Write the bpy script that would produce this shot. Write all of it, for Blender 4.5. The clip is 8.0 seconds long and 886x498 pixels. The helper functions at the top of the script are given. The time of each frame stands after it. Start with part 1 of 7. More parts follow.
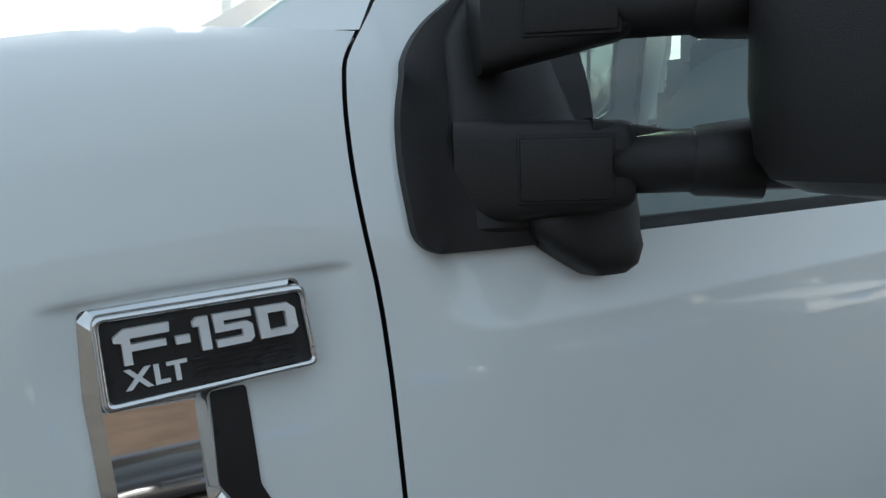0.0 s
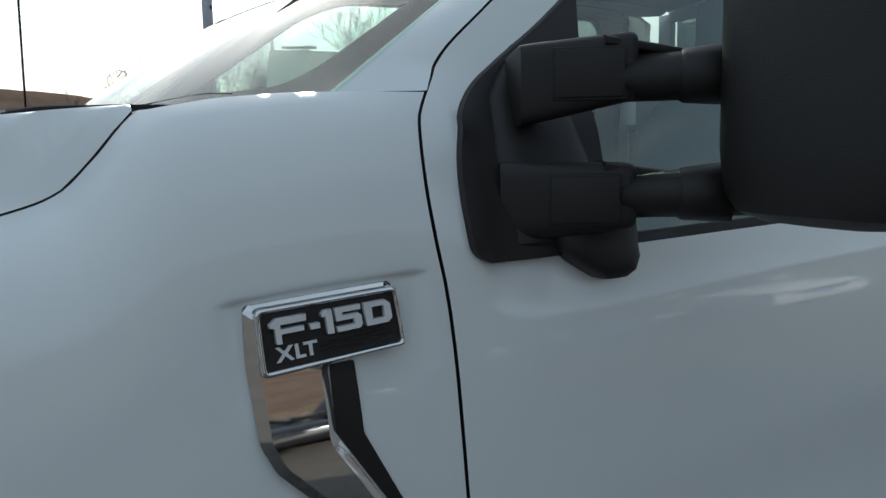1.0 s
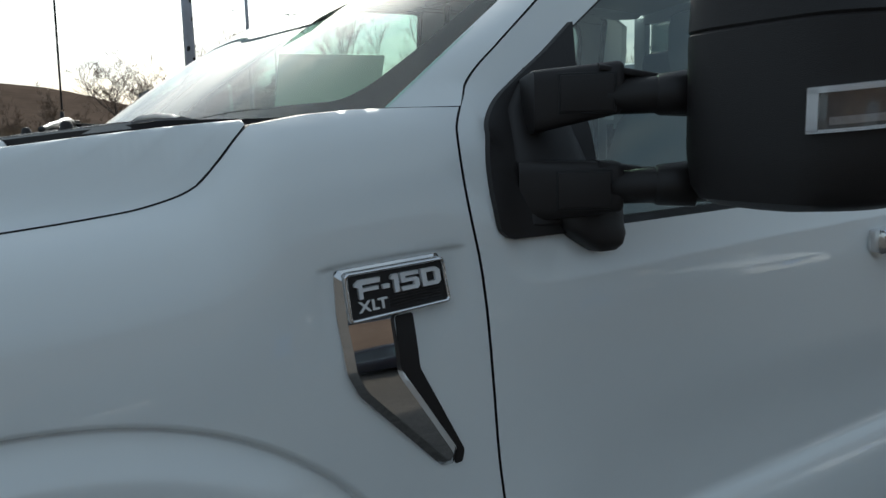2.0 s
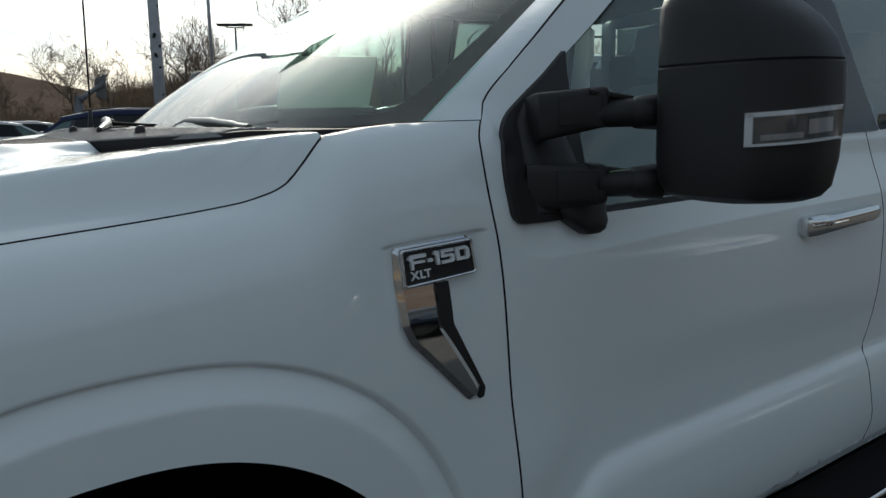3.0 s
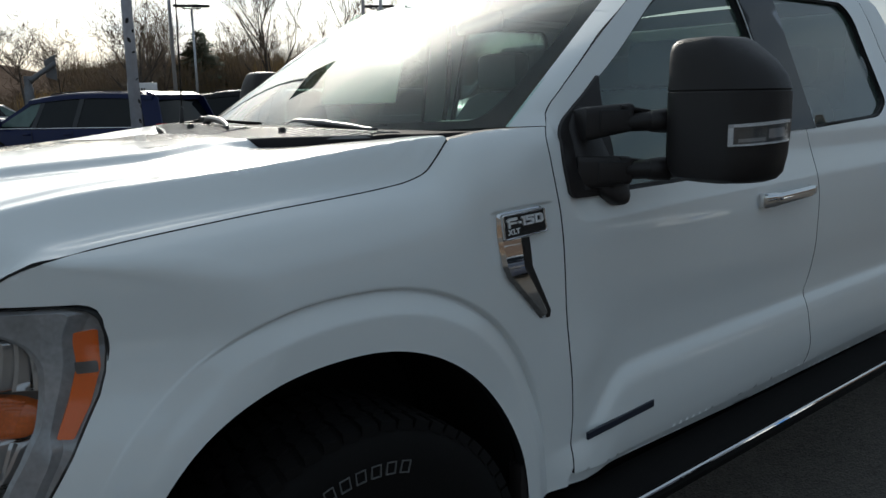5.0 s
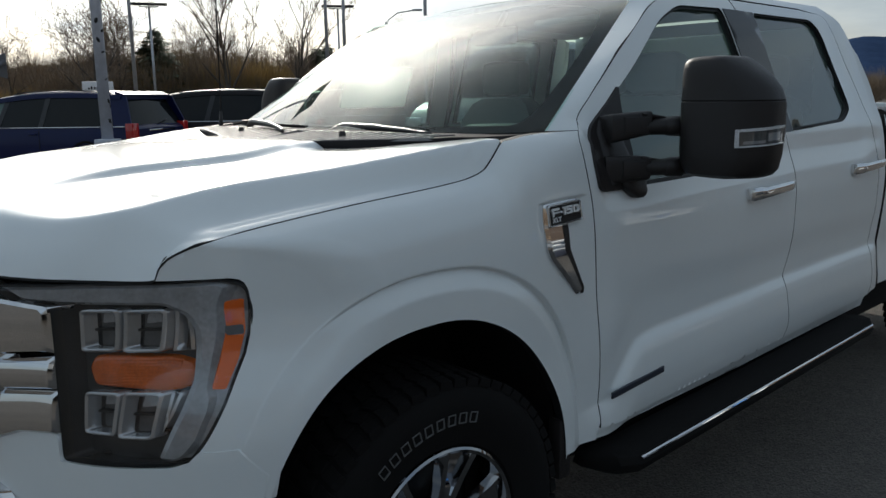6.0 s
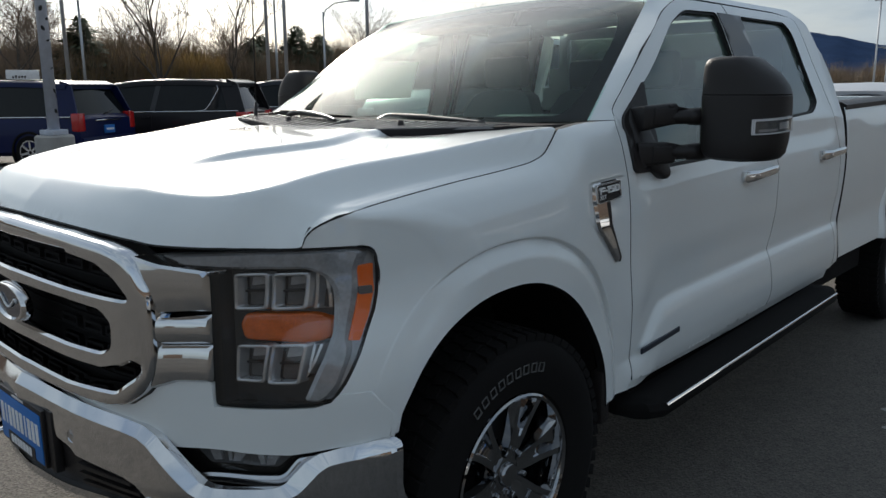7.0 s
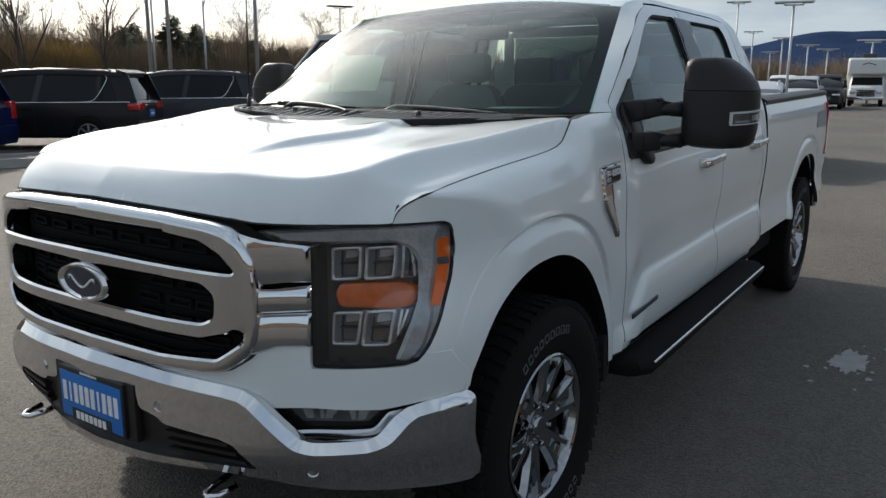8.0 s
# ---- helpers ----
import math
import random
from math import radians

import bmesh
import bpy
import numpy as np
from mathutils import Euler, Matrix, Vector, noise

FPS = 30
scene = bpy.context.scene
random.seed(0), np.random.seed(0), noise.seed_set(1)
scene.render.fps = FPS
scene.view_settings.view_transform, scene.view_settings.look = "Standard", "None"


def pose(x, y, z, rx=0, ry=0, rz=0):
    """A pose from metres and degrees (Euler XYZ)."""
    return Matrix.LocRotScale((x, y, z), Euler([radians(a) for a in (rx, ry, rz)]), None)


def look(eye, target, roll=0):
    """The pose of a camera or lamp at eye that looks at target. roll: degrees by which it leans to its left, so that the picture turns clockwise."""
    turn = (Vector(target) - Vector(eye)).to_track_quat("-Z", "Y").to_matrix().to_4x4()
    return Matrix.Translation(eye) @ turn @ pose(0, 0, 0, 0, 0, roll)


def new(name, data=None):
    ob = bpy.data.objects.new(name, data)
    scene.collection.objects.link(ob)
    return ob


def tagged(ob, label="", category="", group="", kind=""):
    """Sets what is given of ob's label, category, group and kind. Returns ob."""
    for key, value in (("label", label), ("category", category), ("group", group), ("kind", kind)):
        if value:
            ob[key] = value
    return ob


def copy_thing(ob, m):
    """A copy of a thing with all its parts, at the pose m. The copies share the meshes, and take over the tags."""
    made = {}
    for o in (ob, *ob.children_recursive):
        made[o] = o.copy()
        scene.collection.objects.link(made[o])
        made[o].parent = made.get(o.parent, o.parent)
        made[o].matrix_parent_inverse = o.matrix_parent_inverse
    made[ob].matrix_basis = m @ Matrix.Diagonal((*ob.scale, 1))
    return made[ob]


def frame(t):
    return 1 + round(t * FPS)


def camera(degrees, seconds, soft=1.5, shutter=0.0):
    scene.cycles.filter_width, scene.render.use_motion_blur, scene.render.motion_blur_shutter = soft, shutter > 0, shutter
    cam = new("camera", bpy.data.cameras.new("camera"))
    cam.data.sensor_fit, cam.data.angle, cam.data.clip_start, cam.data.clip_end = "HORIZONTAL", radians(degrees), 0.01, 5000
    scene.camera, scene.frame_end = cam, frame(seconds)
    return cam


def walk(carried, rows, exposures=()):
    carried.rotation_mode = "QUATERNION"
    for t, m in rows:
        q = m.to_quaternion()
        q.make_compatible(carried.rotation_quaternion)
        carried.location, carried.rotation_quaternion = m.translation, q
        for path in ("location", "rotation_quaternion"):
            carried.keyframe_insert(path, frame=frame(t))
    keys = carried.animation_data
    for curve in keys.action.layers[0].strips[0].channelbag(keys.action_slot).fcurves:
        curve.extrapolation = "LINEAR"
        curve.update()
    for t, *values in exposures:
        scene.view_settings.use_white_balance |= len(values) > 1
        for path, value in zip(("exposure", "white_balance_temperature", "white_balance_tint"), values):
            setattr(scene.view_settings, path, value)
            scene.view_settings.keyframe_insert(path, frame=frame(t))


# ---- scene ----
from mathutils.geometry import delaunay_2d_cdt
cam = camera(58.6, 8.0)
PATH = [
    (0, (0.315, -1.463, 1.312), (1.285, 0.268, 1.059), -1.8),
    (0.5, (0.238, -1.526, 1.33), (1.235, 0.188, 1.072), -1.7),
    (1, (0.161, -1.589, 1.355), (1.185, 0.107, 1.081), -1.3),
    (1.5, (0.083, -1.663, 1.365), (1.122, 0.022, 1.083), -1.5),
    (3, (-0.254, -1.92, 1.411), (0.897, -0.318, 1.08), -1.2),
    (3.5, (-0.372, -2.003, 1.438), (0.795, -0.415, 1.099), -1.1),
    (4, (-0.506, -2.077, 1.451), (0.679, -0.505, 1.097), -1.0),
    (4.5, (-0.653, -2.141, 1.461), (0.554, -0.59, 1.092), -1.0),
    (6, (-1.201, -2.278, 1.501), (0.117, -0.822, 1.122), -0.8),
    (6.5, (-1.426, -2.268, 1.508), (-0.056, -0.863, 1.122), -0.6),
    (7, (-1.674, -2.225, 1.512), (-0.241, -0.89, 1.11), -0.5),
    (7.5, (-1.929, -2.14, 1.516), (-0.407, -0.911, 1.103), -0.1),
    (8, (-2.166, -2.015, 1.514), (-0.549, -0.915, 1.096), 0.2),
]
walk(cam, [(t, look(eye, target, roll)) for t, eye, target, roll in PATH], [(0, 0.92, 6340, 7), (0.8, 0.52, 6280, 7), (1.5, 0.25, 6200, 7), (2.4, 0.0, 6170, 6), (3.5, -0.19, 6180, 6), (4.5, -0.15, 6220, 7), (6.0, -0.08, 6240, 9), (7.0, 0.07, 6320, 10), (8, 0.26, 6380, 11)])

# ---- light ----
# A low sun behind thin cloud, beyond the truck's far side.
SUN_AZ, SUN_EL = 66.0, 27.0      # degrees from +x towards +y; above the horizon
sun_dir = Vector((math.cos(radians(SUN_AZ)) * math.cos(radians(SUN_EL)),
                  math.sin(radians(SUN_AZ)) * math.cos(radians(SUN_EL)), math.sin(radians(SUN_EL))))
sun = new("sun", bpy.data.lights.new("sun", "SUN"))
sun.data.energy, sun.data.angle, sun.data.color = 3.2, radians(1.5), (1.0, 0.91, 0.78)
sun.matrix_world = look(sun_dir * 50, (0, 0, 0))

world = bpy.data.worlds.new("sky")
scene.world = world
world.use_nodes = True
wn, wl = world.node_tree.nodes, world.node_tree.links
wn.clear()
sky = wn.new("ShaderNodeTexSky")
sky.sky_type, sky.sun_disc = "NISHITA", False
sky.sun_elevation, sky.sun_rotation = radians(SUN_EL), radians(90 - SUN_AZ)
sky.air_density, sky.dust_density, sky.ozone_density = 1.0, 2.5, 1.0
skyb = wn.new("ShaderNodeBackground")
skyb.inputs["Strength"].default_value = 0.12
wl.new(sky.outputs[0], skyb.inputs["Color"])
# a broken layer of thin cloud over the whole sky, brighter near the sun
tc = wn.new("ShaderNodeTexCoord")
cmap = wn.new("ShaderNodeMapping")
cmap.inputs["Scale"].default_value = (1.0, 1.0, 3.2)
wl.new(tc.outputs["Generated"], cmap.inputs["Vector"])
cn = wn.new("ShaderNodeTexNoise")
cn.inputs["Scale"].default_value, cn.inputs["Detail"].default_value, cn.inputs["Roughness"].default_value = 1.7, 6, 0.55
wl.new(cmap.outputs[0], cn.inputs["Vector"])
cr = wn.new("ShaderNodeValToRGB")
cr.color_ramp.elements[0].position, cr.color_ramp.elements[1].position = 0.36, 0.60
wl.new(cn.outputs[0], cr.inputs[0])
dot = wn.new("ShaderNodeVectorMath")
dot.operation = "DOT_PRODUCT"
dot.inputs[1].default_value = sun_dir
wl.new(tc.outputs["Generated"], dot.inputs[0])
glow = wn.new("ShaderNodeMapRange")
glow.inputs["From Min"].default_value, glow.inputs["From Max"].default_value = 0.0, 1.0
glow.inputs["To Min"].default_value, glow.inputs["To Max"].default_value = 0.0, 1.0
wl.new(dot.outputs["Value"], glow.inputs["Value"])
gpow = wn.new("ShaderNodeMath")
gpow.operation = "POWER"
gpow.inputs[1].default_value = 8.0
wl.new(glow.outputs[0], gpow.inputs[0])
gmul = wn.new("ShaderNodeMath")
gmul.operation = "MULTIPLY_ADD"
gmul.inputs[1].default_value, gmul.inputs[2].default_value = 1.35, 0.56
wl.new(gpow.outputs[0], gmul.inputs[0])
gnar = wn.new("ShaderNodeMath")
gnar.operation = "POWER"
gnar.inputs[1].default_value = 34.0
wl.new(glow.outputs[0], gnar.inputs[0])
gsum = wn.new("ShaderNodeMath")
gsum.operation = "MULTIPLY_ADD"
gsum.inputs[1].default_value = 5.5
wl.new(gnar.outputs[0], gsum.inputs[0])
wl.new(gmul.outputs[0], gsum.inputs[2])
ccol = wn.new("ShaderNodeMix")
ccol.data_type = "RGBA"
ccol.inputs["A"].default_value, ccol.inputs["B"].default_value = (0.79, 0.91, 0.99, 1), (1.0, 0.95, 0.84, 1)
wl.new(gpow.outputs[0], ccol.inputs["Factor"])
cn2 = wn.new("ShaderNodeTexNoise")
cn2.inputs["Scale"].default_value, cn2.inputs["Detail"].default_value, cn2.inputs["Roughness"].default_value = 3.4, 7, 0.6
cmap2 = wn.new("ShaderNodeMapping")
cmap2.inputs["Scale"].default_value, cmap2.inputs["Location"].default_value = (1.0, 1.0, 5.0), (3.1, 0.7, 0.2)
wl.new(tc.outputs["Generated"], cmap2.inputs["Vector"])
wl.new(cmap2.outputs[0], cn2.inputs["Vector"])
cr2 = wn.new("ShaderNodeValToRGB")
cr2.color_ramp.elements[0].position, cr2.color_ramp.elements[1].position = 0.38, 0.60
cr2.color_ramp.elements[0].color, cr2.color_ramp.elements[1].color = (0.68, 0.73, 0.79, 1), (1, 1, 1, 1)
wl.new(cn2.outputs[0], cr2.inputs[0])
cgrey = wn.new("ShaderNodeMix")
cgrey.data_type, cgrey.blend_type = "RGBA", "MULTIPLY"
cgrey.inputs["Factor"].default_value = 1.0
wl.new(ccol.outputs["Result"], cgrey.inputs["A"])
wl.new(cr2.outputs[0], cgrey.inputs["B"])
cloudb = wn.new("ShaderNodeBackground")
wl.new(cgrey.outputs["Result"], cloudb.inputs["Color"])
wl.new(gsum.outputs[0], cloudb.inputs["Strength"])
cmul = wn.new("ShaderNodeMath")
cmul.operation = "MULTIPLY_ADD"
cmul.inputs[1].default_value, cmul.inputs[2].default_value = 0.55, 0.38
wl.new(cr.outputs[0], cmul.inputs[0])
wmix = wn.new("ShaderNodeMixShader")
wl.new(cmul.outputs[0], wmix.inputs[0])
wl.new(skyb.outputs[0], wmix.inputs[1])
wl.new(cloudb.outputs[0], wmix.inputs[2])
wout = wn.new("ShaderNodeOutputWorld")
wl.new(wmix.outputs[0], wout.inputs["Surface"])

# ---- materials ----
MATS = {}


def mat(name, base, rough=0.5, metal=0.0, spread=0.12, scale=6.0, fine=60.0, bump=0.0, coat=0.0, spec=0.5, emit=None, trans=0.0, rspread=0.1, per_object=0.0):
    """A surface with variation of tone at two scales, fine relief and uneven gloss."""
    if name in MATS:
        return MATS[name]
    m = bpy.data.materials.new(name)
    m.use_nodes = True
    n, l = m.node_tree.nodes, m.node_tree.links
    b = n["Principled BSDF"]
    co = n.new("ShaderNodeTexCoord")
    a = n.new("ShaderNodeTexNoise")
    a.inputs["Scale"].default_value, a.inputs["Detail"].default_value = scale, 5
    f = n.new("ShaderNodeTexNoise")
    f.inputs["Scale"].default_value, f.inputs["Detail"].default_value = fine, 4
    l.new(co.outputs["Object"], a.inputs["Vector"])
    l.new(co.outputs["Object"], f.inputs["Vector"])
    s = n.new("ShaderNodeMath")
    s.operation = "MULTIPLY_ADD"
    s.inputs[1].default_value, s.inputs[2].default_value = 0.6, 0.0
    l.new(a.outputs[0], s.inputs[0])
    s2 = n.new("ShaderNodeMath")
    s2.operation = "MULTIPLY_ADD"
    s2.inputs[1].default_value = 0.4
    l.new(f.outputs[0], s2.inputs[0])
    l.new(s.outputs[0], s2.inputs[2])
    fac = s2.outputs[0]
    if per_object:
        oi = n.new("ShaderNodeObjectInfo")
        s3 = n.new("ShaderNodeMath")
        s3.operation = "MULTIPLY_ADD"
        s3.inputs[1].default_value = per_object
        l.new(oi.outputs["Random"], s3.inputs[0])
        l.new(fac, s3.inputs[2])
        fac = s3.outputs[0]
    r = n.new("ShaderNodeValToRGB")
    r.color_ramp.elements[0].position, r.color_ramp.elements[1].position = 0.25, 0.75
    r.color_ramp.elements[0].color = (*[c * (1 - spread) for c in base], 1)
    r.color_ramp.elements[1].color = (*[min(1, c * (1 + spread)) for c in base], 1)
    l.new(fac, r.inputs[0])
    l.new(r.outputs[0], b.inputs["Base Color"])
    rr = n.new("ShaderNodeMapRange")
    rr.inputs["To Min"].default_value, rr.inputs["To Max"].default_value = rough * (1 - rspread), min(1, rough * (1 + rspread))
    l.new(f.outputs[0], rr.inputs["Value"])
    l.new(rr.outputs[0], b.inputs["Roughness"])
    b.inputs["Metallic"].default_value = metal
    b.inputs["Specular IOR Level"].default_value = spec
    b.inputs["Coat Weight"].default_value, b.inputs["Coat Roughness"].default_value = coat, 0.025
    b.inputs["Transmission Weight"].default_value = trans
    if emit:
        b.inputs["Emission Color"].default_value, b.inputs["Emission Strength"].default_value = (*base, 1), emit
    if bump:
        bp = n.new("ShaderNodeBump")
        bp.inputs["Strength"].default_value, bp.inputs["Distance"].default_value = 1.0, bump
        l.new(f.outputs[0], bp.inputs["Height"])
        l.new(bp.outputs[0], b.inputs["Normal"])
    MATS[name] = m
    return m


def glass(name, tint, gloss=1.0, rough=0.0, dust_glare=0.0, ior=1.7):
    """A thin pane: clear with a tint, and mirror-like at grazing angles."""
    m = bpy.data.materials.new(name)
    m.use_nodes = True
    n, l = m.node_tree.nodes, m.node_tree.links
    n.clear()
    t = n.new("ShaderNodeBsdfTransparent")
    t.inputs[0].default_value = (*tint, 1)
    g = n.new("ShaderNodeBsdfGlossy")
    g.inputs["Roughness"].default_value = rough
    g.inputs["Color"].default_value = (gloss, gloss, gloss, 1)
    lw = n.new("ShaderNodeLayerWeight")
    lw.inputs["Blend"].default_value = 0.5
    pw = n.new("ShaderNodeMath")
    pw.operation, pw.inputs[1].default_value = "POWER", 5.0
    l.new(lw.outputs["Facing"], pw.inputs[0])
    f0 = ((ior - 1) / (ior + 1)) ** 2
    fr = n.new("ShaderNodeMath")
    fr.operation = "MULTIPLY_ADD"
    fr.inputs[1].default_value, fr.inputs[2].default_value = 1 - f0, f0
    l.new(pw.outputs[0], fr.inputs[0])
    mx = n.new("ShaderNodeMixShader")
    l.new(fr.outputs[0], mx.inputs[0])
    l.new(t.outputs[0], mx.inputs[1])
    l.new(g.outputs[0], mx.inputs[2])
    o = n.new("ShaderNodeOutputMaterial")
    last = mx
    # pale green veil: thin dust film, with sky glare put in as colour
    if dust_glare:
        co = n.new("ShaderNodeTexCoord")
        ns = n.new("ShaderNodeTexNoise")
        ns.inputs["Scale"].default_value, ns.inputs["Detail"].default_value = 2.5, 5
        l.new(co.outputs["Object"], ns.inputs["Vector"])
        mr = n.new("ShaderNodeMapRange")
        mr.inputs["To Min"].default_value, mr.inputs["To Max"].default_value = dust_glare * 0.7, dust_glare * 1.3
        l.new(ns.outputs[0], mr.inputs["Value"])
        td = n.new("ShaderNodeBsdfDiffuse")
        td.inputs[0].default_value = (0.50, 0.70, 0.62, 1)
        tg = n.new("ShaderNodeBsdfGlossy")
        tg.inputs["Roughness"].default_value, tg.inputs["Color"].default_value = 0.24, (0.92, 1.0, 0.96, 1)
        tl = n.new("ShaderNodeMixShader")
        tl.inputs[0].default_value = 0.32
        l.new(td.outputs[0], tl.inputs[1])
        l.new(tg.outputs[0], tl.inputs[2])
        mix2 = n.new("ShaderNodeMixShader")
        l.new(mr.outputs[0], mix2.inputs[0])
        l.new(mx.outputs[0], mix2.inputs[1])
        l.new(tl.outputs[0], mix2.inputs[2])
        last = mix2
    l.new(last.outputs[0], o.inputs[0])
    return m


PAINT = mat("white_paint", (0.78, 0.81, 0.80), 0.38, spread=0.015, scale=3, fine=25, coat=1.0)
CHROME = mat("chrome", (0.70, 0.705, 0.715), 0.045, 1.0, spread=0.02, rspread=0.3)
DARKCHROME = mat("dark_chrome", (0.33, 0.335, 0.345), 0.06, 1.0, spread=0.03, rspread=0.3)
SATIN = mat("satin_metal", (0.55, 0.56, 0.58), 0.25, 1.0, spread=0.05)
BLACK = mat("black_plastic", (0.0180, 0.0152, 0.0148), 0.45, spread=0.12, fine=900, bump=0.0004, spec=0.37)
GLOSSBLACK = mat("gloss_black", (0.008, 0.008, 0.009), 0.08, spread=0.05)
CAVITY = mat("dark_liner", (0.0105, 0.0095, 0.009), 0.95, spread=0.2, fine=200, bump=0.001, spec=0.15)
RUBBER = mat("tyre_rubber", (0.0075, 0.0068, 0.0066), 0.9, spread=0.2, fine=150, bump=0.0006, spec=0.2)
RUBBERW = mat("white_tyre_lettering", (0.125, 0.125, 0.122), 0.7)
SEAL = mat("rubber_seal", (0.008, 0.008, 0.008), 0.6)
# the side panes' veil stands in for the sky they reflect
GLASS = glass("window_glass", (0.50, 0.62, 0.58), dust_glare=0.10, ior=1.8)
PRIVACY = glass("privacy_glass", (0.22, 0.27, 0.26), dust_glare=0.08, ior=2.1)
WINDSHIELD = glass("windshield_glass", (0.68, 0.87, 0.79), gloss=0.80, dust_glare=0.022, ior=1.43)
LENS = glass("clear_lens", (0.93, 0.93, 0.93), ior=1.55)
AMBER = mat("amber_lens", (0.95, 0.155, 0.012), 0.15, spread=0.15, fine=200, coat=0.6)
SMOKEDAMBER = mat("smoked_amber", (0.62, 0.125, 0.018), 0.15, spread=0.35, scale=25, fine=200, coat=0.6)
DIMLENS = mat("smoked_reflector", (0.085, 0.088, 0.092), 0.12, spread=0.3, scale=30, fine=160, coat=0.5)
FROST = mat("frosted_lens", (0.33, 0.34, 0.355), 0.2, 0.25, spread=0.3, scale=28, fine=120, coat=0.8)
PRISM = mat("lamp_prism", (0.52, 0.53, 0.54), 0.12, 0.7, spread=0.15)
REDLENS = mat("red_lens", (0.45, 0.012, 0.012), 0.15, coat=0.6)
WHITEMETAL = mat("lamp_reflector", (0.65, 0.66, 0.68), 0.18, 0.6)
LAMPDARK = mat("lamp_housing", (0.035, 0.036, 0.038), 0.25)
INTERIOR = mat("dark_interior", (0.09, 0.094, 0.097), 0.8, spread=0.2, fine=300)
SEATCLOTH = mat("grey_seat_cloth", (0.17, 0.178, 0.182), 0.9, fine=500, bump=0.0005)
HEADLINER = mat("pale_headliner", (0.45, 0.45, 0.43), 0.95)
BLUE = mat("blue_plate", (0.01, 0.16, 0.52), 0.45)
DARKBLUE = mat("dark_blue_enamel", (0.012, 0.018, 0.04), 0.12, coat=0.5)
WHITE = mat("white_lettering", (0.8, 0.8, 0.8), 0.5)


# ---- builders ----
def smooth(a, b, x):
    t = np.clip((np.asarray(x, float) - a) / (b - a), 0, 1)
    return t * t * (3 - 2 * t)


def curve(*pts):
    """A monotone smooth curve through the points (x, y)."""
    p = np.array(pts, float)
    x, y = p[:, 0], p[:, 1]
    h, d = np.diff(x), np.diff(y) / np.diff(x)
    m = np.concatenate(([d[0]], np.where(d[:-1] * d[1:] > 0, 2 * d[:-1] * d[1:] / (d[:-1] + d[1:] + 1e-12), 0), [d[-1]]))

    def f(q):
        q = np.clip(np.asarray(q, float), x[0], x[-1])
        i = np.clip(np.searchsorted(x, q) - 1, 0, len(h) - 1)
        t = (q - x[i]) / h[i]
        return ((1 + 2 * t) * (1 - t) ** 2 * y[i] + t * (1 - t) ** 2 * h[i] * m[i]
                + t * t * (3 - 2 * t) * y[i + 1] + t * t * (t - 1) * h[i] * m[i + 1])
    return f


def part(name, bm, material, parent=None, label="", flat=False):
    """Links a bmesh as one mesh object, under a thing or a part."""
    me = bpy.data.meshes.new(name)
    for fc in bm.faces:
        fc.smooth = not flat
    bm.to_mesh(me)
    bm.free()
    for m in (material if isinstance(material, (list, tuple)) else [material]):
        me.materials.append(m)
    ob = new(name, me)
    if parent:
        ob.parent = parent
    if label:
        tagged(ob, label)
    return ob


def thing(name, label, category, group="", at=(0, 0, 0), turn=0.0, kind=""):
    ob = new(name)
    ob.empty_display_size = 0.2
    ob.matrix_basis = pose(*at, 0, 0, turn)
    return tagged(ob, label, category, group, kind)


def sub(name, parent, at=(0, 0, 0)):
    ob = new(name)
    ob.parent = parent
    ob.location = at
    return ob


def sharpen(bm, degrees=35):
    for e in bm.edges:
        if len(e.link_faces) == 2 and e.calc_face_angle(0) > radians(degrees):
            e.smooth = False


def box(bm, lo, hi, bevel=0.0, m=None, seg=2):
    vs = bmesh.ops.create_cube(bm, size=1)["verts"]
    bmesh.ops.scale(bm, vec=[h - l for l, h in zip(lo, hi)], verts=vs)
    bmesh.ops.translate(bm, vec=[(h + l) / 2 for l, h in zip(lo, hi)], verts=vs)
    if bevel:
        es = list({e for v in vs for e in v.link_edges})
        out = bmesh.ops.bevel(bm, geom=es, offset=bevel, segments=seg, profile=0.6, affect="EDGES")
        vs = list({v for f in out["faces"] for v in f.verts} | {v for v in vs if v.is_valid})
    if m is not None:
        bmesh.ops.transform(bm, matrix=m, verts=vs)
    sharpen(bm)
    return bm


def made_box(lo, hi, bevel=0.0, m=None, seg=2):
    return box(bmesh.new(), lo, hi, bevel, m, seg)


def tube(bm, pts, radii, n=12, caps=True):
    """A tube of n sides along the points."""
    pts = [Vector(p) for p in pts]
    if not isinstance(radii, (list, tuple)):
        radii = [radii] * len(pts)
    rings = []
    for i, p in enumerate(pts):
        d = (pts[min(i + 1, len(pts) - 1)] - pts[max(i - 1, 0)]).normalized()
        side = d.orthogonal().normalized() if abs(d.z) > 0.95 else d.cross(Vector((0, 0, 1))).normalized()
        if abs(d.z) > 0.95:
            side = (Vector((1, 0, 0)) - d * d.x).normalized()
        up = side.cross(d)
        rings.append([bm.verts.new(p + radii[i] * (math.cos(a) * side + math.sin(a) * up)) for a in (2 * math.pi * k / n for k in range(n))])
    for a, b in zip(rings, rings[1:]):
        for k in range(n):
            bm.faces.new((a[k], a[(k + 1) % n], b[(k + 1) % n], b[k]))
    if caps:
        bm.faces.new(rings[0][::-1])
        bm.faces.new(rings[-1])
    return bm


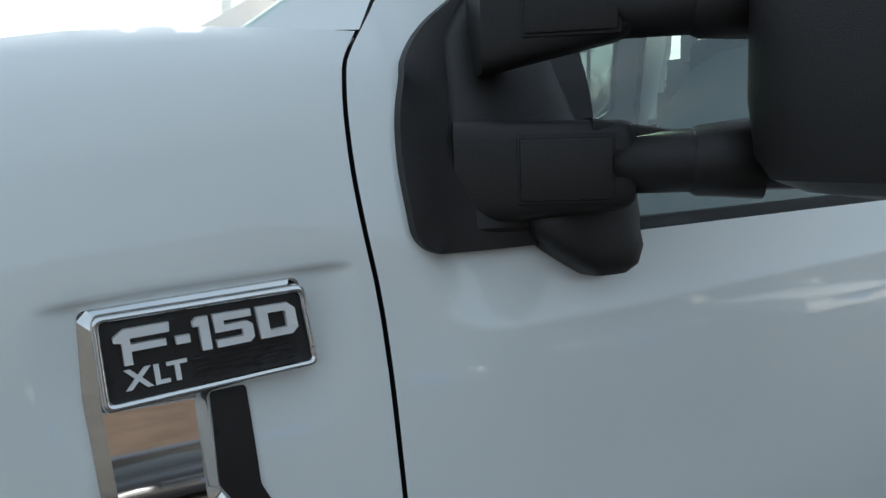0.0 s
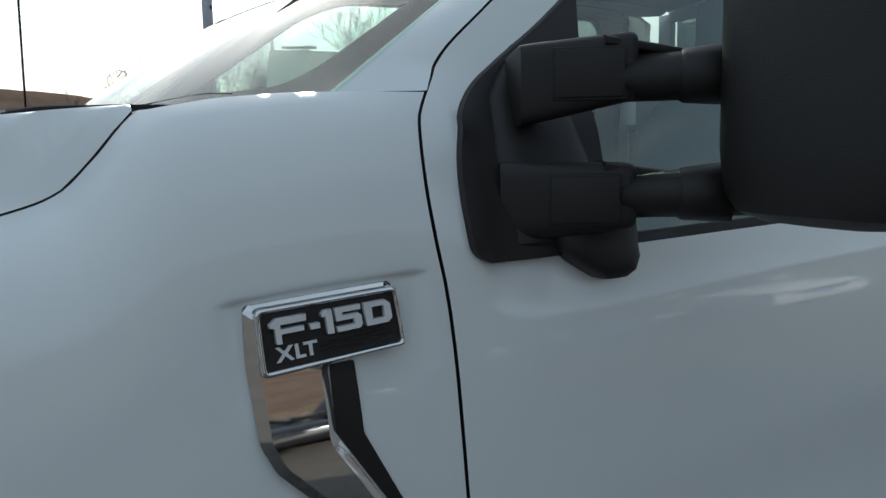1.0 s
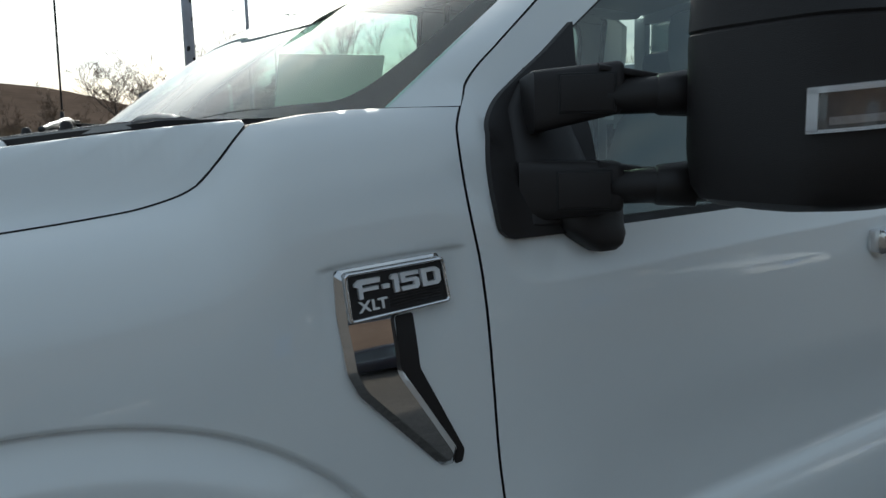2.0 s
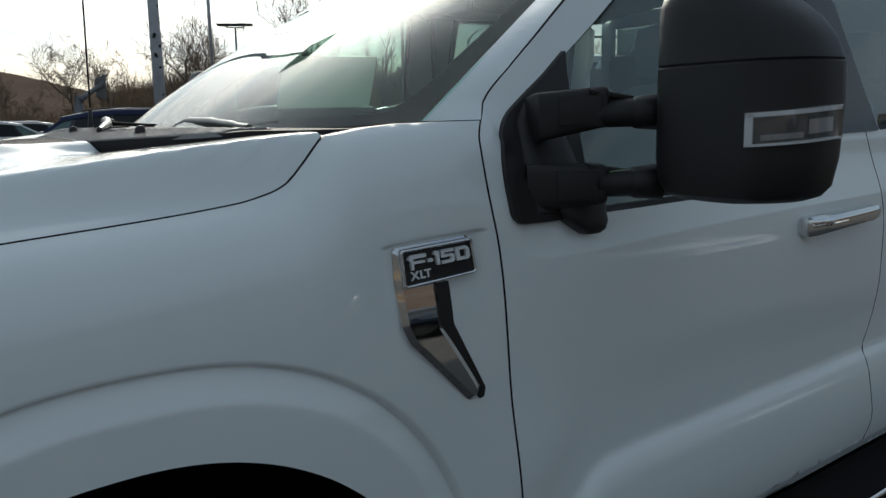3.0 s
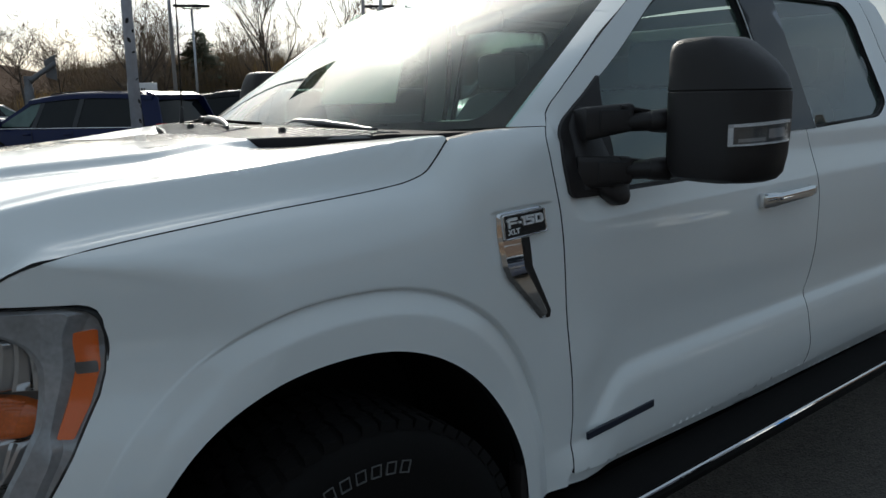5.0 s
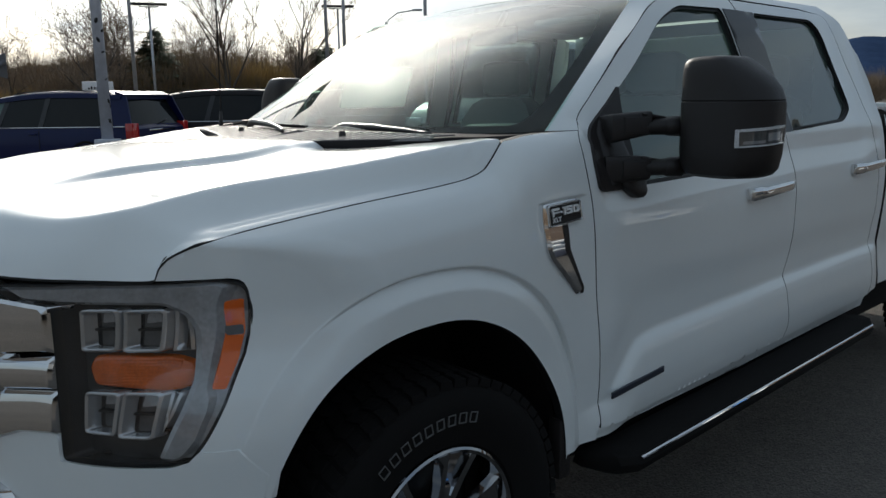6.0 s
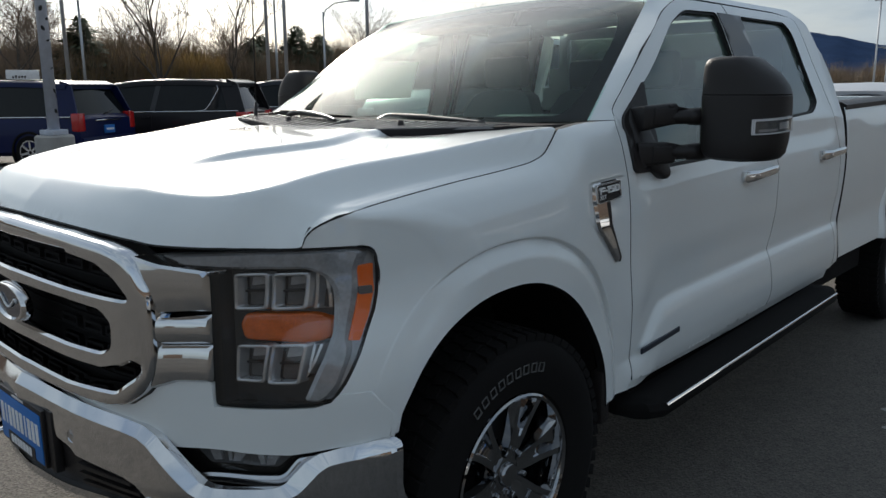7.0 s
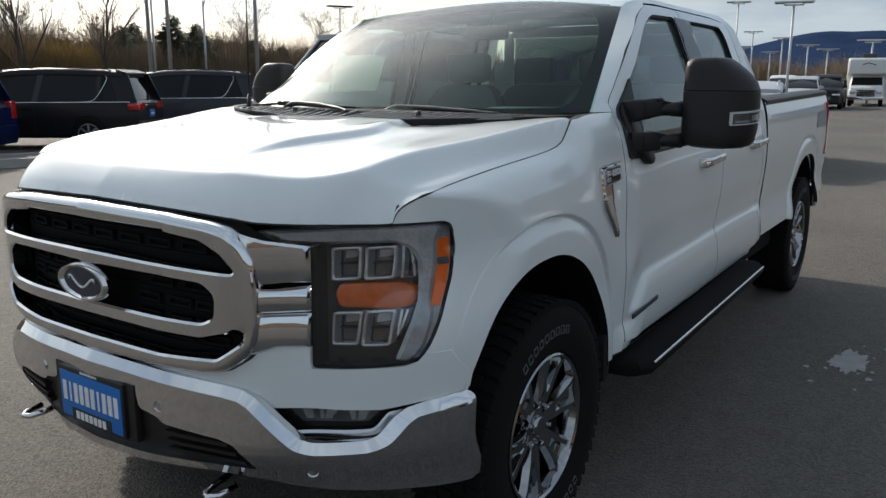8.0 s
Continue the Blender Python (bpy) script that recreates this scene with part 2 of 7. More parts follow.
def loft(bm, rings, caps=True, closed=True):
    """Skin through rings of equal numbers of points."""
    vs = [[bm.verts.new(p) for p in r] for r in rings]
    n = len(vs[0])
    for a, b in zip(vs, vs[1:]):
        for k in range(n if closed else n - 1):
            bm.faces.new((a[k], a[(k + 1) % n], b[(k + 1) % n], b[k]))
    if caps:
        bm.faces.new(vs[0][::-1])
        bm.faces.new(vs[-1])
    bmesh.ops.recalc_face_normals(bm, faces=bm.faces)
    sharpen(bm)
    return bm


def spin(bm, profile, n=48, axis="y", centre=(0, 0, 0)):
    """Turns a profile of (radius, along) round an axis."""
    c = Vector(centre)
    rings = []
    for k in range(n):
        a = 2 * math.pi * k / n
        if axis == "y":
            rings.append([bm.verts.new(c + Vector((r * math.cos(a), h, r * math.sin(a)))) for r, h in profile])
        else:
            rings.append([bm.verts.new(c + Vector((r * math.cos(a), r * math.sin(a), h))) for r, h in profile])
    for k in range(n):
        a, b = rings[k], rings[(k + 1) % n]
        for i in range(len(profile) - 1):
            bm.faces.new((a[i], a[i + 1], b[i + 1], b[i]))
    bmesh.ops.remove_doubles(bm, verts=bm.verts, dist=1e-5)
    bmesh.ops.recalc_face_normals(bm, faces=bm.faces)
    sharpen(bm)
    return bm


def dense(poly, step):
    out = []
    for (x0, y0), (x1, y1) in zip(poly, poly[1:] + poly[:1]):
        k = max(1, int(math.hypot(x1 - x0, y1 - y0) / step))
        out += [(x0 + (x1 - x0) * i / k, y0 + (y1 - y0) * i / k) for i in range(k)]
    return out


def rounded(poly, r, n=5):
    """A polygon with its corners rounded; r is one radius or one for each corner."""
    out = []
    for i, p in enumerate(poly):
        a, b, c = Vector(poly[i - 1]), Vector(p), Vector(poly[(i + 1) % len(poly)])
        rad = r[i] if isinstance(r, (list, tuple)) else r
        rad = min(rad, (a - b).length * 0.48, (c - b).length * 0.48)
        if rad < 1e-4:
            out.append(tuple(b))
            continue
        s, e = b + (a - b).normalized() * rad, b + (c - b).normalized() * rad
        for k in range(n + 1):
            t = k / n
            out.append(tuple((1 - t) ** 2 * s + 2 * t * (1 - t) * b + t * t * e))
    return out


def inside(poly, pts):
    p = np.asarray(poly, float)
    q = np.asarray(pts, float)
    res = np.zeros(len(q), bool)
    x, y = q[:, 0], q[:, 1]
    for (x0, y0), (x1, y1) in zip(p, np.roll(p, -1, 0)):
        if y0 == y1:
            continue
        c = ((y0 > y) != (y1 > y)) & (x < (x1 - x0) * (y - y0) / (y1 - y0) + x0)
        res ^= c
    return res


def panel(outer, f, step=0.025, holes=(), inward=None, flip=False, bm=None, crown=None, rim=0, rows_at=()):
    """A sheet over a plane outline, shaped by f(u, v) -> x, y, z; its rims are turned inward.
    crown: (direction, height, width) of a rounded swell inside the rims; a fourth item picks which rims. rows_at: lines of points along which the sheet is creased."""
    bm = bm or bmesh.new()
    loops = [dense(list(outer), step)] + [dense(list(h), step) for h in holes]
    pts, edges = [], []
    for lp in loops:
        s = len(pts)
        pts += lp
        edges += [(s + i, s + (i + 1) % len(lp)) for i in range(len(lp))]
    o = np.array(loops[0])
    lo, hi = o.min(0), o.max(0)
    gx, gy = np.meshgrid(np.arange(lo[0], hi[0], step), np.arange(lo[1], hi[1], step * 0.87))
    gx = gx + (np.arange(gx.shape[0]) % 2)[:, None] * step / 2
    g = np.column_stack((gx.ravel(), gy.ravel()))
    keep = inside(loops[0], g)
    for h in loops[1:]:
        keep &= ~inside(h, g)
    border = np.array(pts)
    rows = []
    crowns = [] if not crown else list(crown) if isinstance(crown, list) else [crown]
    rims = [np.array([p for lp in loops for p in dense(lp, step / 4) if len(c) < 4 or c[3] is None or c[3](p)]) for c in crowns]
    for c, fine in zip(crowns, rims):
        facet = len(c) > 4
        for lp in loops:
            q = np.array(lp)
            tng = np.roll(q, -1, 0) - np.roll(q, 1, 0)
            nrm = np.column_stack((-tng[:, 1], tng[:, 0])) / np.maximum(1e-9, np.hypot(tng[:, 0], tng[:, 1]))[:, None]
            for side in (-1, 1):
                for k in ((1.0,) if facet else (0.10, 0.28, 0.52, 0.78, 1.0)):
                    cc = q + nrm * side * k * c[2]
                    ok = inside(loops[0], cc)
                    for h in loops[1:]:
                        ok &= ~inside(h, cc)
                    last = None
                    for p, good in zip(cc, ok):
                        gap = np.sqrt(np.min((fine[:, 0] - p[0]) ** 2 + (fine[:, 1] - p[1]) ** 2)) if good else 0
                        if good and 0.97 * k * c[2] < gap < 1.06 * k * c[2]:
                            if facet:
                                pts.append(tuple(p))
                                if last is not None and math.hypot(pts[last][0] - p[0], pts[last][1] - p[1]) < 2.5 * step:
                                    edges.append((last, len(pts) - 1))
                                last = len(pts) - 1
                            else:
                                rows.append(tuple(p))
                        elif good:
                            last = None
    g = g[keep]
    if len(g):
        near = np.array([np.min((border[:, 0] - q[0]) ** 2 + (border[:, 1] - q[1]) ** 2) for q in g]) > (0.45 * step) ** 2
        for c, fine in zip(crowns, rims):
            near &= np.array([np.min((fine[:, 0] - q[0]) ** 2 + (fine[:, 1] - q[1]) ** 2) for q in g]) > (c[2] + 0.4 * step) ** 2
        g = g[near]
    for line in rows_at:
        q = np.array(line)
        ok = inside(loops[0], q) & (np.array([np.min(np.hypot(border[:, 0] - a[0], border[:, 1] - a[1])) for a in q]) > 0.3 * step)
        if len(g):
            g = g[np.array([np.min((q[:, 0] - a[0]) ** 2 + (q[:, 1] - a[1]) ** 2) for a in g]) > (0.35 * step) ** 2]
        rows += [tuple(a) for a in q[ok]]
    pts += [tuple(q) for q in g] + rows
    v2, _, faces = delaunay_2d_cdt([Vector(p) for p in pts], edges, [], 0, 1e-6)[:3]
    uv = np.array([tuple(v) for v in v2])
    cen = np.array([uv[list(fc)].mean(0) for fc in faces])
    ok = inside(loops[0], cen)
    for h in loops[1:]:
        ok &= ~inside(h, cen)
    X, Y, Z = f(uv[:, 0], uv[:, 1])
    for c, fine in zip(crowns, rims):
        dist = np.array([np.sqrt(np.min((fine[:, 0] - q[0]) ** 2 + (fine[:, 1] - q[1]) ** 2)) for q in uv])
        t = np.clip(dist / c[2], 0, 1)
        swell = c[1] * (np.where(t > 0.95, 1, t) if len(c) > 4 else np.sqrt(1 - (1 - t) ** 2))
        d = c[0](uv[:, 0], uv[:, 1]) if callable(c[0]) else c[0]
        X, Y, Z = X + swell * d[0], Y + swell * d[1], Z + swell * d[2]
    vs = [bm.verts.new((float(a), float(b), float(c))) for a, b, c in zip(np.broadcast_to(X, len(uv)), np.broadcast_to(Y, len(uv)), np.broadcast_to(Z, len(uv)))]
    new_faces = []
    for fc, k in zip(faces, ok):
        if k:
            loop = [vs[i] for i in (fc[::-1] if flip else fc)]
            new_faces.append(bm.faces.new(loop))
    if any(len(c) > 4 for c in crowns):
        bm.normal_update()
        sharpen(bm, 22)
    if inward is not None:
        inw = Vector(inward)
        border_edges = [e for fc in new_faces for e in fc.edges if len(e.link_faces) == 1]
        twin = {}
        for e in border_edges:
            for v in e.verts:
                if v not in twin:
                    twin[v] = bm.verts.new(v.co + inw)
        for e in border_edges:
            fc = e.link_faces[0]
            a, b = e.verts
            lp = [l.vert for l in fc.loops]
            if lp[(lp.index(a) + 1) % len(lp)] == b:
                a, b = b, a
            bm.faces.new((a, b, twin[b], twin[a])).material_index = rim
            e.smooth = False
    loose = [v for v in bm.verts if not v.link_faces]
    bmesh.ops.delete(bm, geom=loose, context="VERTS")
    return bm


def mirrored(poly):
    """A half outline (y from 0 outwards and back to 0) made whole about y = 0."""
    return list(poly) + [(-y, z) for y, z in reversed(poly) if abs(y) > 1e-6]


# ---- the truck's shape: x to its tail from the front axle, y to its right, z up ----
AXLE2 = 3.993
door_w = curve((0.40, 0.915), (0.46, 0.948), (0.52, 0.971), (0.56, 0.982), (0.60, 0.9885), (0.66, 0.993), (0.74, 0.9885), (0.775, 0.9775), (0.791, 0.9690), (0.7975, 0.9655), (0.803, 0.9648), (0.825, 0.9655), (0.88, 0.968), (1.0, 0.980), (1.12, 0.983),
               (1.22, 0.972), (1.30, 0.955), (1.36, 0.945), (1.40, 0.929), (1.60, 0.853), (1.80, 0.773), (1.86, 0.728), (1.90, 0.665))
seam_z = curve((-0.7, 1.215), (-0.537, 1.233), (-0.4, 1.249), (-0.2, 1.268), (0.15, 1.297), (0.204, 1.309), (0.229, 1.320), (0.257, 1.347), (0.296, 1.388), (0.33, 1.40), (0.45, 1.415), (0.62, 1.43))
below_seam = curve((-0.2, -0.2), (-0.03, -0.03), (0, 0), (0.02, 0.035), (0.05, 0.062), (0.1, 0.083), (0.2, 0.097), (0.4, 0.104), (0.8, 0.10))
nose_hi = curve((-0.90, 0.40), (-0.85, 0.56), (-0.775, 0.667), (-0.69, 0.75), (-0.59, 0.83), (-0.49, 0.884), (-0.42, 0.905), (-0.30, 0.935), (-0.2, 0.96), (-0.1, 1.0), (0, 1.06))
nose_lo = curve((-0.90, 0.50), (-0.78, 0.667), (-0.735, 0.75), (-0.68, 0.82), (-0.63, 0.866), (-0.55, 0.92), (-0.46, 0.955), (-0.36, 0.98), (-0.25, 1.01), (-0.1, 1.06), (0, 1.1))
front_hi = curve((0, -0.93), (0.28, -0.915), (0.48, -0.885), (0.56, -0.85), (0.667, -0.775), (0.75, -0.69), (0.83, -0.59), (0.884, -0.49), (0.905, -0.42), (0.92, -0.36))
front_lo = curve((0, -0.93), (0.28, -0.918), (0.48, -0.887), (0.56, -0.855), (0.667, -0.78), (0.75, -0.735), (0.82, -0.68), (0.866, -0.63), (0.92, -0.55), (0.955, -0.46), (0.97, -0.41))
bump_x = curve((0, -1.0), (0.275, -0.975), (0.5, -0.93), (0.6, -0.90), (0.7, -0.85), (0.8, -0.765), (0.856, -0.70), (0.93, -0.59), (0.969, -0.485), (0.985, -0.42))


def arch_r(x, z, cx, cz, a_front, a_rear, b, n=2.3):
    dx = np.where(x < cx, (cx - x) / a_front, (x - cx) / a_rear)
    dz = np.clip((z - cz) / b, 0, None)
    return (dx ** n + dz ** n) ** (1 / n)


FLARE_F = (-0.02, 0.50, 0.565, 0.525, 0.602)
BROW = curve((0.30, 1.2215), (0.34, 1.2250), (0.40, 1.2300), (0.55, 1.2350))
SHOULDER = curve((0.55, 1.205), (0.60, 1.186), (0.62, 1.178), (0.66, 1.176), (0.76, 1.177), (0.9, 1.183), (1.1, 1.190), (1.8, 1.205), (2.7, 1.22))


def half_width(x, z):
    """The body side's distance from the middle line."""
    x, z = np.asarray(x, float), np.asarray(z, float)
    crease = curve((0.5, -0.19), (0.6, -0.18), (0.79, -0.02), (0.9, -0.01), (1.3, 0.0), (2.2, 0.02), (5.4, 0.03))(x)
    wd = door_w(np.where(z < 1.0, z - crease * smooth(1.0, 0.8, z), z))
    wd = wd - 0.045 * smooth(0.95, 0.5, x) * smooth(1.27, 1.42, z) * smooth(1.75, 1.5, z)
    wf = 0.86 + below_seam(seam_z(x) - z)
    k = smooth(0.46, 0.66, x)
    w = wf * (1 - k) + wd * k
    # bed: straight walls to the rail
    bed = smooth(2.60, 2.72, x)
    wb = curve((0.40, 0.93), (0.5, 0.965), (0.62, 0.985), (0.80, 0.966), (0.9, 0.975), (1.1, 0.985), (1.28, 0.975), (1.38, 0.955), (1.45, 0.93))(z)
    w = w * (1 - bed) + wb * bed
    for r in (arch_r(x, z, *FLARE_F), arch_r(x, z, AXLE2, 0.52, 0.56, 0.56, 0.61)):
        w = w - 0.014 * smooth(1.013, 0.997, r) * smooth(0.62, 0.84, z) + 0.020 * np.clip((0.998 - r) / 0.075, 0, 1) ** 0.9
    # shallow pocket round the fender badge, with a crisp upper lip
    w = w - 0.006 * smooth(0.322, 0.350, x) * smooth(0.530, 0.505, x) * smooth(0.0035, -0.0035, z - BROW(x)) * smooth(1.10, 1.21, z)
    # front door: the upper face leans in above a soft shoulder line
    above = np.clip(z - SHOULDER(x), 0, 0.09) * smooth(0.585, 0.600, x) * smooth(2.55, 2.40, x)
    w = w - (0.16 * above - 1.1 * above ** 2)
    t = smooth(1.10, 0.80, z)
    lim = nose_hi(x) * (1 - t) + nose_lo(x) * t
    h = np.clip(0.5 + 0.5 * (w - lim) / 0.02, 0, 1)
    return w * (1 - h) + lim * h - 0.01 * h * (1 - h)


def left(x, z):
    return x, -half_width(x, z), z


def right(x, z):
    return x, half_width(x, z), z


seam_x = curve((1.402, 0.566), (1.430, 0.590), (1.463, 0.6225), (1.538, 0.7145), (1.600, 0.790), (1.655, 0.866), (1.755, 1.022), (1.800, 1.117), (1.832, 1.22), (1.86, 1.33))


def pillar_width(x, z):
    """The cab side, rolled in ahead of the door to meet the windshield's edge."""
    w = half_width(x, z)
    ws_x = 0.482 + (z - 1.4045) * 1.46
    ws_y = 0.8425 - (z - 1.4045) * 0.35
    t = np.clip((seam_x(z) - x) / np.maximum(0.012, seam_x(z) - ws_x), 0, 1)
    ws = half_width(np.maximum(x, seam_x(z)), z)
    return np.where((z > 1.403) & (t > 0) & (x < 1.3), ws_y + (ws - ws_y) * (1 - 0.82 * t - 0.18 * t ** 3), w)


def proud(f, d):
    """The side's surface moved outward by d."""
    def g(x, z):
        x, y, z = f(x, z)
        return x, y + np.sign(y) * d, z
    return g


def nose(d=0.0):
    """The front's surface, moved forward by d."""
    def f(y, z):
        t = smooth(1.10, 0.80, z)
        return front_hi(np.abs(y)) * (1 - t) + front_lo(np.abs(y)) * t - d, y, z
    return f


def bumper_face(d=0.0):
    def f(y, z):
        roll = 0.05 * smooth(0.60, 0.45, z) * (0.2 + 0.8 * smooth(0.15, 0.42, np.abs(y)))
        return bump_x(np.abs(y)) + 0.034 + roll - d, y, z
    return f


hood_edge_z = curve((-0.95, 1.270), (-0.85, 1.281), (-0.7, 1.301), (-0.5, 1.321), (-0.3, 1.335), (-0.15, 1.347), (0, 1.363), (0.15, 1.380), (0.29, 1.392), (0.5, 1.40))
hood_edge_y = curve((-0.95, 0.66), (-0.7, 0.695), (-0.5, 0.725), (-0.3, 0.75), (-0.15, 0.775), (0, 0.798), (0.15, 0.824), (0.29, 0.847), (0.5, 0.848))
lip_z = curve((0, 1.199), (0.31, 1.190), (0.49, 1.179), (0.56, 1.169), (0.68, 1.164), (0.80, 1.161), (0.809, 1.162), (0.815, 1.186), (0.827, 1.206), (0.844, 1.221), (0.8585, 1.232), (0.9, 1.24))
side_drop = curve((-0.3, 0), (-0.06, 0), (0.05, 0.04), (0.12, 0.13), (0.60, 0.82), (0.66, 0.865), (0.72, 0.885), (0.95, 0.955), (1.0, 1.0), (1.1, 1.1))


def hood_z(x, y):
    x, a = np.asarray(x, float), np.abs(np.asarray(y, float))
    zs, zp, e = seam_z(x), hood_edge_z(x), hood_edge_y(x)
    t = (a - e) / (0.8585 - e)
    dome = 0.40 - 0.10 * smooth(-0.1, -0.75, x) - 0.11 * smooth(-0.25, 0.10, x)
    z = zp - (zp - zs) * side_drop(t) + 0.020 * smooth(dome + 0.05, dome, a) * smooth(-0.80, -0.45, x) * smooth(0.30, 0.10, x) + 0.010 * np.clip(1 - (a / 0.6) ** 2, 0, None) * smooth(0.25, -0.2, x) - 0.010 * smooth(0.0, 0.22, x) * smooth(0.8, 0.5, a) - 0.004 * smooth(0.14, 0.02, np.abs(a - 0.56)) * smooth(0.1, -0.2, x)
    z = z - 0.013 * smooth(-0.26, 0.085, x) * smooth(0.36, 0.29, a) - 0.014 * smooth(-0.08, 0.10, x) * smooth(0.30, 0.345, a) * smooth(0.66, 0.36, a)
    z = z - 0.018 * smooth(-0.36, -0.74, x) * smooth(0.40, 0.66, a) * smooth(0.845, 0.74, a) - 0.005 * smooth(-0.40, -0.75, x) * smooth(0.845, 0.74, a)
    d = x - front_hi(a) - 0.012 + 0.014 * smooth(0.72, 0.80, a)
    k = curve((-0.05, 0), (0, 0), (0.010, 0.24), (0.03, 0.53), (0.058, 0.82), (0.076, 0.955), (0.086, 0.988), (0.105, 1.0))(d)
    return lip_z(a) * (1 - k) + z * k


def hood(x, y):
    return x, y, hood_z(x, y)


def ellipse_arc(cx, cz, af, ar, b, n, z0, steps=72, n_rear=None):
    """Points of a wheel opening from its front foot over the top to its rear foot."""
    out = []
    for i in range(steps + 1):
        a = math.pi * (1 - i / steps)
        c, s = math.cos(a), math.sin(a)
        aa, e = (af, n) if c < 0 else (ar, n_rear or n)
        r = (abs(c / aa) ** e + abs(s / b) ** e) ** (-1 / e)
        out.append((cx + r * c, cz + r * s))
    return [(out[0][0], z0)] + out + [(out[-1][0], z0)]


truck = thing("pickup_truck", "white crew-cab pickup truck with chrome grille parked on asphalt", "pickup truck")

def eased(pts, k=4):
    """A smooth line through the points."""
    p = [np.array(q) for q in pts]
    p = [2 * p[0] - p[1]] + p + [2 * p[-1] - p[-2]]
    out = []
    for a, b, c, d in zip(p, p[1:], p[2:], p[3:]):
        for i in range(k):
            t = i / k
            out.append(tuple(0.5 * (2 * b + (c - a) * t + (2 * a - 5 * b + 4 * c - d) * t * t + (3 * b - a - 3 * c + d) * t ** 3)))
    return out + [tuple(p[-2])]


# seams in side view
SEAM1 = [(0.584, 0.545), (0.588, 0.60), (0.593, 0.695), (0.580, 0.80), (0.562, 0.942), (0.552, 1.07), (0.544, 1.195), (0.536, 1.258), (0.533, 1.30), (0.535, 1.339), (0.543, 1.372), (0.553, 1.388),
         (0.566, 1.403)]
SEAM1_UP = [(0.590, 1.430), (0.6225, 1.463), (0.7145, 1.538), (0.790, 1.600), (0.866, 1.655), (1.022, 1.755), (1.117, 1.800), (1.22, 1.832)]
SEAM2 = [(1.745, 0.565), (1.765, 0.62), (1.745, 0.70), (1.735, 0.80), (1.775, 0.90), (1.772, 1.06), (1.762, 1.237), (1.735, 1.35)]
SEAM3 = [(2.575, 0.585), (2.60, 0.63), (2.575, 0.75), (2.575, 0.80), (2.595, 0.90), (2.60, 1.0), (2.59, 1.2), (2.565, 1.33), (2.53, 1.45), (2.475, 1.66), (2.44, 1.80), (2.40, 1.825)]
SEAM1_UP = eased(SEAM1_UP, 6)
SEAM1, SEAM2, SEAM3 = eased(SEAM1, 3), eased(SEAM2, 3), eased(SEAM3, 2)
GAP = 0.0019


def shift(pts, d):
    return [(x + d, z) for x, z in pts]


ARCH_F = ellipse_arc(-0.035, 0.50, 0.47, 0.462, 0.487, 2.35, 0.50, n_rear=2.05)
ARCH_R = ellipse_arc(AXLE2, 0.52, 0.47, 0.47, 0.487, 2.4, 0.50)

LAMP = [(0.562, 1.151), (0.721, 1.157), (0.813, 1.155), (0.850, 1.1575), (0.866, 1.1575), (0.878, 1.154), (0.886, 1.147), (0.891, 1.134), (0.8935, 1.10), (0.895, 1.064), (0.898, 1.006), (0.901, 0.96), (0.9025, 0.911), (0.8995, 0.846), (0.885, 0.813), (0.862, 0.802), (0.674, 0.797), (0.672, 1.113), (0.612, 1.119)]
LAMP_EDGE = [(-0.522, 1.1585), (-0.500, 1.158), (-0.484, 1.154), (-0.4735, 1.146), (-0.467, 1.131), (-0.4645, 1.105), (-0.4655, 1.075), (-0.4715, 1.042), (-0.4845, 1.007), (-0.5105, 0.962), (-0.5375, 0.913), (-0.579, 0.847), (-0.604, 0.812)]
fender_out = ([(0.565, 0.515)] + shift(SEAM1, -GAP)[1:] + [(0.50, 1.403), (0.42, 1.4015), (0.36, 1.3965), (0.32, 1.390), (0.304, 1.387)] + [(x, float(seam_z(x)) - 0.0018) for x in [*np.linspace(0.296, 0.16, 20), *np.linspace(0.14, -0.50, 26)]]
              + [(-0.537, 1.2285), (-0.57, 1.2160), (-0.596, 1.2020), (-0.611, 1.1830), (-0.619, 1.160)] + LAMP_EDGE + [(-0.56, 0.79), (-0.545, 0.705)]
              + [(x, z) for x, z in ARCH_F if z > 0.66 or x > 0] + [(0.43, 0.512)])


def window_open(front):
    if front:
        return rounded([(0.715, 1.237), (1.30, 1.245), (1.42, 1.342), (1.60, 1.350), (1.53, 1.80), (1.235, 1.793), (1.095, 1.738), (0.705, 1.462), (0.69, 1.40)],
                       [0.02, 0.06, 0.06, 0.01, 0.02, 0.05, 0.05, 0.03, 0.02])
    return rounded([(1.80, 1.355), (2.30, 1.378), (2.395, 1.43), (2.325, 1.745), (2.275, 1.797), (1.765, 1.797)], [0.01, 0.05, 0.03, 0.06, 0.04, 0.02])


door_f = (shift(SEAM1, GAP) + shift(SEAM1_UP, GAP) + [(1.40, 1.838), (1.625, 1.838)] + [(1.697, 1.60), (1.73, 1.45)] + shift(SEAM2, -GAP)[::-1] + [(1.3, 0.556), (0.8, 0.547)])
door_r = (shift(SEAM2, GAP) + [(1.737, 1.45), (1.704, 1.60), (1.632, 1.838), (2.2, 1.836)] + shift(SEAM3, -GAP)[::-1] + [(2.2, 0.577)])
rocker = [(0.575, 0.50), (0.575, 0.60), (0.8, 0.600), (1.3, 0.605), (1.745, 0.61), (2.57, 0.62), (2.60, 0.61), (2.66, 0.61), (2.66, 0.51), (1.5, 0.49)]
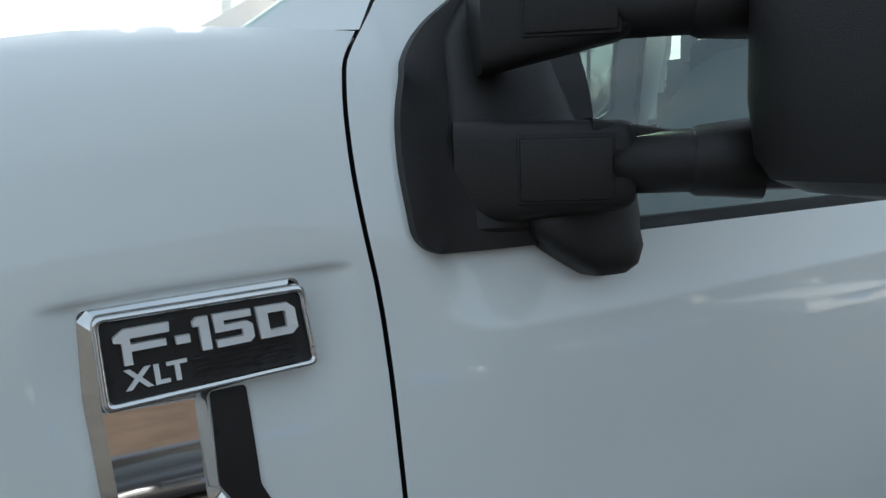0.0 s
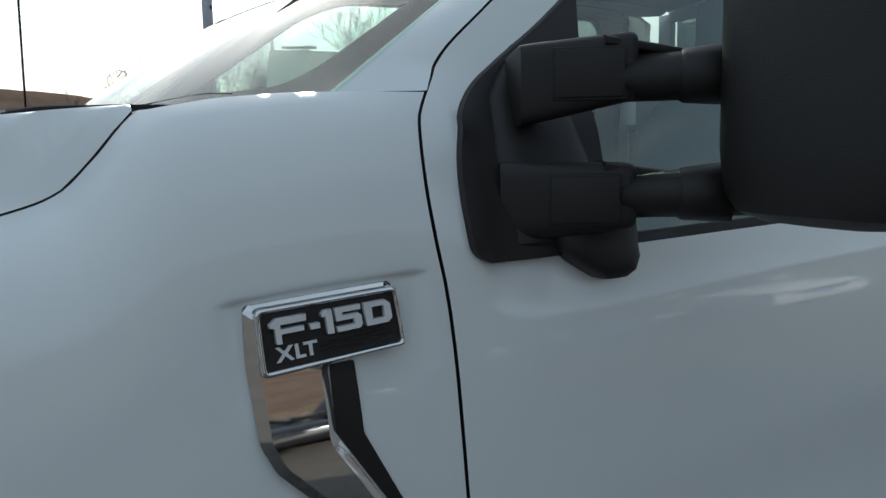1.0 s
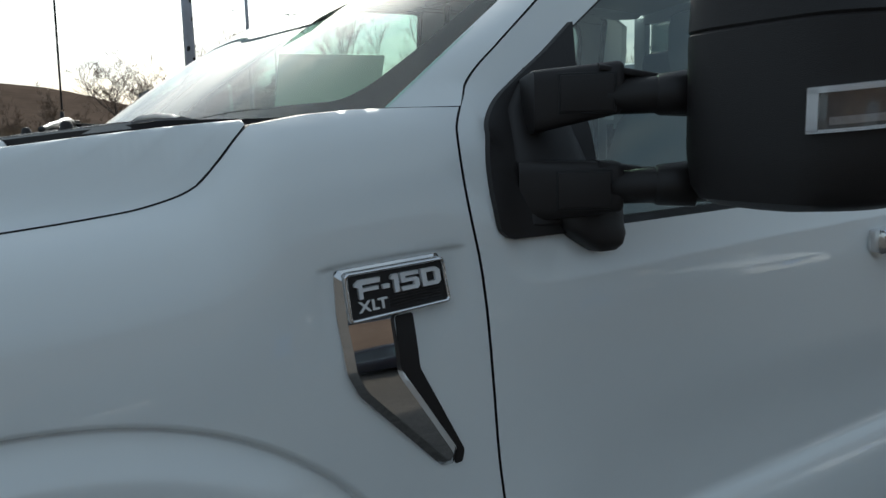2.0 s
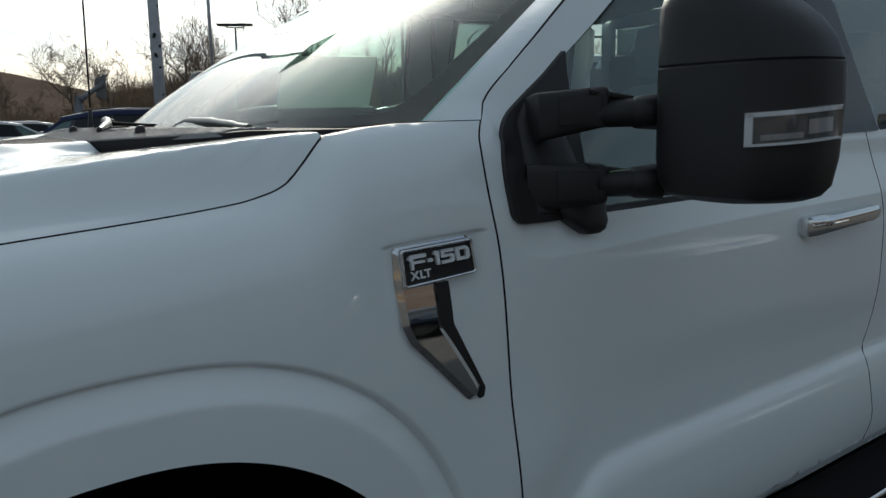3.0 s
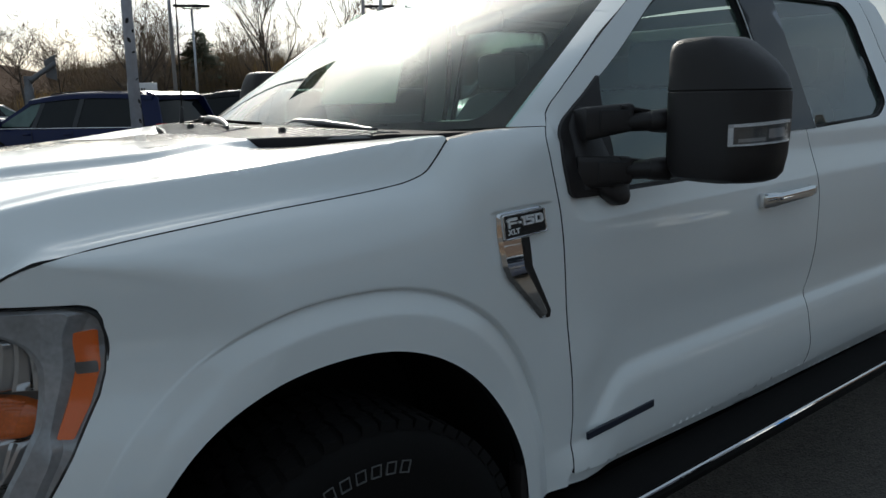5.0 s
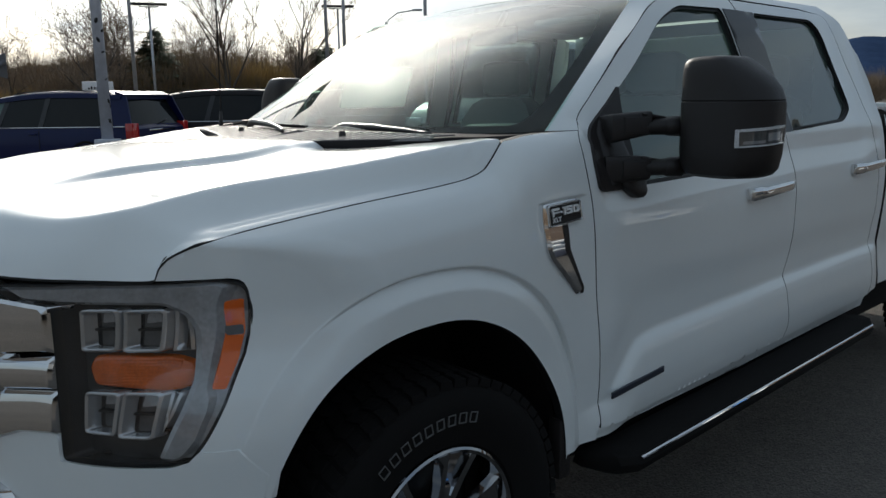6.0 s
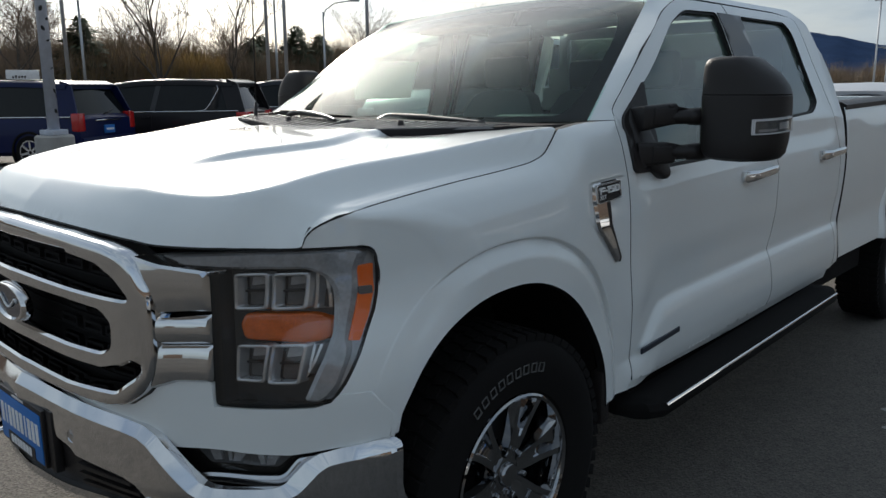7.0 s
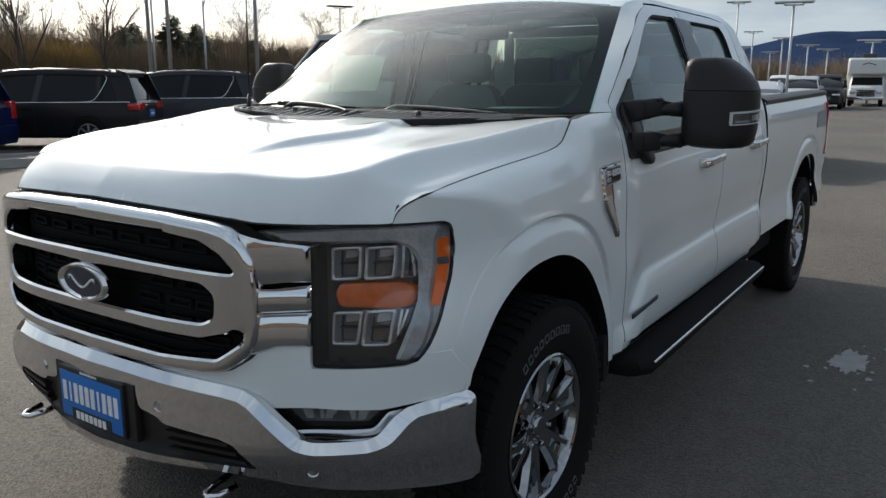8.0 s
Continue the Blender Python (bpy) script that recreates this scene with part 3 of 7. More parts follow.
pillar = (shift(SEAM3, GAP)[0:] + [(2.2, 1.842), (1.36, 1.846), (1.23, 1.840)] + shift(SEAM1_UP, -GAP)[::-1][1:] + [(0.568, 1.4045), (0.482, 1.4045), (0.731, 1.575), (1.059, 1.800), (1.082, 1.816),
          (1.13, 1.838), (1.22, 1.856), (1.33, 1.870), (2.45, 1.868), (2.56, 1.80), (2.62, 1.66), (2.655, 1.45), (2.665, 1.30), (2.665, 0.605), (2.62, 0.60)])
bed_side = ([(2.69, 0.62), (2.69, 1.395), (3.9, 1.415), (4.70, 1.428), (4.73, 1.40), (4.75, 1.30), (4.76, 0.98), (4.77, 0.72), (4.70, 0.68), (4.56, 0.66)]
            + [(x, z) for x, z in reversed(ARCH_R) if z > 0.6] + [(3.4, 0.62), (2.9, 0.62)])


def flare_line(k, cx, cz, af, ar_, b, n=2.3):
    """Points of the flare's crease at k times its size."""
    out = []
    for a in np.linspace(0.02, math.pi - 0.02, 330):
        c, q = math.cos(a), math.sin(a)
        r = k * (abs(c / (af if c < 0 else ar_)) ** n + abs(q / b) ** n) ** (-1 / n)
        out.append((cx + r * c, cz + r * q))
    return out


FENDER_ROWS = [flare_line(k, *FLARE_F) for k in (1.018, 1.013, 1.009, 1.005, 1.001, 0.998, 0.994, 0.987, 0.928, 0.918)]
FENDER_ROWS += [[(x, float(BROW(x)) + d) for x in np.linspace(0.315, 0.535, 45)] for d in (0.005, 0.002, 0.0, -0.002, -0.005)]
PILLAR_ROWS = [[(float(0.482 + (z - 1.4045) * 1.46) * (1 - k) + float(seam_x(z)) * k, z) for z in np.linspace(1.41, 1.81, 60)] for k in (0.25, 0.5, 0.75)]
DOOR_ROWS = [[(x, float(SHOULDER(x)) + d) for x in np.linspace(0.59, 1.76, 150)] for d in (-0.003, 0.0, 0.004)]

for name, out, holes, lab in (("fender", fender_out, (), ""), ("front_door", door_f, (window_open(True),), "closed front door with a drop in its belt line"),
                              ("rear_door", door_r, (window_open(False),), "closed rear door"), ("rocker_panel", rocker, (), ""), ("cab_side", pillar, (), ""), ("bed_side", bed_side, (), "")):
    for side in (0, 1):
        shape = [(x, z - 0.032 * float(smooth(1.80, 1.835, z))) for x, z in out] if side and name == "cab_side" else out
        ob = part(name, panel(shape, (proud(right if side else left, -0.034) if name == "rocker_panel" else (lambda x, z, q=(1 if side else -1): (x, q * pillar_width(x, z), z)) if name == "cab_side" else right if side else left), 0.05 if side else (0.0085 if name == "fender" else 0.0105 if name in ("front_door", "cab_side") else 0.013), holes, ((0.018, -0.012 if side else 0.012, -0.006) if name == "cab_side" else (0, -0.03 if side else 0.03, 0)), flip=bool(side), rim=1, rows_at=() if side else FENDER_ROWS if name == "fender" else PILLAR_ROWS if name == "cab_side" else DOOR_ROWS if name == "front_door" else ()), [PAINT, PAINT if side and name == "cab_side" else SEAL], truck, lab)

# dark lining behind the seams and openings
for side in (-1, 1):
    bm = bmesh.new()
    for lo, hi in (((0.45, 0.86, 0.55), (2.66, 0.90, 1.22)), ((0.44, 0.80, 0.70), (0.62, 0.86, 1.38)), ((2.60, 0.70, 0.55), (2.72, 0.9, 1.38))):
        box(bm, (lo[0], min(side * lo[1], side * hi[1]), lo[2]), (hi[0], max(side * lo[1], side * hi[1]), hi[2]))
    part("inner_panel", bm, CAVITY, truck, flat=True)

for s in (-1, 1):
    xs = np.linspace(0.296, 0.572, 16)
    edge = [(float(x), s * (float(half_width(x, 1.402 - 0.016 * float(smooth(0.45, 0.295, x)))) - 0.001)) for x in xs]
    cap = edge + [(0.575, s * 0.80), (0.48, s * 0.80), (0.296, s * 0.80)]

    def cap_z(x, y):
        gap_ = np.clip(half_width(x, np.full(np.shape(x), 1.402)) - np.abs(y), 0, 0.2)
        return x, y, 1.3975 - 0.25 * gap_ ** 1.2 - 0.017 * smooth(0.45, 0.295, x)
    part("fender_top", panel(cap, cap_z, 0.012, (), (0, 0, -0.015), flip=False), PAINT, truck)

# window panes, seals
for side, f in ((0, left), (1, right)):
    s = -1 if side == 0 else 1
    for fr in (True, False):
        out = window_open(fr)
        pane = part("side_window", panel(out, proud(f, -0.018), 0.06, flip=bool(side)), GLASS if fr else PRIVACY, truck, "tinted side window")
        c = np.mean(out, 0)
        inner = [tuple(c + (np.array(p) - c) * (0.982, 0.962)) for p in out]
        part("window_seal", panel(out, proud(f, -0.008), 0.05, (inner,), (0, -s * 0.012, 0), flip=bool(side)), SEAL, pane)
    post = rounded([(1.608, 1.352), (1.792, 1.355), (1.758, 1.798), (1.538, 1.80)], 0.004)
    part("door_post_trim", panel(post, proud(f, 0.004), 0.04, (), (0, -s * 0.02, 0), flip=bool(side)), GLOSSBLACK, truck, "gloss black trim between the side windows")

# roof, windshield
roof_out = [(1.127, -0.62), (1.092, -0.69), (1.18, -0.712), (1.32, -0.718), (2.45, -0.722), (2.56, -0.69), (2.60, 0.0), (2.56, 0.69), (2.45, 0.722), (1.32, 0.718), (1.18, 0.712), (1.092, 0.69), (1.127, 0.62), (1.195, 0.45), (1.240, 0.25), (1.263, 0), (1.240, -0.25), (1.195, -0.45)]


def roof_z(x, y):
    a = np.abs(y)
    return 1.925 - 0.05 * (a / 0.74) ** 2 - 0.035 * smooth(0.62, 0.76, a) - 0.058 * smooth(1.60, 1.10, x) - 0.02 * smooth(2.3, 2.62, x)


part("roof", panel(roof_out, lambda x, y: (x, y, roof_z(x, y)), 0.05, (), (0, 0, -0.03)), PAINT, truck)


def screen(v, u):
    """The windshield: v across, -1 to 1; u up, 0 to 1."""
    a = np.abs(v)
    xb, zb = 0.295 + 0.187 * a ** 2.2, 1.376 + 0.0285 * a ** 1.5
    xt, zt = 1.265 - 0.175 * a ** 2.2, 1.882 - 0.062 * a ** 2
    yb, yt = 0.8425 * v, 0.697 * v
    bow = 0.050 * u * (1 - u) * 4 * (1 - a ** 4)
    return xb + (xt - xb) * u - bow * 0.5, yb + (yt - yb) * u, zb + (zt - zb) * u + bow * 0.8


ws = [(-1.006, 0), (1.006, 0), (1.006, 1), (-1.006, 1)]
clear_half = [(0.885, 0.045), (0.915, 0.09), (0.930, 0.20), (0.938, 0.40), (0.928, 0.62), (0.895, 0.77), (0.845, 0.845), (0.66, 0.875), (0.16, 0.90), (0.12, 0.855)]
clear = rounded(clear_half + [(-v, u) for v, u in reversed(clear_half)], 0.03)
shield = part("windshield", panel(ws, screen, 0.02, flip=True), WINDSHIELD, truck, "raked windshield with a dark printed border")


def behind_screen(v, u):
    x, y, z = screen(v, u)
    return x + 0.003, y, z - 0.004


part("screen_border", panel(ws, behind_screen, 0.02, (clear,), flip=True), mat("printed_border", (0.006, 0.005, 0.006), 0.9, spec=0.02), shield, "black printed glass border")
bm = bmesh.new()
box(bm, (2.615, -0.66, 1.40), (2.625, 0.66, 1.80), 0.004)
part("rear_window", bm, PRIVACY, truck, "flat rear window of the cab")
bm = bmesh.new()
for s in (-1, 1):
    box(bm, (2.60, min(s * 0.66, s * 0.86), 1.36), (2.63, max(s * 0.66, s * 0.86), 1.50))
    box(bm, (2.60, min(s * 0.66, s * 0.81), 1.49), (2.625, max(s * 0.66, s * 0.81), 1.62))
    box(bm, (2.58, min(s * 0.66, s * 0.72), 1.60), (2.61, max(s * 0.66, s * 0.72), 1.82))
box(bm, (2.57, -0.66, 1.79), (2.60, 0.66, 1.85))
box(bm, (2.62, -0.93, 0.62), (2.66, 0.93, 1.40))
part("cab_back", bm, PAINT, truck)

# hood
lip = [(float(front_hi(y)) + 0.012 - 0.014 * float(smooth(0.72, 0.80, y)), -y) for y in [*np.linspace(0, 0.78, 22), 0.795, 0.804, 0.810, 0.814, 0.819, 0.826, 0.835, 0.845, 0.854]]
half = lip + [(-0.528, -0.8585), (-0.4, -0.8585), (-0.1, -0.8585), (0.16, -0.8585), (0.23, -0.8585), (0.275, -0.858), (0.292, -0.855), (0.293, -0.83), (0.285, -0.79), (0.235, -0.735), (0.203, -0.698), (0.152, -0.52), (0.102, -0.344), (0.078, -0.282), (0.073, -0.24), (0.086, -0.12), (0.090, 0)]
hood_out = half + [(x, -y) for x, y in reversed(half) if abs(y) > 1e-6]
part("hood", panel(hood_out, hood, 0.012, (), (0, 0, -0.005), rim=1), [PAINT, SEAL], truck, "white hood with a raised middle")
bm = bmesh.new()
box(bm, (-0.60, -0.58, 0.95), (0.5, 0.58, 1.14))
box(bm, (-0.40, -0.80, 1.00), (0.5, 0.80, 1.17))
part("engine_bay", bm, CAVITY, truck, flat=True)

# cowl between hood and glass
# slats and rails are black plastic; their sun glint is put into this grey
COWLGREY = mat("glint_cowl_plastic", (0.15, 0.145, 0.147), 0.24, spread=0.2, fine=300, spec=0.9)
COWLBLACK = mat("matt_cowl_plastic", (0.022, 0.020, 0.021), 0.75, spread=0.2, fine=300, spec=0.15)
cowl_front = [(0.092, 0), (0.088, -0.12), (0.075, -0.24), (0.080, -0.284), (0.104, -0.346), (0.154, -0.522), (0.205, -0.70), (0.237, -0.738), (0.287, -0.793)]
cowl_out = cowl_front + [(0.33, -0.79), (0.42, -0.80), (0.46, -0.79), (0.40, -0.72), (0.33, -0.40), (0.31, 0)]
cowl_out = cowl_out + [(x, -y) for x, y in reversed(cowl_out) if abs(y) > 1e-6]
cowl_edge = curve(*[(-y, x) for x, y in cowl_front])


def cowl_z(x, y):
    return np.minimum(1.3755 + 0.125 * (np.asarray(x, float) - 0.072), 1.4010 - 0.008 * np.abs(y))


def cowl_rear(y):
    return 0.238 + 0.045 * (abs(y) / 0.70) ** 2


def cowl_bed(x, y):
    """The cowl's skin: sunk beneath the air slats."""
    e = cowl_edge(np.abs(y))
    return cowl_z(x, y) - 0.024 * smooth(e + 0.008, e + 0.022, x) * smooth(0.250, 0.232, x) * smooth(0.68, 0.62, np.abs(y))


cowl = part("cowl", panel(cowl_out, lambda x, y: (x, y, cowl_bed(x, y)), 0.014, (), (0.004, 0, -0.035)), COWLBLACK, truck, "black plastic cowl with air slats paled for sun glint")
for k in range(-14, 15):
    y = k * 0.047
    lean_ = 0.03 if k >= 0 else -0.03
    x0, x1 = float(cowl_edge(abs(y))) + 0.006, cowl_rear(y)
    bm = bmesh.new()
    loft(bm, [[(x, y + lean_ * q + dy, float(cowl_z(x, y)) + dz) for dy, dz in ((-0.0060, -0.010), (-0.0050, 0.0035), (0.0050, 0.0035), (0.0060, -0.010))] for x, q in ((x0, 0.0), ((x0 + x1) / 2, 0.5), (x1, 1.0))])
    part("cowl_slat", bm, COWLGREY, cowl)
for s in (-1, 1):
    for line, w_ in ((lambda y: float(cowl_edge(y)) + 0.006, 0.0045), (cowl_rear, 0.006)):
        bm = bmesh.new()
        rings = []
        for y in np.linspace(0.0, 0.69, 20):
            x = line(y)
            z = float(cowl_z(x, y))
            rings.append([(x - w_, s * y, z - 0.006), (x - w_ * 0.8, s * y, z + 0.002), (x + w_ * 0.8, s * y, z + 0.0025), (x + w_, s * y, z - 0.006)])
        part("cowl_rail", loft(bm, rings), COWLGREY, cowl)
    bm = bmesh.new()
    spin(bm, [(0.0001, 0.020), (0.006, 0.019), (0.010, 0.014), (0.012, 0.0), (0.0001, -0.004)], 16, "z", (0.181, s * 0.31, 1.3865))
    part("washer_jet", bm, BLACK, cowl, "small black washer jet")


# ---- front ----
def grow(outline, step, d, depth, material, name, parent=truck, label="", holes=(), face=nose):
    return part(name, panel(outline, face(d), step, holes, (depth, 0, 0), flip=True), material, parent, label)


def face_normal(curve_):
    """The outward direction of an upright face that bends round the front."""
    def n(y, z):
        slope = (curve_(np.abs(y) + 0.004) - curve_(np.abs(y) - 0.004)) / 0.008 * np.sign(y)
        q = np.sqrt(1 + slope ** 2)
        return -1 / q, slope / q, np.zeros(np.shape(y))
    return n


up_open = rounded(mirrored([(0, 1.139), (0.307, 1.136), (0.440, 1.121), (0.490, 1.094), (0.524, 1.046), (0.30, 1.051), (0, 1.056)]), 0.012, 3)
mid_open = rounded(mirrored([(0, 1.018), (0.298, 1.018), (0.440, 1.012), (0.472, 0.986), (0.467, 0.928), (0.432, 0.911), (0.287, 0.909), (0, 0.911)]), 0.014, 3)
low_open = rounded(mirrored([(0, 0.872), (0.286, 0.868), (0.43, 0.869), (0.49, 0.886), (0.522, 0.903), (0.535, 0.895), (0.535, 0.870), (0.472, 0.820), (0.279, 0.808), (0, 0.810)]), 0.012, 3)
frame_out = rounded(mirrored([(0, 1.192), (0.31, 1.184), (0.46, 1.172), (0.510, 1.160), (0.540, 1.132), (0.568, 1.070), (0.572, 1.03), (0.572, 0.90), (0.566, 0.862), (0.54, 0.822), (0.493, 0.788), (0.43, 0.772), (0.275, 0.766), (0, 0.760)]), 0.02, 3)
FORE = face_normal(front_hi)
outer_rim = lambda p: (p[1] > 1.135 or p[1] < 0.808 or abs(p[0]) > 0.5345 or (abs(p[0]) > 0.475 and p[1] < 0.822))
inner_rim = lambda p: not outer_rim(p)
grille = part("grille_frame", panel(frame_out, nose(0.010), 0.008, (up_open, mid_open, low_open), (0.06, 0, 0), flip=True, crown=[(FORE, 0.022, 0.024, outer_rim), (FORE, 0.006, 0.006, inner_rim, 1)]), CHROME, truck, "chrome grille surround with two crossbars")
back = part("grille_backing", panel(rounded(frame_out, 0.02), nose(-0.04), 0.04, flip=True), CAVITY, grille)
for zc, ys in ((1.090, (-0.36, -0.235, -0.115, 0.0, 0.115, 0.235, 0.36)), (0.985, (-0.36, -0.235, 0.235, 0.36)), (0.935, (-0.40, -0.30, -0.18, 0.18, 0.30, 0.40)), (0.846, (-0.42, -0.30, -0.18, -0.06, 0.06, 0.18, 0.30, 0.42))):
    for y in ys:
        outl = rounded([(y - 0.043, zc - 0.013), (y + 0.043, zc - 0.013), (y + 0.043, zc + 0.013), (y - 0.043, zc + 0.013)], 0.004, 2)
        hole = rounded([(y - 0.036, zc - 0.006), (y + 0.036, zc - 0.006), (y + 0.036, zc + 0.006), (y - 0.036, zc + 0.006)], 0.002, 2)
        part("grille_slot", panel(outl, nose(-0.026), 0.04, (hole,), (0.014, 0, 0), True), RUBBER, grille)
for z0, ym in ((1.068, 0.46), (1.115, 0.40), (1.004, 0.42), (0.960, 0.44), (0.914, 0.40), (0.870, 0.49), (0.824, 0.44)):
    part("grille_rail", panel([(-ym, z0 - 0.003), (ym, z0 - 0.003), (ym, z0 + 0.003), (-ym, z0 + 0.003)], nose(-0.032), 0.06, (), (0.008, 0, 0), True), RUBBER, grille)


def inset(poly, d):
    """A polygon moved inward by d."""
    q = np.array(poly)
    area = 0.5 * np.sum(q[:, 0] * np.roll(q[:, 1], -1) - np.roll(q[:, 0], -1) * q[:, 1])
    tng = np.roll(q, -1, 0) - np.roll(q, 1, 0)
    tng = tng / np.maximum(1e-9, np.hypot(tng[:, 0], tng[:, 1]))[:, None]
    n = np.column_stack((-tng[:, 1], tng[:, 0])) * (1 if area > 0 else -1)
    return [tuple(p) for p in q + n * d]


for s in (-1, 1):
    def half_panel(pts):
        return [(s * y, z) for y, z in pts]
    for pts in ([(0.515, 1.149), (0.585, 1.127), (0.672, 1.113), (0.672, 1.020), (0.53, 1.008)], [(0.50, 1.003), (0.60, 1.004), (0.672, 1.013), (0.672, 0.946), (0.60, 0.942), (0.50, 0.941)], [(0.53, 0.937), (0.672, 0.941), (0.672, 0.854), (0.605, 0.853), (0.545, 0.830)]):
        zc = sum(p[1] for p in pts) / len(pts)
        hh = max(abs(p[1] - zc) for p in pts)

        def blade(y, z, zc=zc, hh=hh):
            x, y, z = nose(0.012)(y, z)
            return x + 0.002 + 0.012 * np.abs((z - zc) / hh) ** 1.8 - 0.008 * smooth(0.62, 0.54, np.abs(y)), y, z
        part("grille_wing", panel(rounded(half_panel(pts), 0.004, 3), blade, 0.008, (), (0.05, 0, 0), flip=True, crown=[(FORE, 0.006, 0.006, lambda p: True, 1)]), CHROME, grille)
    part("wing_backing", panel(half_panel([(0.51, 1.12), (0.67, 1.112), (0.67, 0.853), (0.51, 0.85)]), nose(-0.03), 0.04, flip=True), CAVITY, grille)

    # headlamp
    side_face = left if s < 0 else right
    lamp = rounded(half_panel(LAMP), 0.012, 4)
    head = part("headlamp", panel(lamp, nose(-0.055), 0.02, (), (-0.050, 0, 0), flip=True), LAMPDARK, truck, "headlamp with stacked square modules, amber bar and marker")
    part("lens", panel(lamp, nose(0.002), 0.016, flip=True), LENS, head, "clear plastic lens")
    part("lamp_edge", panel(lamp, nose(0.0035), 0.012, ([(y1 if abs(y1) < 0.86 else y0 + 0.22 * (y1 - y0), z1) for (y0, z0), (y1, z1) in zip(dense(lamp, 0.02), inset(dense(lamp, 0.02), 0.0018))],), (0.02, 0, 0), flip=True), SEAL, head)
    guide = half_panel([(0.574, 1.148), (0.70, 1.153), (0.83, 1.152), (0.868, 1.152), (0.876, 1.142), (0.871, 1.116), (0.869, 1.10), (0.871, 1.05), (0.873, 1.0), (0.878, 0.95), (0.886, 0.925), (0.888, 0.90), (0.885, 0.85), (0.874, 0.822), (0.86, 0.808), (0.838, 0.814), (0.847, 0.853), (0.855, 0.907), (0.857, 0.961), (0.850, 1.017), (0.844, 1.061), (0.832, 1.092), (0.81, 1.111), (0.68, 1.117), (0.616, 1.122)])
    part("running_light", panel(rounded(guide, 0.008, 3), nose(-0.010), 0.014, (), (0.03, 0, 0), flip=True, crown=[(FORE, 0.006, 0.006, lambda p: True, 1)]), FROST, head, "frosted running light round the outer edge")
    part("upper_strip", panel(rounded(half_panel([(0.600, 1.142), (0.70, 1.1465), (0.83, 1.1465), (0.874, 1.142), (0.872, 1.136), (0.83, 1.1395), (0.70, 1.1395), (0.610, 1.136)]), 0.002), nose(-0.008), 0.014, (), (0.01, 0, 0), flip=True), PRISM, head, "bright upper light line")
    part("upper_shade", panel(rounded(half_panel([(0.590, 1.1395), (0.70, 1.1380), (0.812, 1.1380), (0.838, 1.126), (0.848, 1.108), (0.836, 1.094), (0.815, 1.112), (0.68, 1.118), (0.618, 1.123)]), 0.004), nose(-0.0085), 0.012, (), (0.012, 0, 0), flip=True, crown=[(FORE, 0.004, 0.004, lambda p: True, 1)]), DIMLENS, head, "smoked band below the upper light line")
    edge_band = [(-0.535, 1.150), (-0.500, 1.1545), (-0.484, 1.150), (-0.472, 1.140), (-0.4645, 1.125), (-0.462, 1.10), (-0.4635, 1.07), (-0.470, 1.037), (-0.482, 1.007), (-0.507, 0.962), (-0.534, 0.913), (-0.577, 0.847), (-0.603, 0.814), (-0.635, 0.814), (-0.605, 0.87), (-0.570, 0.93), (-0.545, 1.0), (-0.530, 1.06)]
    part("lens_edge_band", panel(rounded(edge_band, 0.004, 2), proud(side_face, -0.012), 0.012, (), (0, -s * 0.015, 0), flip=s > 0), FROST, head)
    part("marker", panel(rounded([(-0.512, 1.110), (-0.474, 1.113), (-0.476, 1.051), (-0.498, 0.995), (-0.530, 0.941), (-0.553, 0.943), (-0.528, 0.999), (-0.509, 1.056)], 0.004), proud(side_face, -0.006), 0.012, (), (0, -s * 0.02, 0), flip=s > 0), AMBER, head, "amber side marker")
    part("marker_window", panel(rounded([(-0.512, 1.062), (-0.480, 1.062), (-0.480, 1.043), (-0.512, 1.043)], 0.004), proud(side_face, -0.0045), 0.012, (), (0, -s * 0.004, 0), flip=s > 0), DIMLENS, head)
    part("turn_light", panel(rounded(half_panel([(0.699, 0.983), (0.708, 1.010), (0.808, 1.006), (0.840, 0.990), (0.846, 0.966), (0.842, 0.944), (0.816, 0.940), (0.709, 0.949)]), 0.010), nose(-0.034), 0.012, (), (0.03, 0, 0), flip=True, crown=((-1, 0, 0), 0.008, 0.016)), SMOKEDAMBER, head, "amber turn light bar")
    for k in range(9):
        z_ = 0.9525 + k * 0.0058
        part("turn_rib", panel(half_panel([(0.722, z_), (0.83, z_), (0.83, z_ + 0.0022), (0.722, z_ + 0.0022)]), nose(-0.0245), 0.03, (), (0.004, 0, 0), True), SMOKEDAMBER, head)
    for y0, y1, z0, z1 in ((0.700, 0.753, 1.019, 1.104), (0.758, 0.812, 1.017, 1.102), (0.706, 0.765, 0.854, 0.940), (0.769, 0.826, 0.850, 0.941)):
        outl = rounded(half_panel([(y0, z0), (y1, z0), (y1, z1), (y0, z1)]), 0.009, 4)
        ring = rounded(half_panel([(y0 + 0.006, z0 + 0.007), (y1 - 0.006, z0 + 0.007), (y1 - 0.006, z1 - 0.007), (y0 + 0.006, z1 - 0.007)]), 0.006, 4)
        mod = part("lamp_module", panel(outl, nose(-0.014), 0.010, (ring,), (0.026, 0, 0), flip=True, crown=[((-1, 0, 0), 0.003, 0.0026, None, 1)]), PRISM, head, "square lamp bezel")
        part("reflector", panel(ring, nose(-0.048), 0.02, flip=True), DIMLENS, head)
        zm = (z0 + z1) / 2
        part("module_bar", panel(half_panel([(y0 + 0.006, zm - 0.004), (y1 - 0.006, zm - 0.004), (y1 - 0.006, zm + 0.001), (y0 + 0.006, zm + 0.001)]), nose(-0.034), 0.02, (), (0.012, 0, 0), True), SEAL, head)
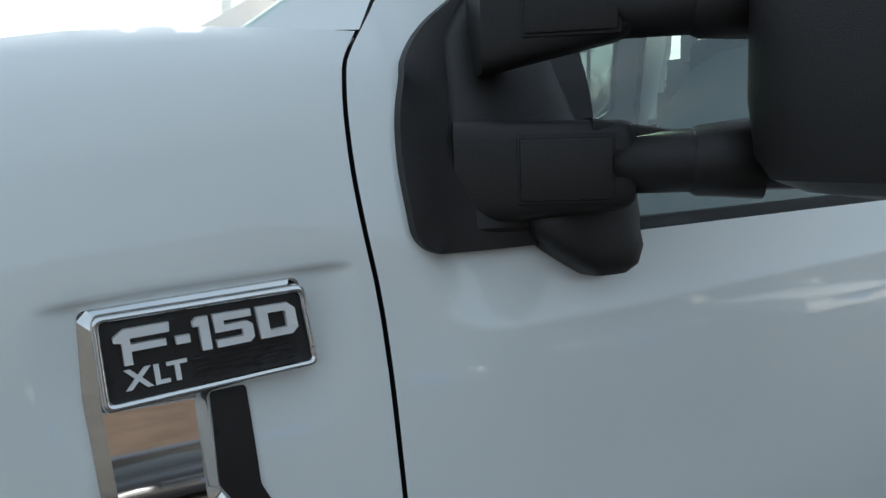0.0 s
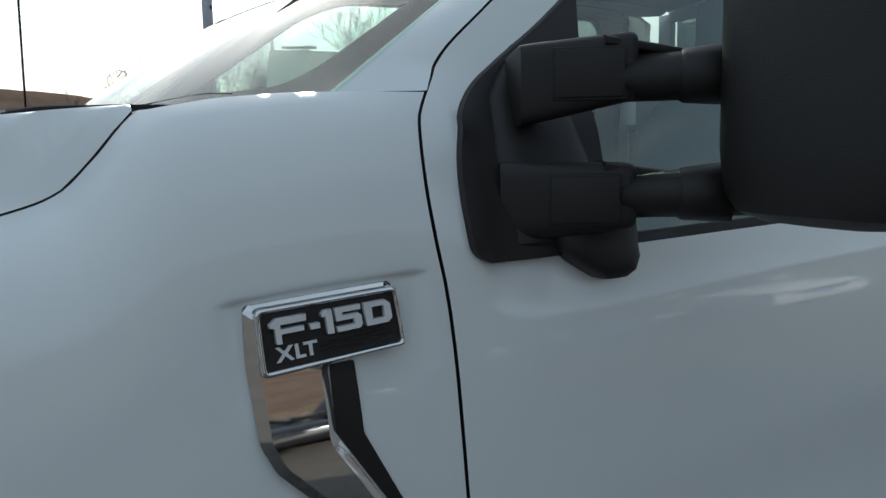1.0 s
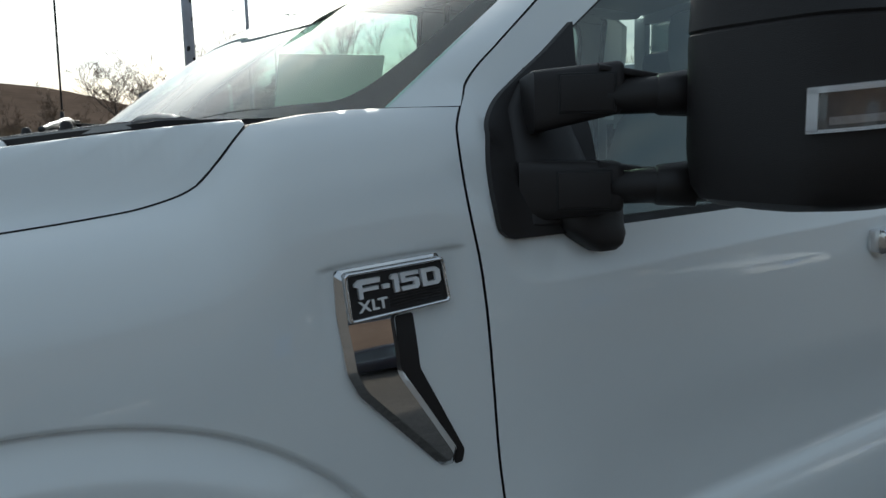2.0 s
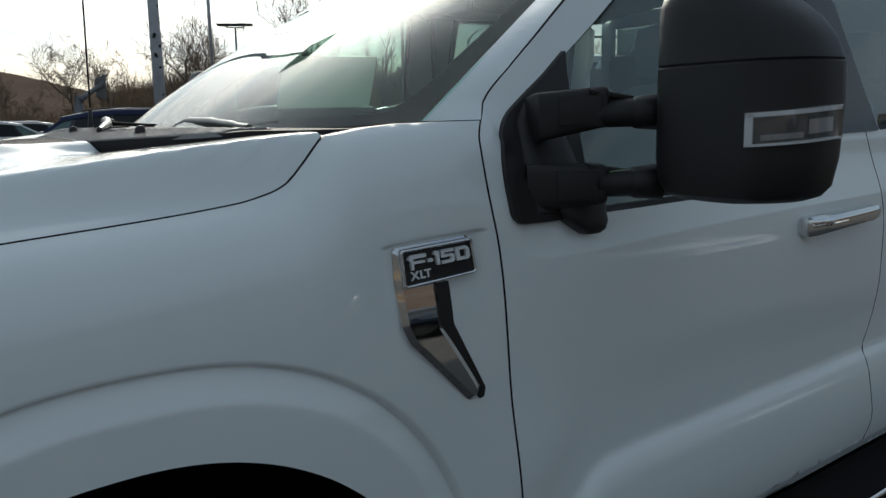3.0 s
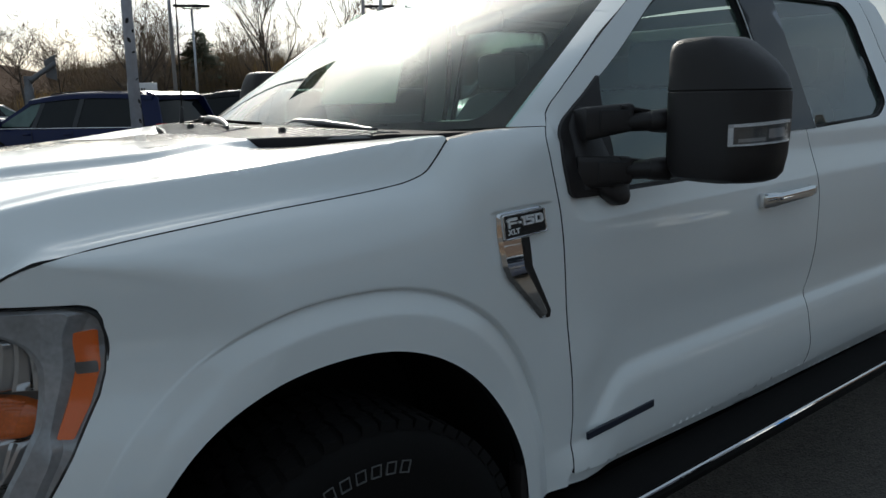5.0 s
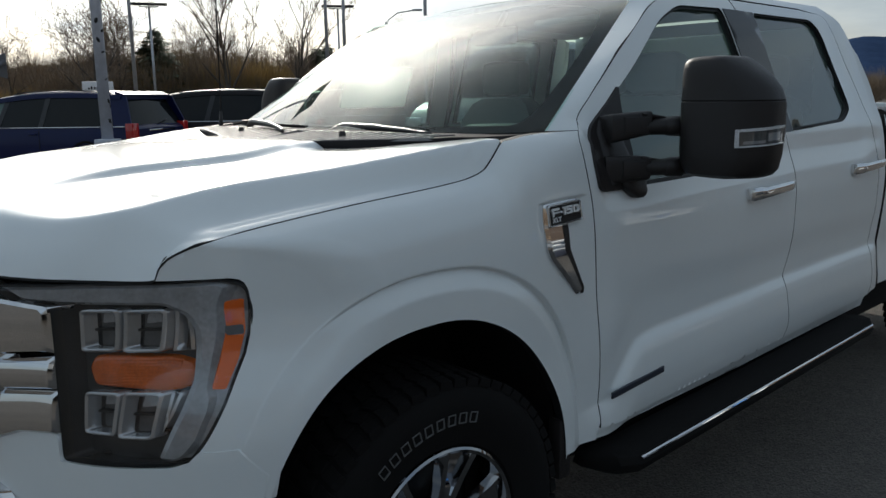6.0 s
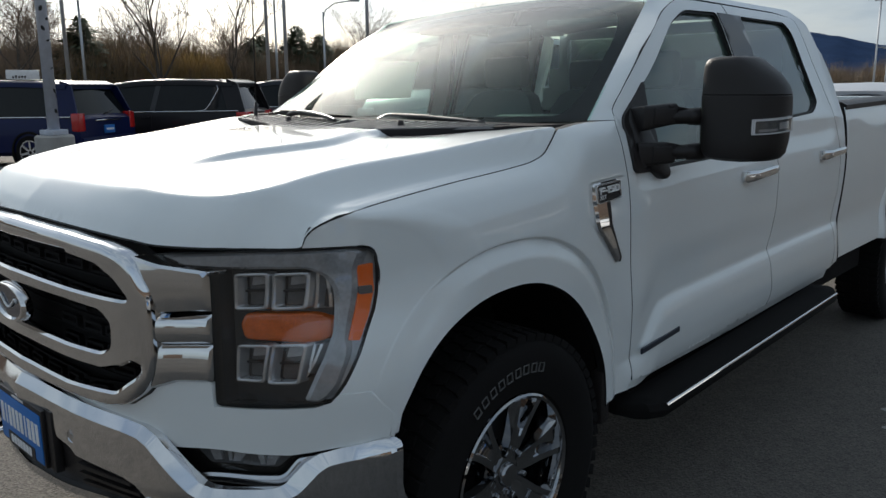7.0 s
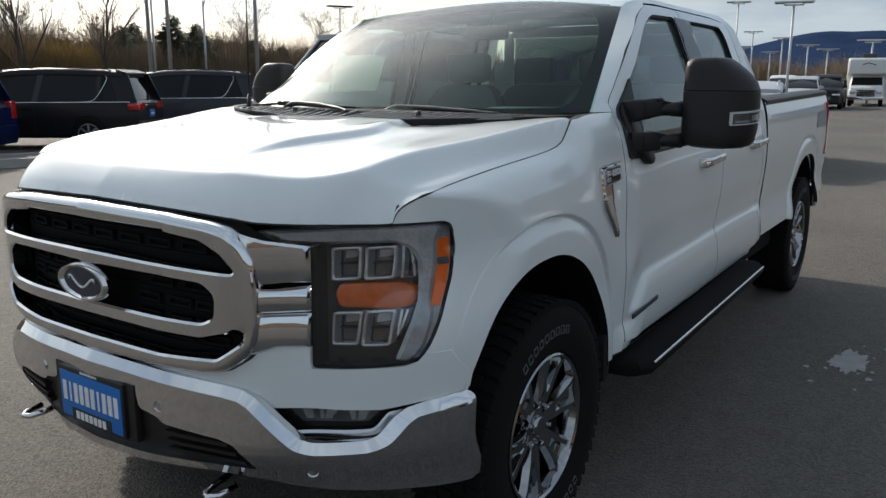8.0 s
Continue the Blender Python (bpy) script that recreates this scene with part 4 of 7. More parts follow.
        part("projector", panel(rounded(half_panel([(y0 + 0.012, zm + 0.010), (y1 - 0.016, zm + 0.014), (y1 - 0.014, z1 - 0.014), (y0 + 0.014, z1 - 0.012)]), 0.004), nose(-0.042), 0.02, (), (0.006, 0, 0), True), FROST, head)
    for ret in ([(0.814, 1.101), (0.829, 1.098), (0.841, 1.018), (0.816, 1.017)], [(0.828, 0.938), (0.842, 0.936), (0.838, 0.894), (0.829, 0.862)]):
        part("module_return", panel(half_panel(ret), nose(-0.026), 0.012, (inset(half_panel(ret), 0.0045),), (0.02, 0, 0), True), PRISM, head)

    # fog lamp pocket
    pocket = half_panel([(0.535, 0.70), (0.86, 0.70), (0.83, 0.60), (0.65, 0.595), (0.60, 0.63)])
    fog = part("fog_lamp", panel(rounded(pocket, 0.01), nose(-0.04), 0.03, flip=True), CAVITY, truck, "slim fog lamp in a black pocket")
    part("lens", panel(rounded(half_panel([(0.575, 0.690), (0.835, 0.692), (0.785, 0.640), (0.625, 0.634), (0.60, 0.660)]), 0.008), nose(-0.006), 0.03, flip=True), LENS, fog, "clear lens")
    part("reflector", panel(rounded(half_panel([(0.595, 0.690), (0.815, 0.690), (0.775, 0.644), (0.630, 0.640)]), 0.008), nose(-0.030), 0.03, flip=True), DIMLENS, fog)
    for y_, w_, k in ((0.63, 0.022, 0.012), (0.668, 0.010, 0.004), (0.69, 0.026, -0.010), (0.735, 0.014, 0.010), (0.762, 0.024, -0.006)):
        part("reflector_facet", panel(half_panel([(y_ + k, 0.650), (y_ + k + w_ * 0.7, 0.652), (y_ + w_, 0.686), (y_, 0.686)]), nose(-0.022), 0.03, (), (0.006, 0, 0), True), FROST, fog)
    part("trim", panel(rounded(half_panel([(0.622, 0.624), (0.795, 0.632), (0.806, 0.640), (0.828, 0.676), (0.856, 0.682), (0.822, 0.610), (0.812, 0.604), (0.645, 0.602)]), 0.005), nose(-0.002), 0.012, (), (0.03, 0, 0), flip=True, crown=[((-1, 0, 0), 0.006, 0.007, lambda p: True, 1)]), SATIN, fog, "satin silver trim")

# oval badge in the middle of the grille: a chrome ring round a dark field
bm = bmesh.new()
rings = []
for k, d in ((1.06, 0.028), (1.06, 0.046), (0.98, 0.055), (0.90, 0.055), (0.80, 0.047)):
    rings.append([(-0.93 - d, 0.111 * k * math.cos(a), 0.965 + 0.050 * k * math.sin(a)) for a in np.linspace(0, 2 * math.pi, 40, endpoint=False)])
badge_oval = part("oval_badge", loft(bm, rings, caps=False), CHROME, truck, "oval emblem with a chrome rim")
bm = bmesh.new()
fv = [bm.verts.new((-0.93 - 0.0475, 0.111 * 0.81 * math.cos(a), 0.965 + 0.05 * 0.81 * math.sin(a))) for a in np.linspace(0, 2 * math.pi, 40, endpoint=False)]
bm.faces.new(fv)
bmesh.ops.recalc_face_normals(bm, faces=bm.faces)
part("field", bm, DARKBLUE, badge_oval, "dark blue field")
bm = bmesh.new()
pts = [(-0.98, 0.062 * math.cos(a), 0.965 + 0.014 * math.sin(3 * a)) for a in np.linspace(0.1, math.pi - 0.1, 22)]
tube(bm, pts, 0.0035, 6)
part("emblem_line", bm, WHITE, badge_oval)

# white fascia between grille, lamps and bumper
fascia = mirrored([(0, 0.758), (0.275, 0.764), (0.43, 0.770), (0.495, 0.786), (0.545, 0.82), (0.57, 0.848), (0.605, 0.853), (0.667, 0.853), (0.669, 0.7945), (0.862, 0.7995), (0.884, 0.8095), (0.893, 0.826), (0.93, 0.825), (0.950, 0.76), (0.946, 0.706), (0.90, 0.700), (0.82, 0.686), (0.58, 0.690), (0.545, 0.712), (0.48, 0.728), (0.293, 0.735), (0, 0.742)])
part("front_fascia", panel(fascia, nose(0.006), 0.018, (), (0.03, 0, 0), flip=True), PAINT, truck)
part("fascia_gap", panel(mirrored([(0, 0.775), (0.5, 0.765), (0.56, 0.74), (0.60, 0.72), (0.92, 0.715), (0.92, 0.55), (0, 0.55)]), nose(-0.045), 0.05, flip=True), CAVITY, truck)

bump_out = mirrored([(0, 0.764), (0.15, 0.760), (0.335, 0.752), (0.477, 0.746), (0.53, 0.740), (0.565, 0.722), (0.645, 0.645), (0.672, 0.620), (0.70, 0.612), (0.80, 0.612), (0.822, 0.622), (0.852, 0.672), (0.872, 0.692), (0.90, 0.700), (0.950, 0.708), (0.957, 0.695), (0.955, 0.50), (0.950, 0.445), (0.709, 0.474), (0.575, 0.490), (0.37, 0.482), (0, 0.480)])
bump_hole = mirrored([(0, 0.694), (0.186, 0.694), (0.200, 0.640), (0.262, 0.628), (0.285, 0.612), (0.46, 0.602), (0.505, 0.59), (0.553, 0.522), (0.36, 0.505), (0, 0.505)])
bumper = part("front_bumper", panel(rounded(bump_out, 0.008, 3), bumper_face(0), 0.010, (rounded(bump_hole, 0.01, 3),), (0.02, 0, 0), flip=True, crown=[(face_normal(bump_x), 0.019, 0.026, lambda p: p[1] > 0.608 and abs(p[0]) < 0.952 and not (abs(p[0]) < 0.55 and p[1] < 0.70), 1)]), CHROME, truck, "polished chrome front bumper")
part("lower_grille", panel(bump_hole, bumper_face(0.0), 0.03, flip=True), BLACK, bumper, "black lower grille insert")
for s in (-1, 1):
    for k in range(3):
        z0 = 0.53 + 0.026 * k
        part("lower_slat", panel([(s * 0.29, z0), (s * (0.53 - 0.02 * k), z0), (s * (0.53 - 0.02 * k), z0 + 0.012), (s * 0.29, z0 + 0.012)], bumper_face(0.020), 0.04, (), (0.02, 0, 0), True), BLACK, bumper)
    for y, z in ((0.278, 0.660), (0.70, 0.535)):
        x = float(bumper_face(0.0245 if y > 0.5 else 0.021)(y, z)[0])
        n = Vector((-1, 0.25 * s if y < 0.5 else 0.62 * s, 0)).normalized()
        bm = bmesh.new()
        prof = [(0.0001, -0.001), (0.009, -0.0005), (0.011, -0.003), (0.0125, -0.003), (0.016, -0.0005), (0.017, -0.006)]
        spin(bm, prof, 24, "z")
        bmesh.ops.transform(bm, matrix=Matrix.Translation((x, s * y, z)) @ n.to_track_quat("Z", "Y").to_matrix().to_4x4(), verts=bm.verts)
        part("parking_sensor", bm, SATIN, bumper)
    # tow hook
    bm = bmesh.new()
    tube(bm, [(-0.80, s * 0.42, 0.465), (-0.90, s * 0.42, 0.450), (-0.945, s * 0.43, 0.446), (-0.955, s * 0.45, 0.446), (-0.935, s * 0.47, 0.447), (-0.88, s * 0.475, 0.452)], 0.010, 8)
    part("tow_hook", bm, CHROME, bumper, "chrome tow hook")

# number plate holder with a blue dealer plate; its words are plain bars
holder = part("plate_holder", made_box((-0.9740, -0.19, 0.532), (-0.950, 0.19, 0.703), 0.006), BLACK, truck, "black plate bracket")
plate = part("plate", made_box((-0.9850, -0.155, 0.538), (-0.9730, 0.155, 0.698), 0.004), BLACK, holder, "plate frame")
part("plate_face", made_box((-0.9875, -0.147, 0.546), (-0.9840, 0.147, 0.684), 0.001), BLUE, holder, "blue plate with white bars")
part("plate_tab", made_box((-0.9890, -0.095, 0.541), (-0.9865, 0.095, 0.577), 0.0008, None, 1), BLACK, holder)
for k in range(10):
    w = 0.009 if k in (1, 6) else 0.019
    y = 0.124 - k * 0.0275
    part("plate_bar", made_box((-0.9890, y - w / 2, 0.595), (-0.9870, y + w / 2, 0.655), 0.0008, None, 1), WHITE, holder)
for k in range(7):
    y = 0.066 - k * 0.0215
    part("plate_bar", made_box((-0.9905, y - 0.008, 0.5475), (-0.9885, y + 0.008, 0.5715), 0.0008, None, 1), WHITE, holder)
for k in range(7):
    y = 0.04 - k * 0.012
    part("plate_bar", made_box((-0.9870, y - 0.004, 0.688), (-0.9845, y + 0.004, 0.6945), 0.0005, None, 1), WHITE, holder)

# ---- wheels ----
def tyre_mesh():
    bm = bmesh.new()
    prof = [(0.232, -0.10), (0.245, -0.118), (0.30, -0.134), (0.345, -0.137), (0.375, -0.128), (0.394, -0.112), (0.400, -0.10), (0.402, 0.0), (0.400, 0.10), (0.394, 0.112), (0.375, 0.128), (0.30, 0.134), (0.245, 0.118), (0.232, 0.10)]
    return spin(bm, prof, 72)


def tread_mesh():
    bm = bmesh.new()
    n = 58
    for k in range(n):
        a = 2 * math.pi * k / n
        for row, (y0, y1) in enumerate(((-0.124, -0.078), (-0.070, -0.030), (-0.022, 0.022), (0.030, 0.070), (0.078, 0.124))):
            aa = a + (row % 2) * math.pi / n
            r0, r1 = (0.385, 0.406) if row in (0, 4) else (0.396, 0.409)
            box(bm, (-0.0155, y0, r0), (0.0155, y1, r1), 0, Matrix.Rotation(aa, 4, "Y") @ Matrix.Rotation(0.18 * (1 if row % 2 else -1), 4, "Z"))
    return bm


tyre_me, tread_me, rim_me, spoke_me, nut_me, cap_me, mark_me = None, None, None, None, None, None, None


def wheel(at, side):
    global tyre_me, tread_me, rim_me, spoke_me, nut_me, cap_me
    w = sub("wheel", truck, at)
    w.rotation_euler = (0, 0.3, 0) if side < 0 else (0, 0.3, math.pi)
    tagged(w, "off-road tyre on a six-spoke chrome rim")
    if tyre_me is None:
        t = part("tyre", tyre_mesh(), RUBBER, w, "black tyre with raised white sidewall marks")
        tr = part("tread", tread_mesh(), RUBBER, w, flat=True)
        bm = bmesh.new()
        spin(bm, [(0.232, -0.105), (0.238, -0.118), (0.232, -0.122), (0.224, -0.116), (0.219, -0.10), (0.210, -0.06), (0.205, 0.02), (0.205, 0.10)], 64)
        rm = part("rim", bm, DARKCHROME, w, "chrome rim barrel")
        # one spoke: a tapered, split bar from hub to rim
        bm = bmesh.new()
        ring = []
        for r, hw, yf, th, g, q in ((0.048, 0.026, -0.082, 0.04, 0.0, 0.2), (0.080, 0.034, -0.090, 0.04, 0.002, 0.2), (0.110, 0.039, -0.096, 0.038, 0.004, 0.2), (0.132, 0.043, -0.099, 0.037, 0.010, 0.26), (0.160, 0.050, -0.103, 0.036, 0.026, 0.36), (0.190, 0.059, -0.108, 0.034, 0.028, 0.42), (0.212, 0.069, -0.110, 0.030, 0.024, 0.44), (0.228, 0.080, -0.107, 0.026, 0.010, 0.44)):
            ring.append([(-hw, yf + 0.022, r), (-hw * 0.80, yf, r), (-hw * (q + 0.10), yf + 0.002, r), (-hw * q, yf + g, r), (hw * q, yf + g, r), (hw * (q + 0.10), yf + 0.002, r), (hw * 0.80, yf, r), (hw, yf + 0.022, r), (hw * 0.8, yf + th, r), (-hw * 0.8, yf + th, r)])
        loft(bm, ring)
        sharpen(bm, 20)
        sp = part("spoke", bm, DARKCHROME, w)
        bm = bmesh.new()
        spin(bm, [(0.0001, -0.098), (0.030, -0.097), (0.034, -0.092), (0.036, -0.082), (0.060, -0.079), (0.085, -0.068), (0.09, -0.04)], 36)
        cp = part("hub_cap", bm, DARKCHROME, w)
        bm = bmesh.new()
        spin(bm, [(0.0001, -0.100), (0.007, -0.099), (0.010, -0.094), (0.011, -0.07)], 6)
        nt = part("lug_nut", bm, DARKCHROME, w)
        nt.location = (0.0675, 0, 0)
        tyre_me, tread_me, rim_me, spoke_me, nut_me, cap_me = (o.data for o in (t, tr, rm, sp, nt, cp))
        first = 1
    else:
        for nm, me in (("tyre", tyre_me), ("tread", tread_me), ("rim", rim_me), ("spoke", spoke_me), ("hub_cap", cap_me), ("lug_nut", nut_me)):
            o = new(nm, me)
            o.parent = w
            if nm == "lug_nut":
                o.location = (0.0675, 0, 0)
        first = 1
    for k in range(first, 6):
        a = k * math.pi / 3
        o = new("spoke", spoke_me)
        o.parent, o.rotation_euler = w, (0, a, 0)
        o = new("lug_nut", nut_me)
        o.parent = w
        o.location = (0.0675 * math.cos(a), 0, 0.0675 * math.sin(a))
    # dark brake parts behind the spokes
    bm = bmesh.new()
    spin(bm, [(0.0001, -0.005), (0.165, -0.005), (0.165, 0.02), (0.204, 0.03), (0.204, 0.09)], 40)
    part("brake_disc", bm, LAMPDARK, w)
    # sidewall marks: two arcs of plain white bars
    if side < 0:
        global mark_me
        for a0 in (-0.93, -0.93 + math.pi):
            for k in range(9):
                a = a0 + k * 0.112
                if mark_me is None:
                    bm = bmesh.new()
                    for dx in ((-0.0115, -0.0095), (0.0095, 0.0115)):
                        box(bm, (dx[0], -0.1385, 0.303), (dx[1], -0.1335, 0.329), 0)
                    for dz in ((0.303, 0.305), (0.327, 0.329)):
                        box(bm, (-0.0095, -0.1385, dz[0]), (0.0095, -0.1335, dz[1]), 0)
                    o = part("sidewall_mark", bm, RUBBERW, w, flat=True)
                    mark_me = o.data
                else:
                    o = new("sidewall_mark", mark_me)
                    o.parent = w
                o.rotation_euler = (0, a, 0)
    return w


for x in (-0.02, AXLE2):
    for s in (-1, 1):
        wheel((x, s * 0.845, 0.420), s).scale = (1.03, 1.0, 1.03)

# wheel housings, underside
for x, out in ((-0.02, ARCH_F), (AXLE2, ARCH_R)):
    for s in (-1, 1):
        bm = bmesh.new()
        arc = [(p[0], p[1]) for p in out]
        loft(bm, [[(px, s * 0.945, pz) for px, pz in arc], [(px, s * 0.55, pz + 0.02) for px, pz in arc]], caps=False, closed=False)
        v = [bm.verts.new((px, s * 0.55, pz + 0.02)) for px, pz in arc]
        bm.faces.new(v)
        part("wheel_liner", bm, CAVITY, truck)
bm = bmesh.new()
box(bm, (-0.6, -0.5, 0.35), (4.7, 0.5, 0.62), 0.03)
box(bm, (0.5, -0.88, 0.42), (3.5, 0.88, 0.56), 0.02)
part("chassis", bm, CAVITY, truck)
for x in (0.0, AXLE2):
    bm = bmesh.new()
    tube(bm, [(x, -0.75, 0.42), (x, 0.75, 0.42)], 0.05, 12)
    part("axle", bm, CAVITY, truck)
for s in (-1, 1):
    # a mud lip behind the front wheel
    part("mud_lip", made_box((0.405, min(s * 0.93, s * 0.975), 0.44), (0.455, max(s * 0.93, s * 0.975), 0.62), 0.01), BLACK, truck)

# running boards
for s in (-1, 1):
    bm = bmesh.new()
    prof = [(-0.93, 0.455), (-1.03, 0.46), (-1.065, 0.452), (-1.078, 0.43), (-1.065, 0.402), (-1.02, 0.392), (-0.90, 0.40)]
    rings = []
    for x, k, dz in ((0.56, 0.25, -0.005), (0.60, 0.8, 0), (0.66, 1, 0), (2.42, 1, 0.035), (2.50, 0.8, 0.035), (2.54, 0.25, 0.03)):
        rings.append([(x, s * (0.90 + (abs(y) - 0.90) * k), 0.43 + (z - 0.43) * min(1, k + 0.3) + dz + 0.012) for y, z in prof])
    board = part("running_board", loft(bm, rings), RUBBER, truck, "black running board with a bright edge strip")
    bm = bmesh.new()
    loft(bm, [[(x, s * 1.0725, 0.4630 + dz), (x, s * 1.0770, 0.4600 + dz), (x, s * 1.0785, 0.456 + dz), (x, s * 1.068, 0.457 + dz)] for x, dz in ((0.66, 0.002), (2.42, 0.036))])
    part("edge_strip", bm, CHROME, board, "bright metal strip")

# bed: inner walls, floor, rail caps, tail lamps, tailgate
bm = bmesh.new()
for s in (-1, 1):
    box(bm, (2.70, min(s * 0.80, s * 0.83), 0.85), (4.70, max(s * 0.80, s * 0.83), 1.38))
box(bm, (2.70, -0.83, 0.80), (4.70, 0.83, 0.86))
box(bm, (2.69, -0.93, 0.85), (2.73, 0.93, 1.39))
part("bed_liner", bm, CAVITY, truck, flat=True)
for s in (-1, 1):
    bm = bmesh.new()
    loft(bm, [[(x, s * 0.80, z), (x, s * 0.80, z + 0.022), (x, s * 0.93, z + 0.026), (x, s * 0.957, z + 0.012), (x, s * 0.957, z - 0.012)] for x, z in ((2.70, 1.393), (3.9, 1.413), (4.71, 1.426))])
    part("rail_cap", bm, BLACK, truck, "black plastic bed rail cap")
    bm = bmesh.new()
    loft(bm, [[(4.705, s * 0.80, z), (4.775, s * 0.80, z), (4.785, s * 0.90, z), (4.76, s * 0.975 if z < 1.3 else s * 0.962, z), (4.67, s * 0.990 if z < 1.3 else s * 0.975, z)] for z in (0.96, 1.1, 1.29, 1.36)])
    part("tail_lamp", bm, REDLENS, truck, "tall red tail lamp")
part("tailgate", made_box((4.71, -0.80, 0.72), (4.76, 0.80, 1.42), 0.012), PAINT, truck)
part("rear_bumper", made_box((4.75, -0.95, 0.52), (4.90, 0.95, 0.70), 0.03), CHROME, truck)
part("bed_decal", panel(rounded([(4.25, 1.18), (4.64, 1.18), (4.67, 1.30), (4.30, 1.30)], 0.01), proud(left, 0.003), 0.04), mat("grey_decal", (0.28, 0.29, 0.31), 0.5), truck, "grey graphic on the bed side")

# ---- fender badge ----
def poly_side(pts, d, material, name, parent, label="", step=0.01, holes=(), depth=0.012, r=0.004, f=left, crown=None, lean=0.0):
    out = rounded(pts, r, 4) if r else list(pts)
    s = -1 if f is left else 1
    def skin(x, z):
        x, y, z = proud(f, d)(x, z)
        k = np.clip(1.160 - z, 0, 0.25)
        return x, y + np.sign(y) * lean * (0.11 * k - 0.58 * k ** 2), z
    return part(name, panel(out, skin, step, holes, (0, -s * depth, 0), flip=f is right, crown=((0, s, 0), *crown) if crown else None), material, parent, label)


BADGEMETAL = mat("bright_badge_metal", (0.86, 0.87, 0.88), 0.3, 0.25, spread=0.03)
for f in (left, right):
    outer = [(0.349, 1.222), (0.487, 1.229), (0.4935, 1.169), (0.420, 1.162), (0.4215, 1.100), (0.497, 0.984), (0.494, 0.964), (0.477, 0.964), (0.366, 1.078), (0.353, 1.105), (0.348, 1.17)]
    face = [(0.3600, 1.2155), (0.4825, 1.2205), (0.4880, 1.1750), (0.3625, 1.1672)]
    badge = poly_side(outer, 0.002, CHROME, "fender_vent", truck, "chrome fender vent with a black model badge", 0.006, (), 0.03, 0.006, f, crown=(0.008, 0.009, None, 1), lean=1.0)
    poly_side([(x, z) for x, z in face], 0.0122, BLACK, "badge_face", badge, "black badge face", 0.01, (), 0.002, 0.003, f)
    rim_in = rounded(face, 0.003, 4)
    c = np.mean(face, 0)
    rim_out = rounded([tuple(c + (np.array(p) - c) * (1.075, 1.20)) for p in face], 0.006, 4)
    poly_side(rim_out, 0.0135, CHROME, "badge_rim", badge, "", 0.002, (rim_in,), 0.006, 0, f, crown=(0.003, 0.0025))
    poly_side([(0.4225, 1.161), (0.446, 1.162), (0.4505, 1.095), (0.509, 0.980), (0.506, 0.964), (0.495, 0.963), (0.499, 0.984), (0.4235, 1.100)], 0.002, BLACK, "vent_slot", badge, "black vent slot", 0.01, (), 0.006, 0.003, f)
    A, B, C, D = (np.array(p) for p in face)

    def in_face(u, v):
        p = (1 - v) * ((1 - u) * D + u * C) + v * ((1 - u) * A + u * B)
        return (float(p[0]), float(p[1]))

    def glyph(pts, holes=(), d=0.0170, name="letter", mtl=BADGEMETAL, depth=0.005):
        if f is right:
            pts, holes = [(1 - u, v) for u, v in pts], [[(1 - u, v) for u, v in h] for h in holes]
        poly_side([in_face(u, v) for u, v in pts], d, mtl, name, badge, "", 0.006, [[in_face(u, v) for u, v in h] for h in holes], depth, 0, f)

    # F - 1 5 0
    glyph([(0.085, 0.44), (0.125, 0.44), (0.125, 0.605), (0.29, 0.605), (0.29, 0.69), (0.125, 0.69), (0.125, 0.77), (0.31, 0.77), (0.315, 0.89), (0.10, 0.89), (0.05, 0.80), (0.05, 0.74), (0.085, 0.72)])
    glyph([(0.335, 0.585), (0.405, 0.585), (0.405, 0.685), (0.335, 0.685)])
    glyph([(0.455, 0.44), (0.505, 0.44), (0.505, 0.885), (0.45, 0.885), (0.425, 0.83), (0.425, 0.77), (0.455, 0.77)])
    glyph([(0.53, 0.44), (0.70, 0.44), (0.725, 0.50), (0.725, 0.68), (0.70, 0.73), (0.58, 0.73), (0.58, 0.79), (0.725, 0.79), (0.725, 0.885), (0.53, 0.885), (0.53, 0.64), (0.665, 0.64), (0.67, 0.625), (0.67, 0.55), (0.665, 0.535), (0.53, 0.535)])
    glyph([(0.755, 0.44), (0.925, 0.44), (0.96, 0.52), (0.96, 0.80), (0.925, 0.885), (0.755, 0.885)], ([(0.81, 0.54), (0.90, 0.54), (0.905, 0.56), (0.905, 0.77), (0.90, 0.785), (0.81, 0.785)],))
    # X L T
    glyph([(0.075, 0.11), (0.105, 0.11), (0.14, 0.205), (0.175, 0.11), (0.205, 0.11), (0.157, 0.245), (0.203, 0.37), (0.173, 0.37), (0.14, 0.285), (0.107, 0.37), (0.077, 0.37), (0.123, 0.245)], (), 0.0135, "letter", WHITE, 0.002)
    glyph([(0.215, 0.11), (0.285, 0.11), (0.285, 0.16), (0.24, 0.16), (0.24, 0.37), (0.215, 0.37)], (), 0.0135, "letter", WHITE, 0.002)
    glyph([(0.313, 0.11), (0.338, 0.11), (0.338, 0.32), (0.375, 0.32), (0.375, 0.37), (0.276, 0.37), (0.276, 0.32), (0.313, 0.32)], (), 0.0135, "letter", WHITE, 0.002)
    for k in range(4):
        v = 0.10 + k * 0.075
        glyph([(0.40, v), (0.94, v), (0.94, v + 0.03), (0.40, v + 0.03)], (), 0.0135, "badge_rib", BLACK, 0.0015)
    # small dark badge low on the door
    sg = -1 if f is left else 1
    bm = bmesh.new()
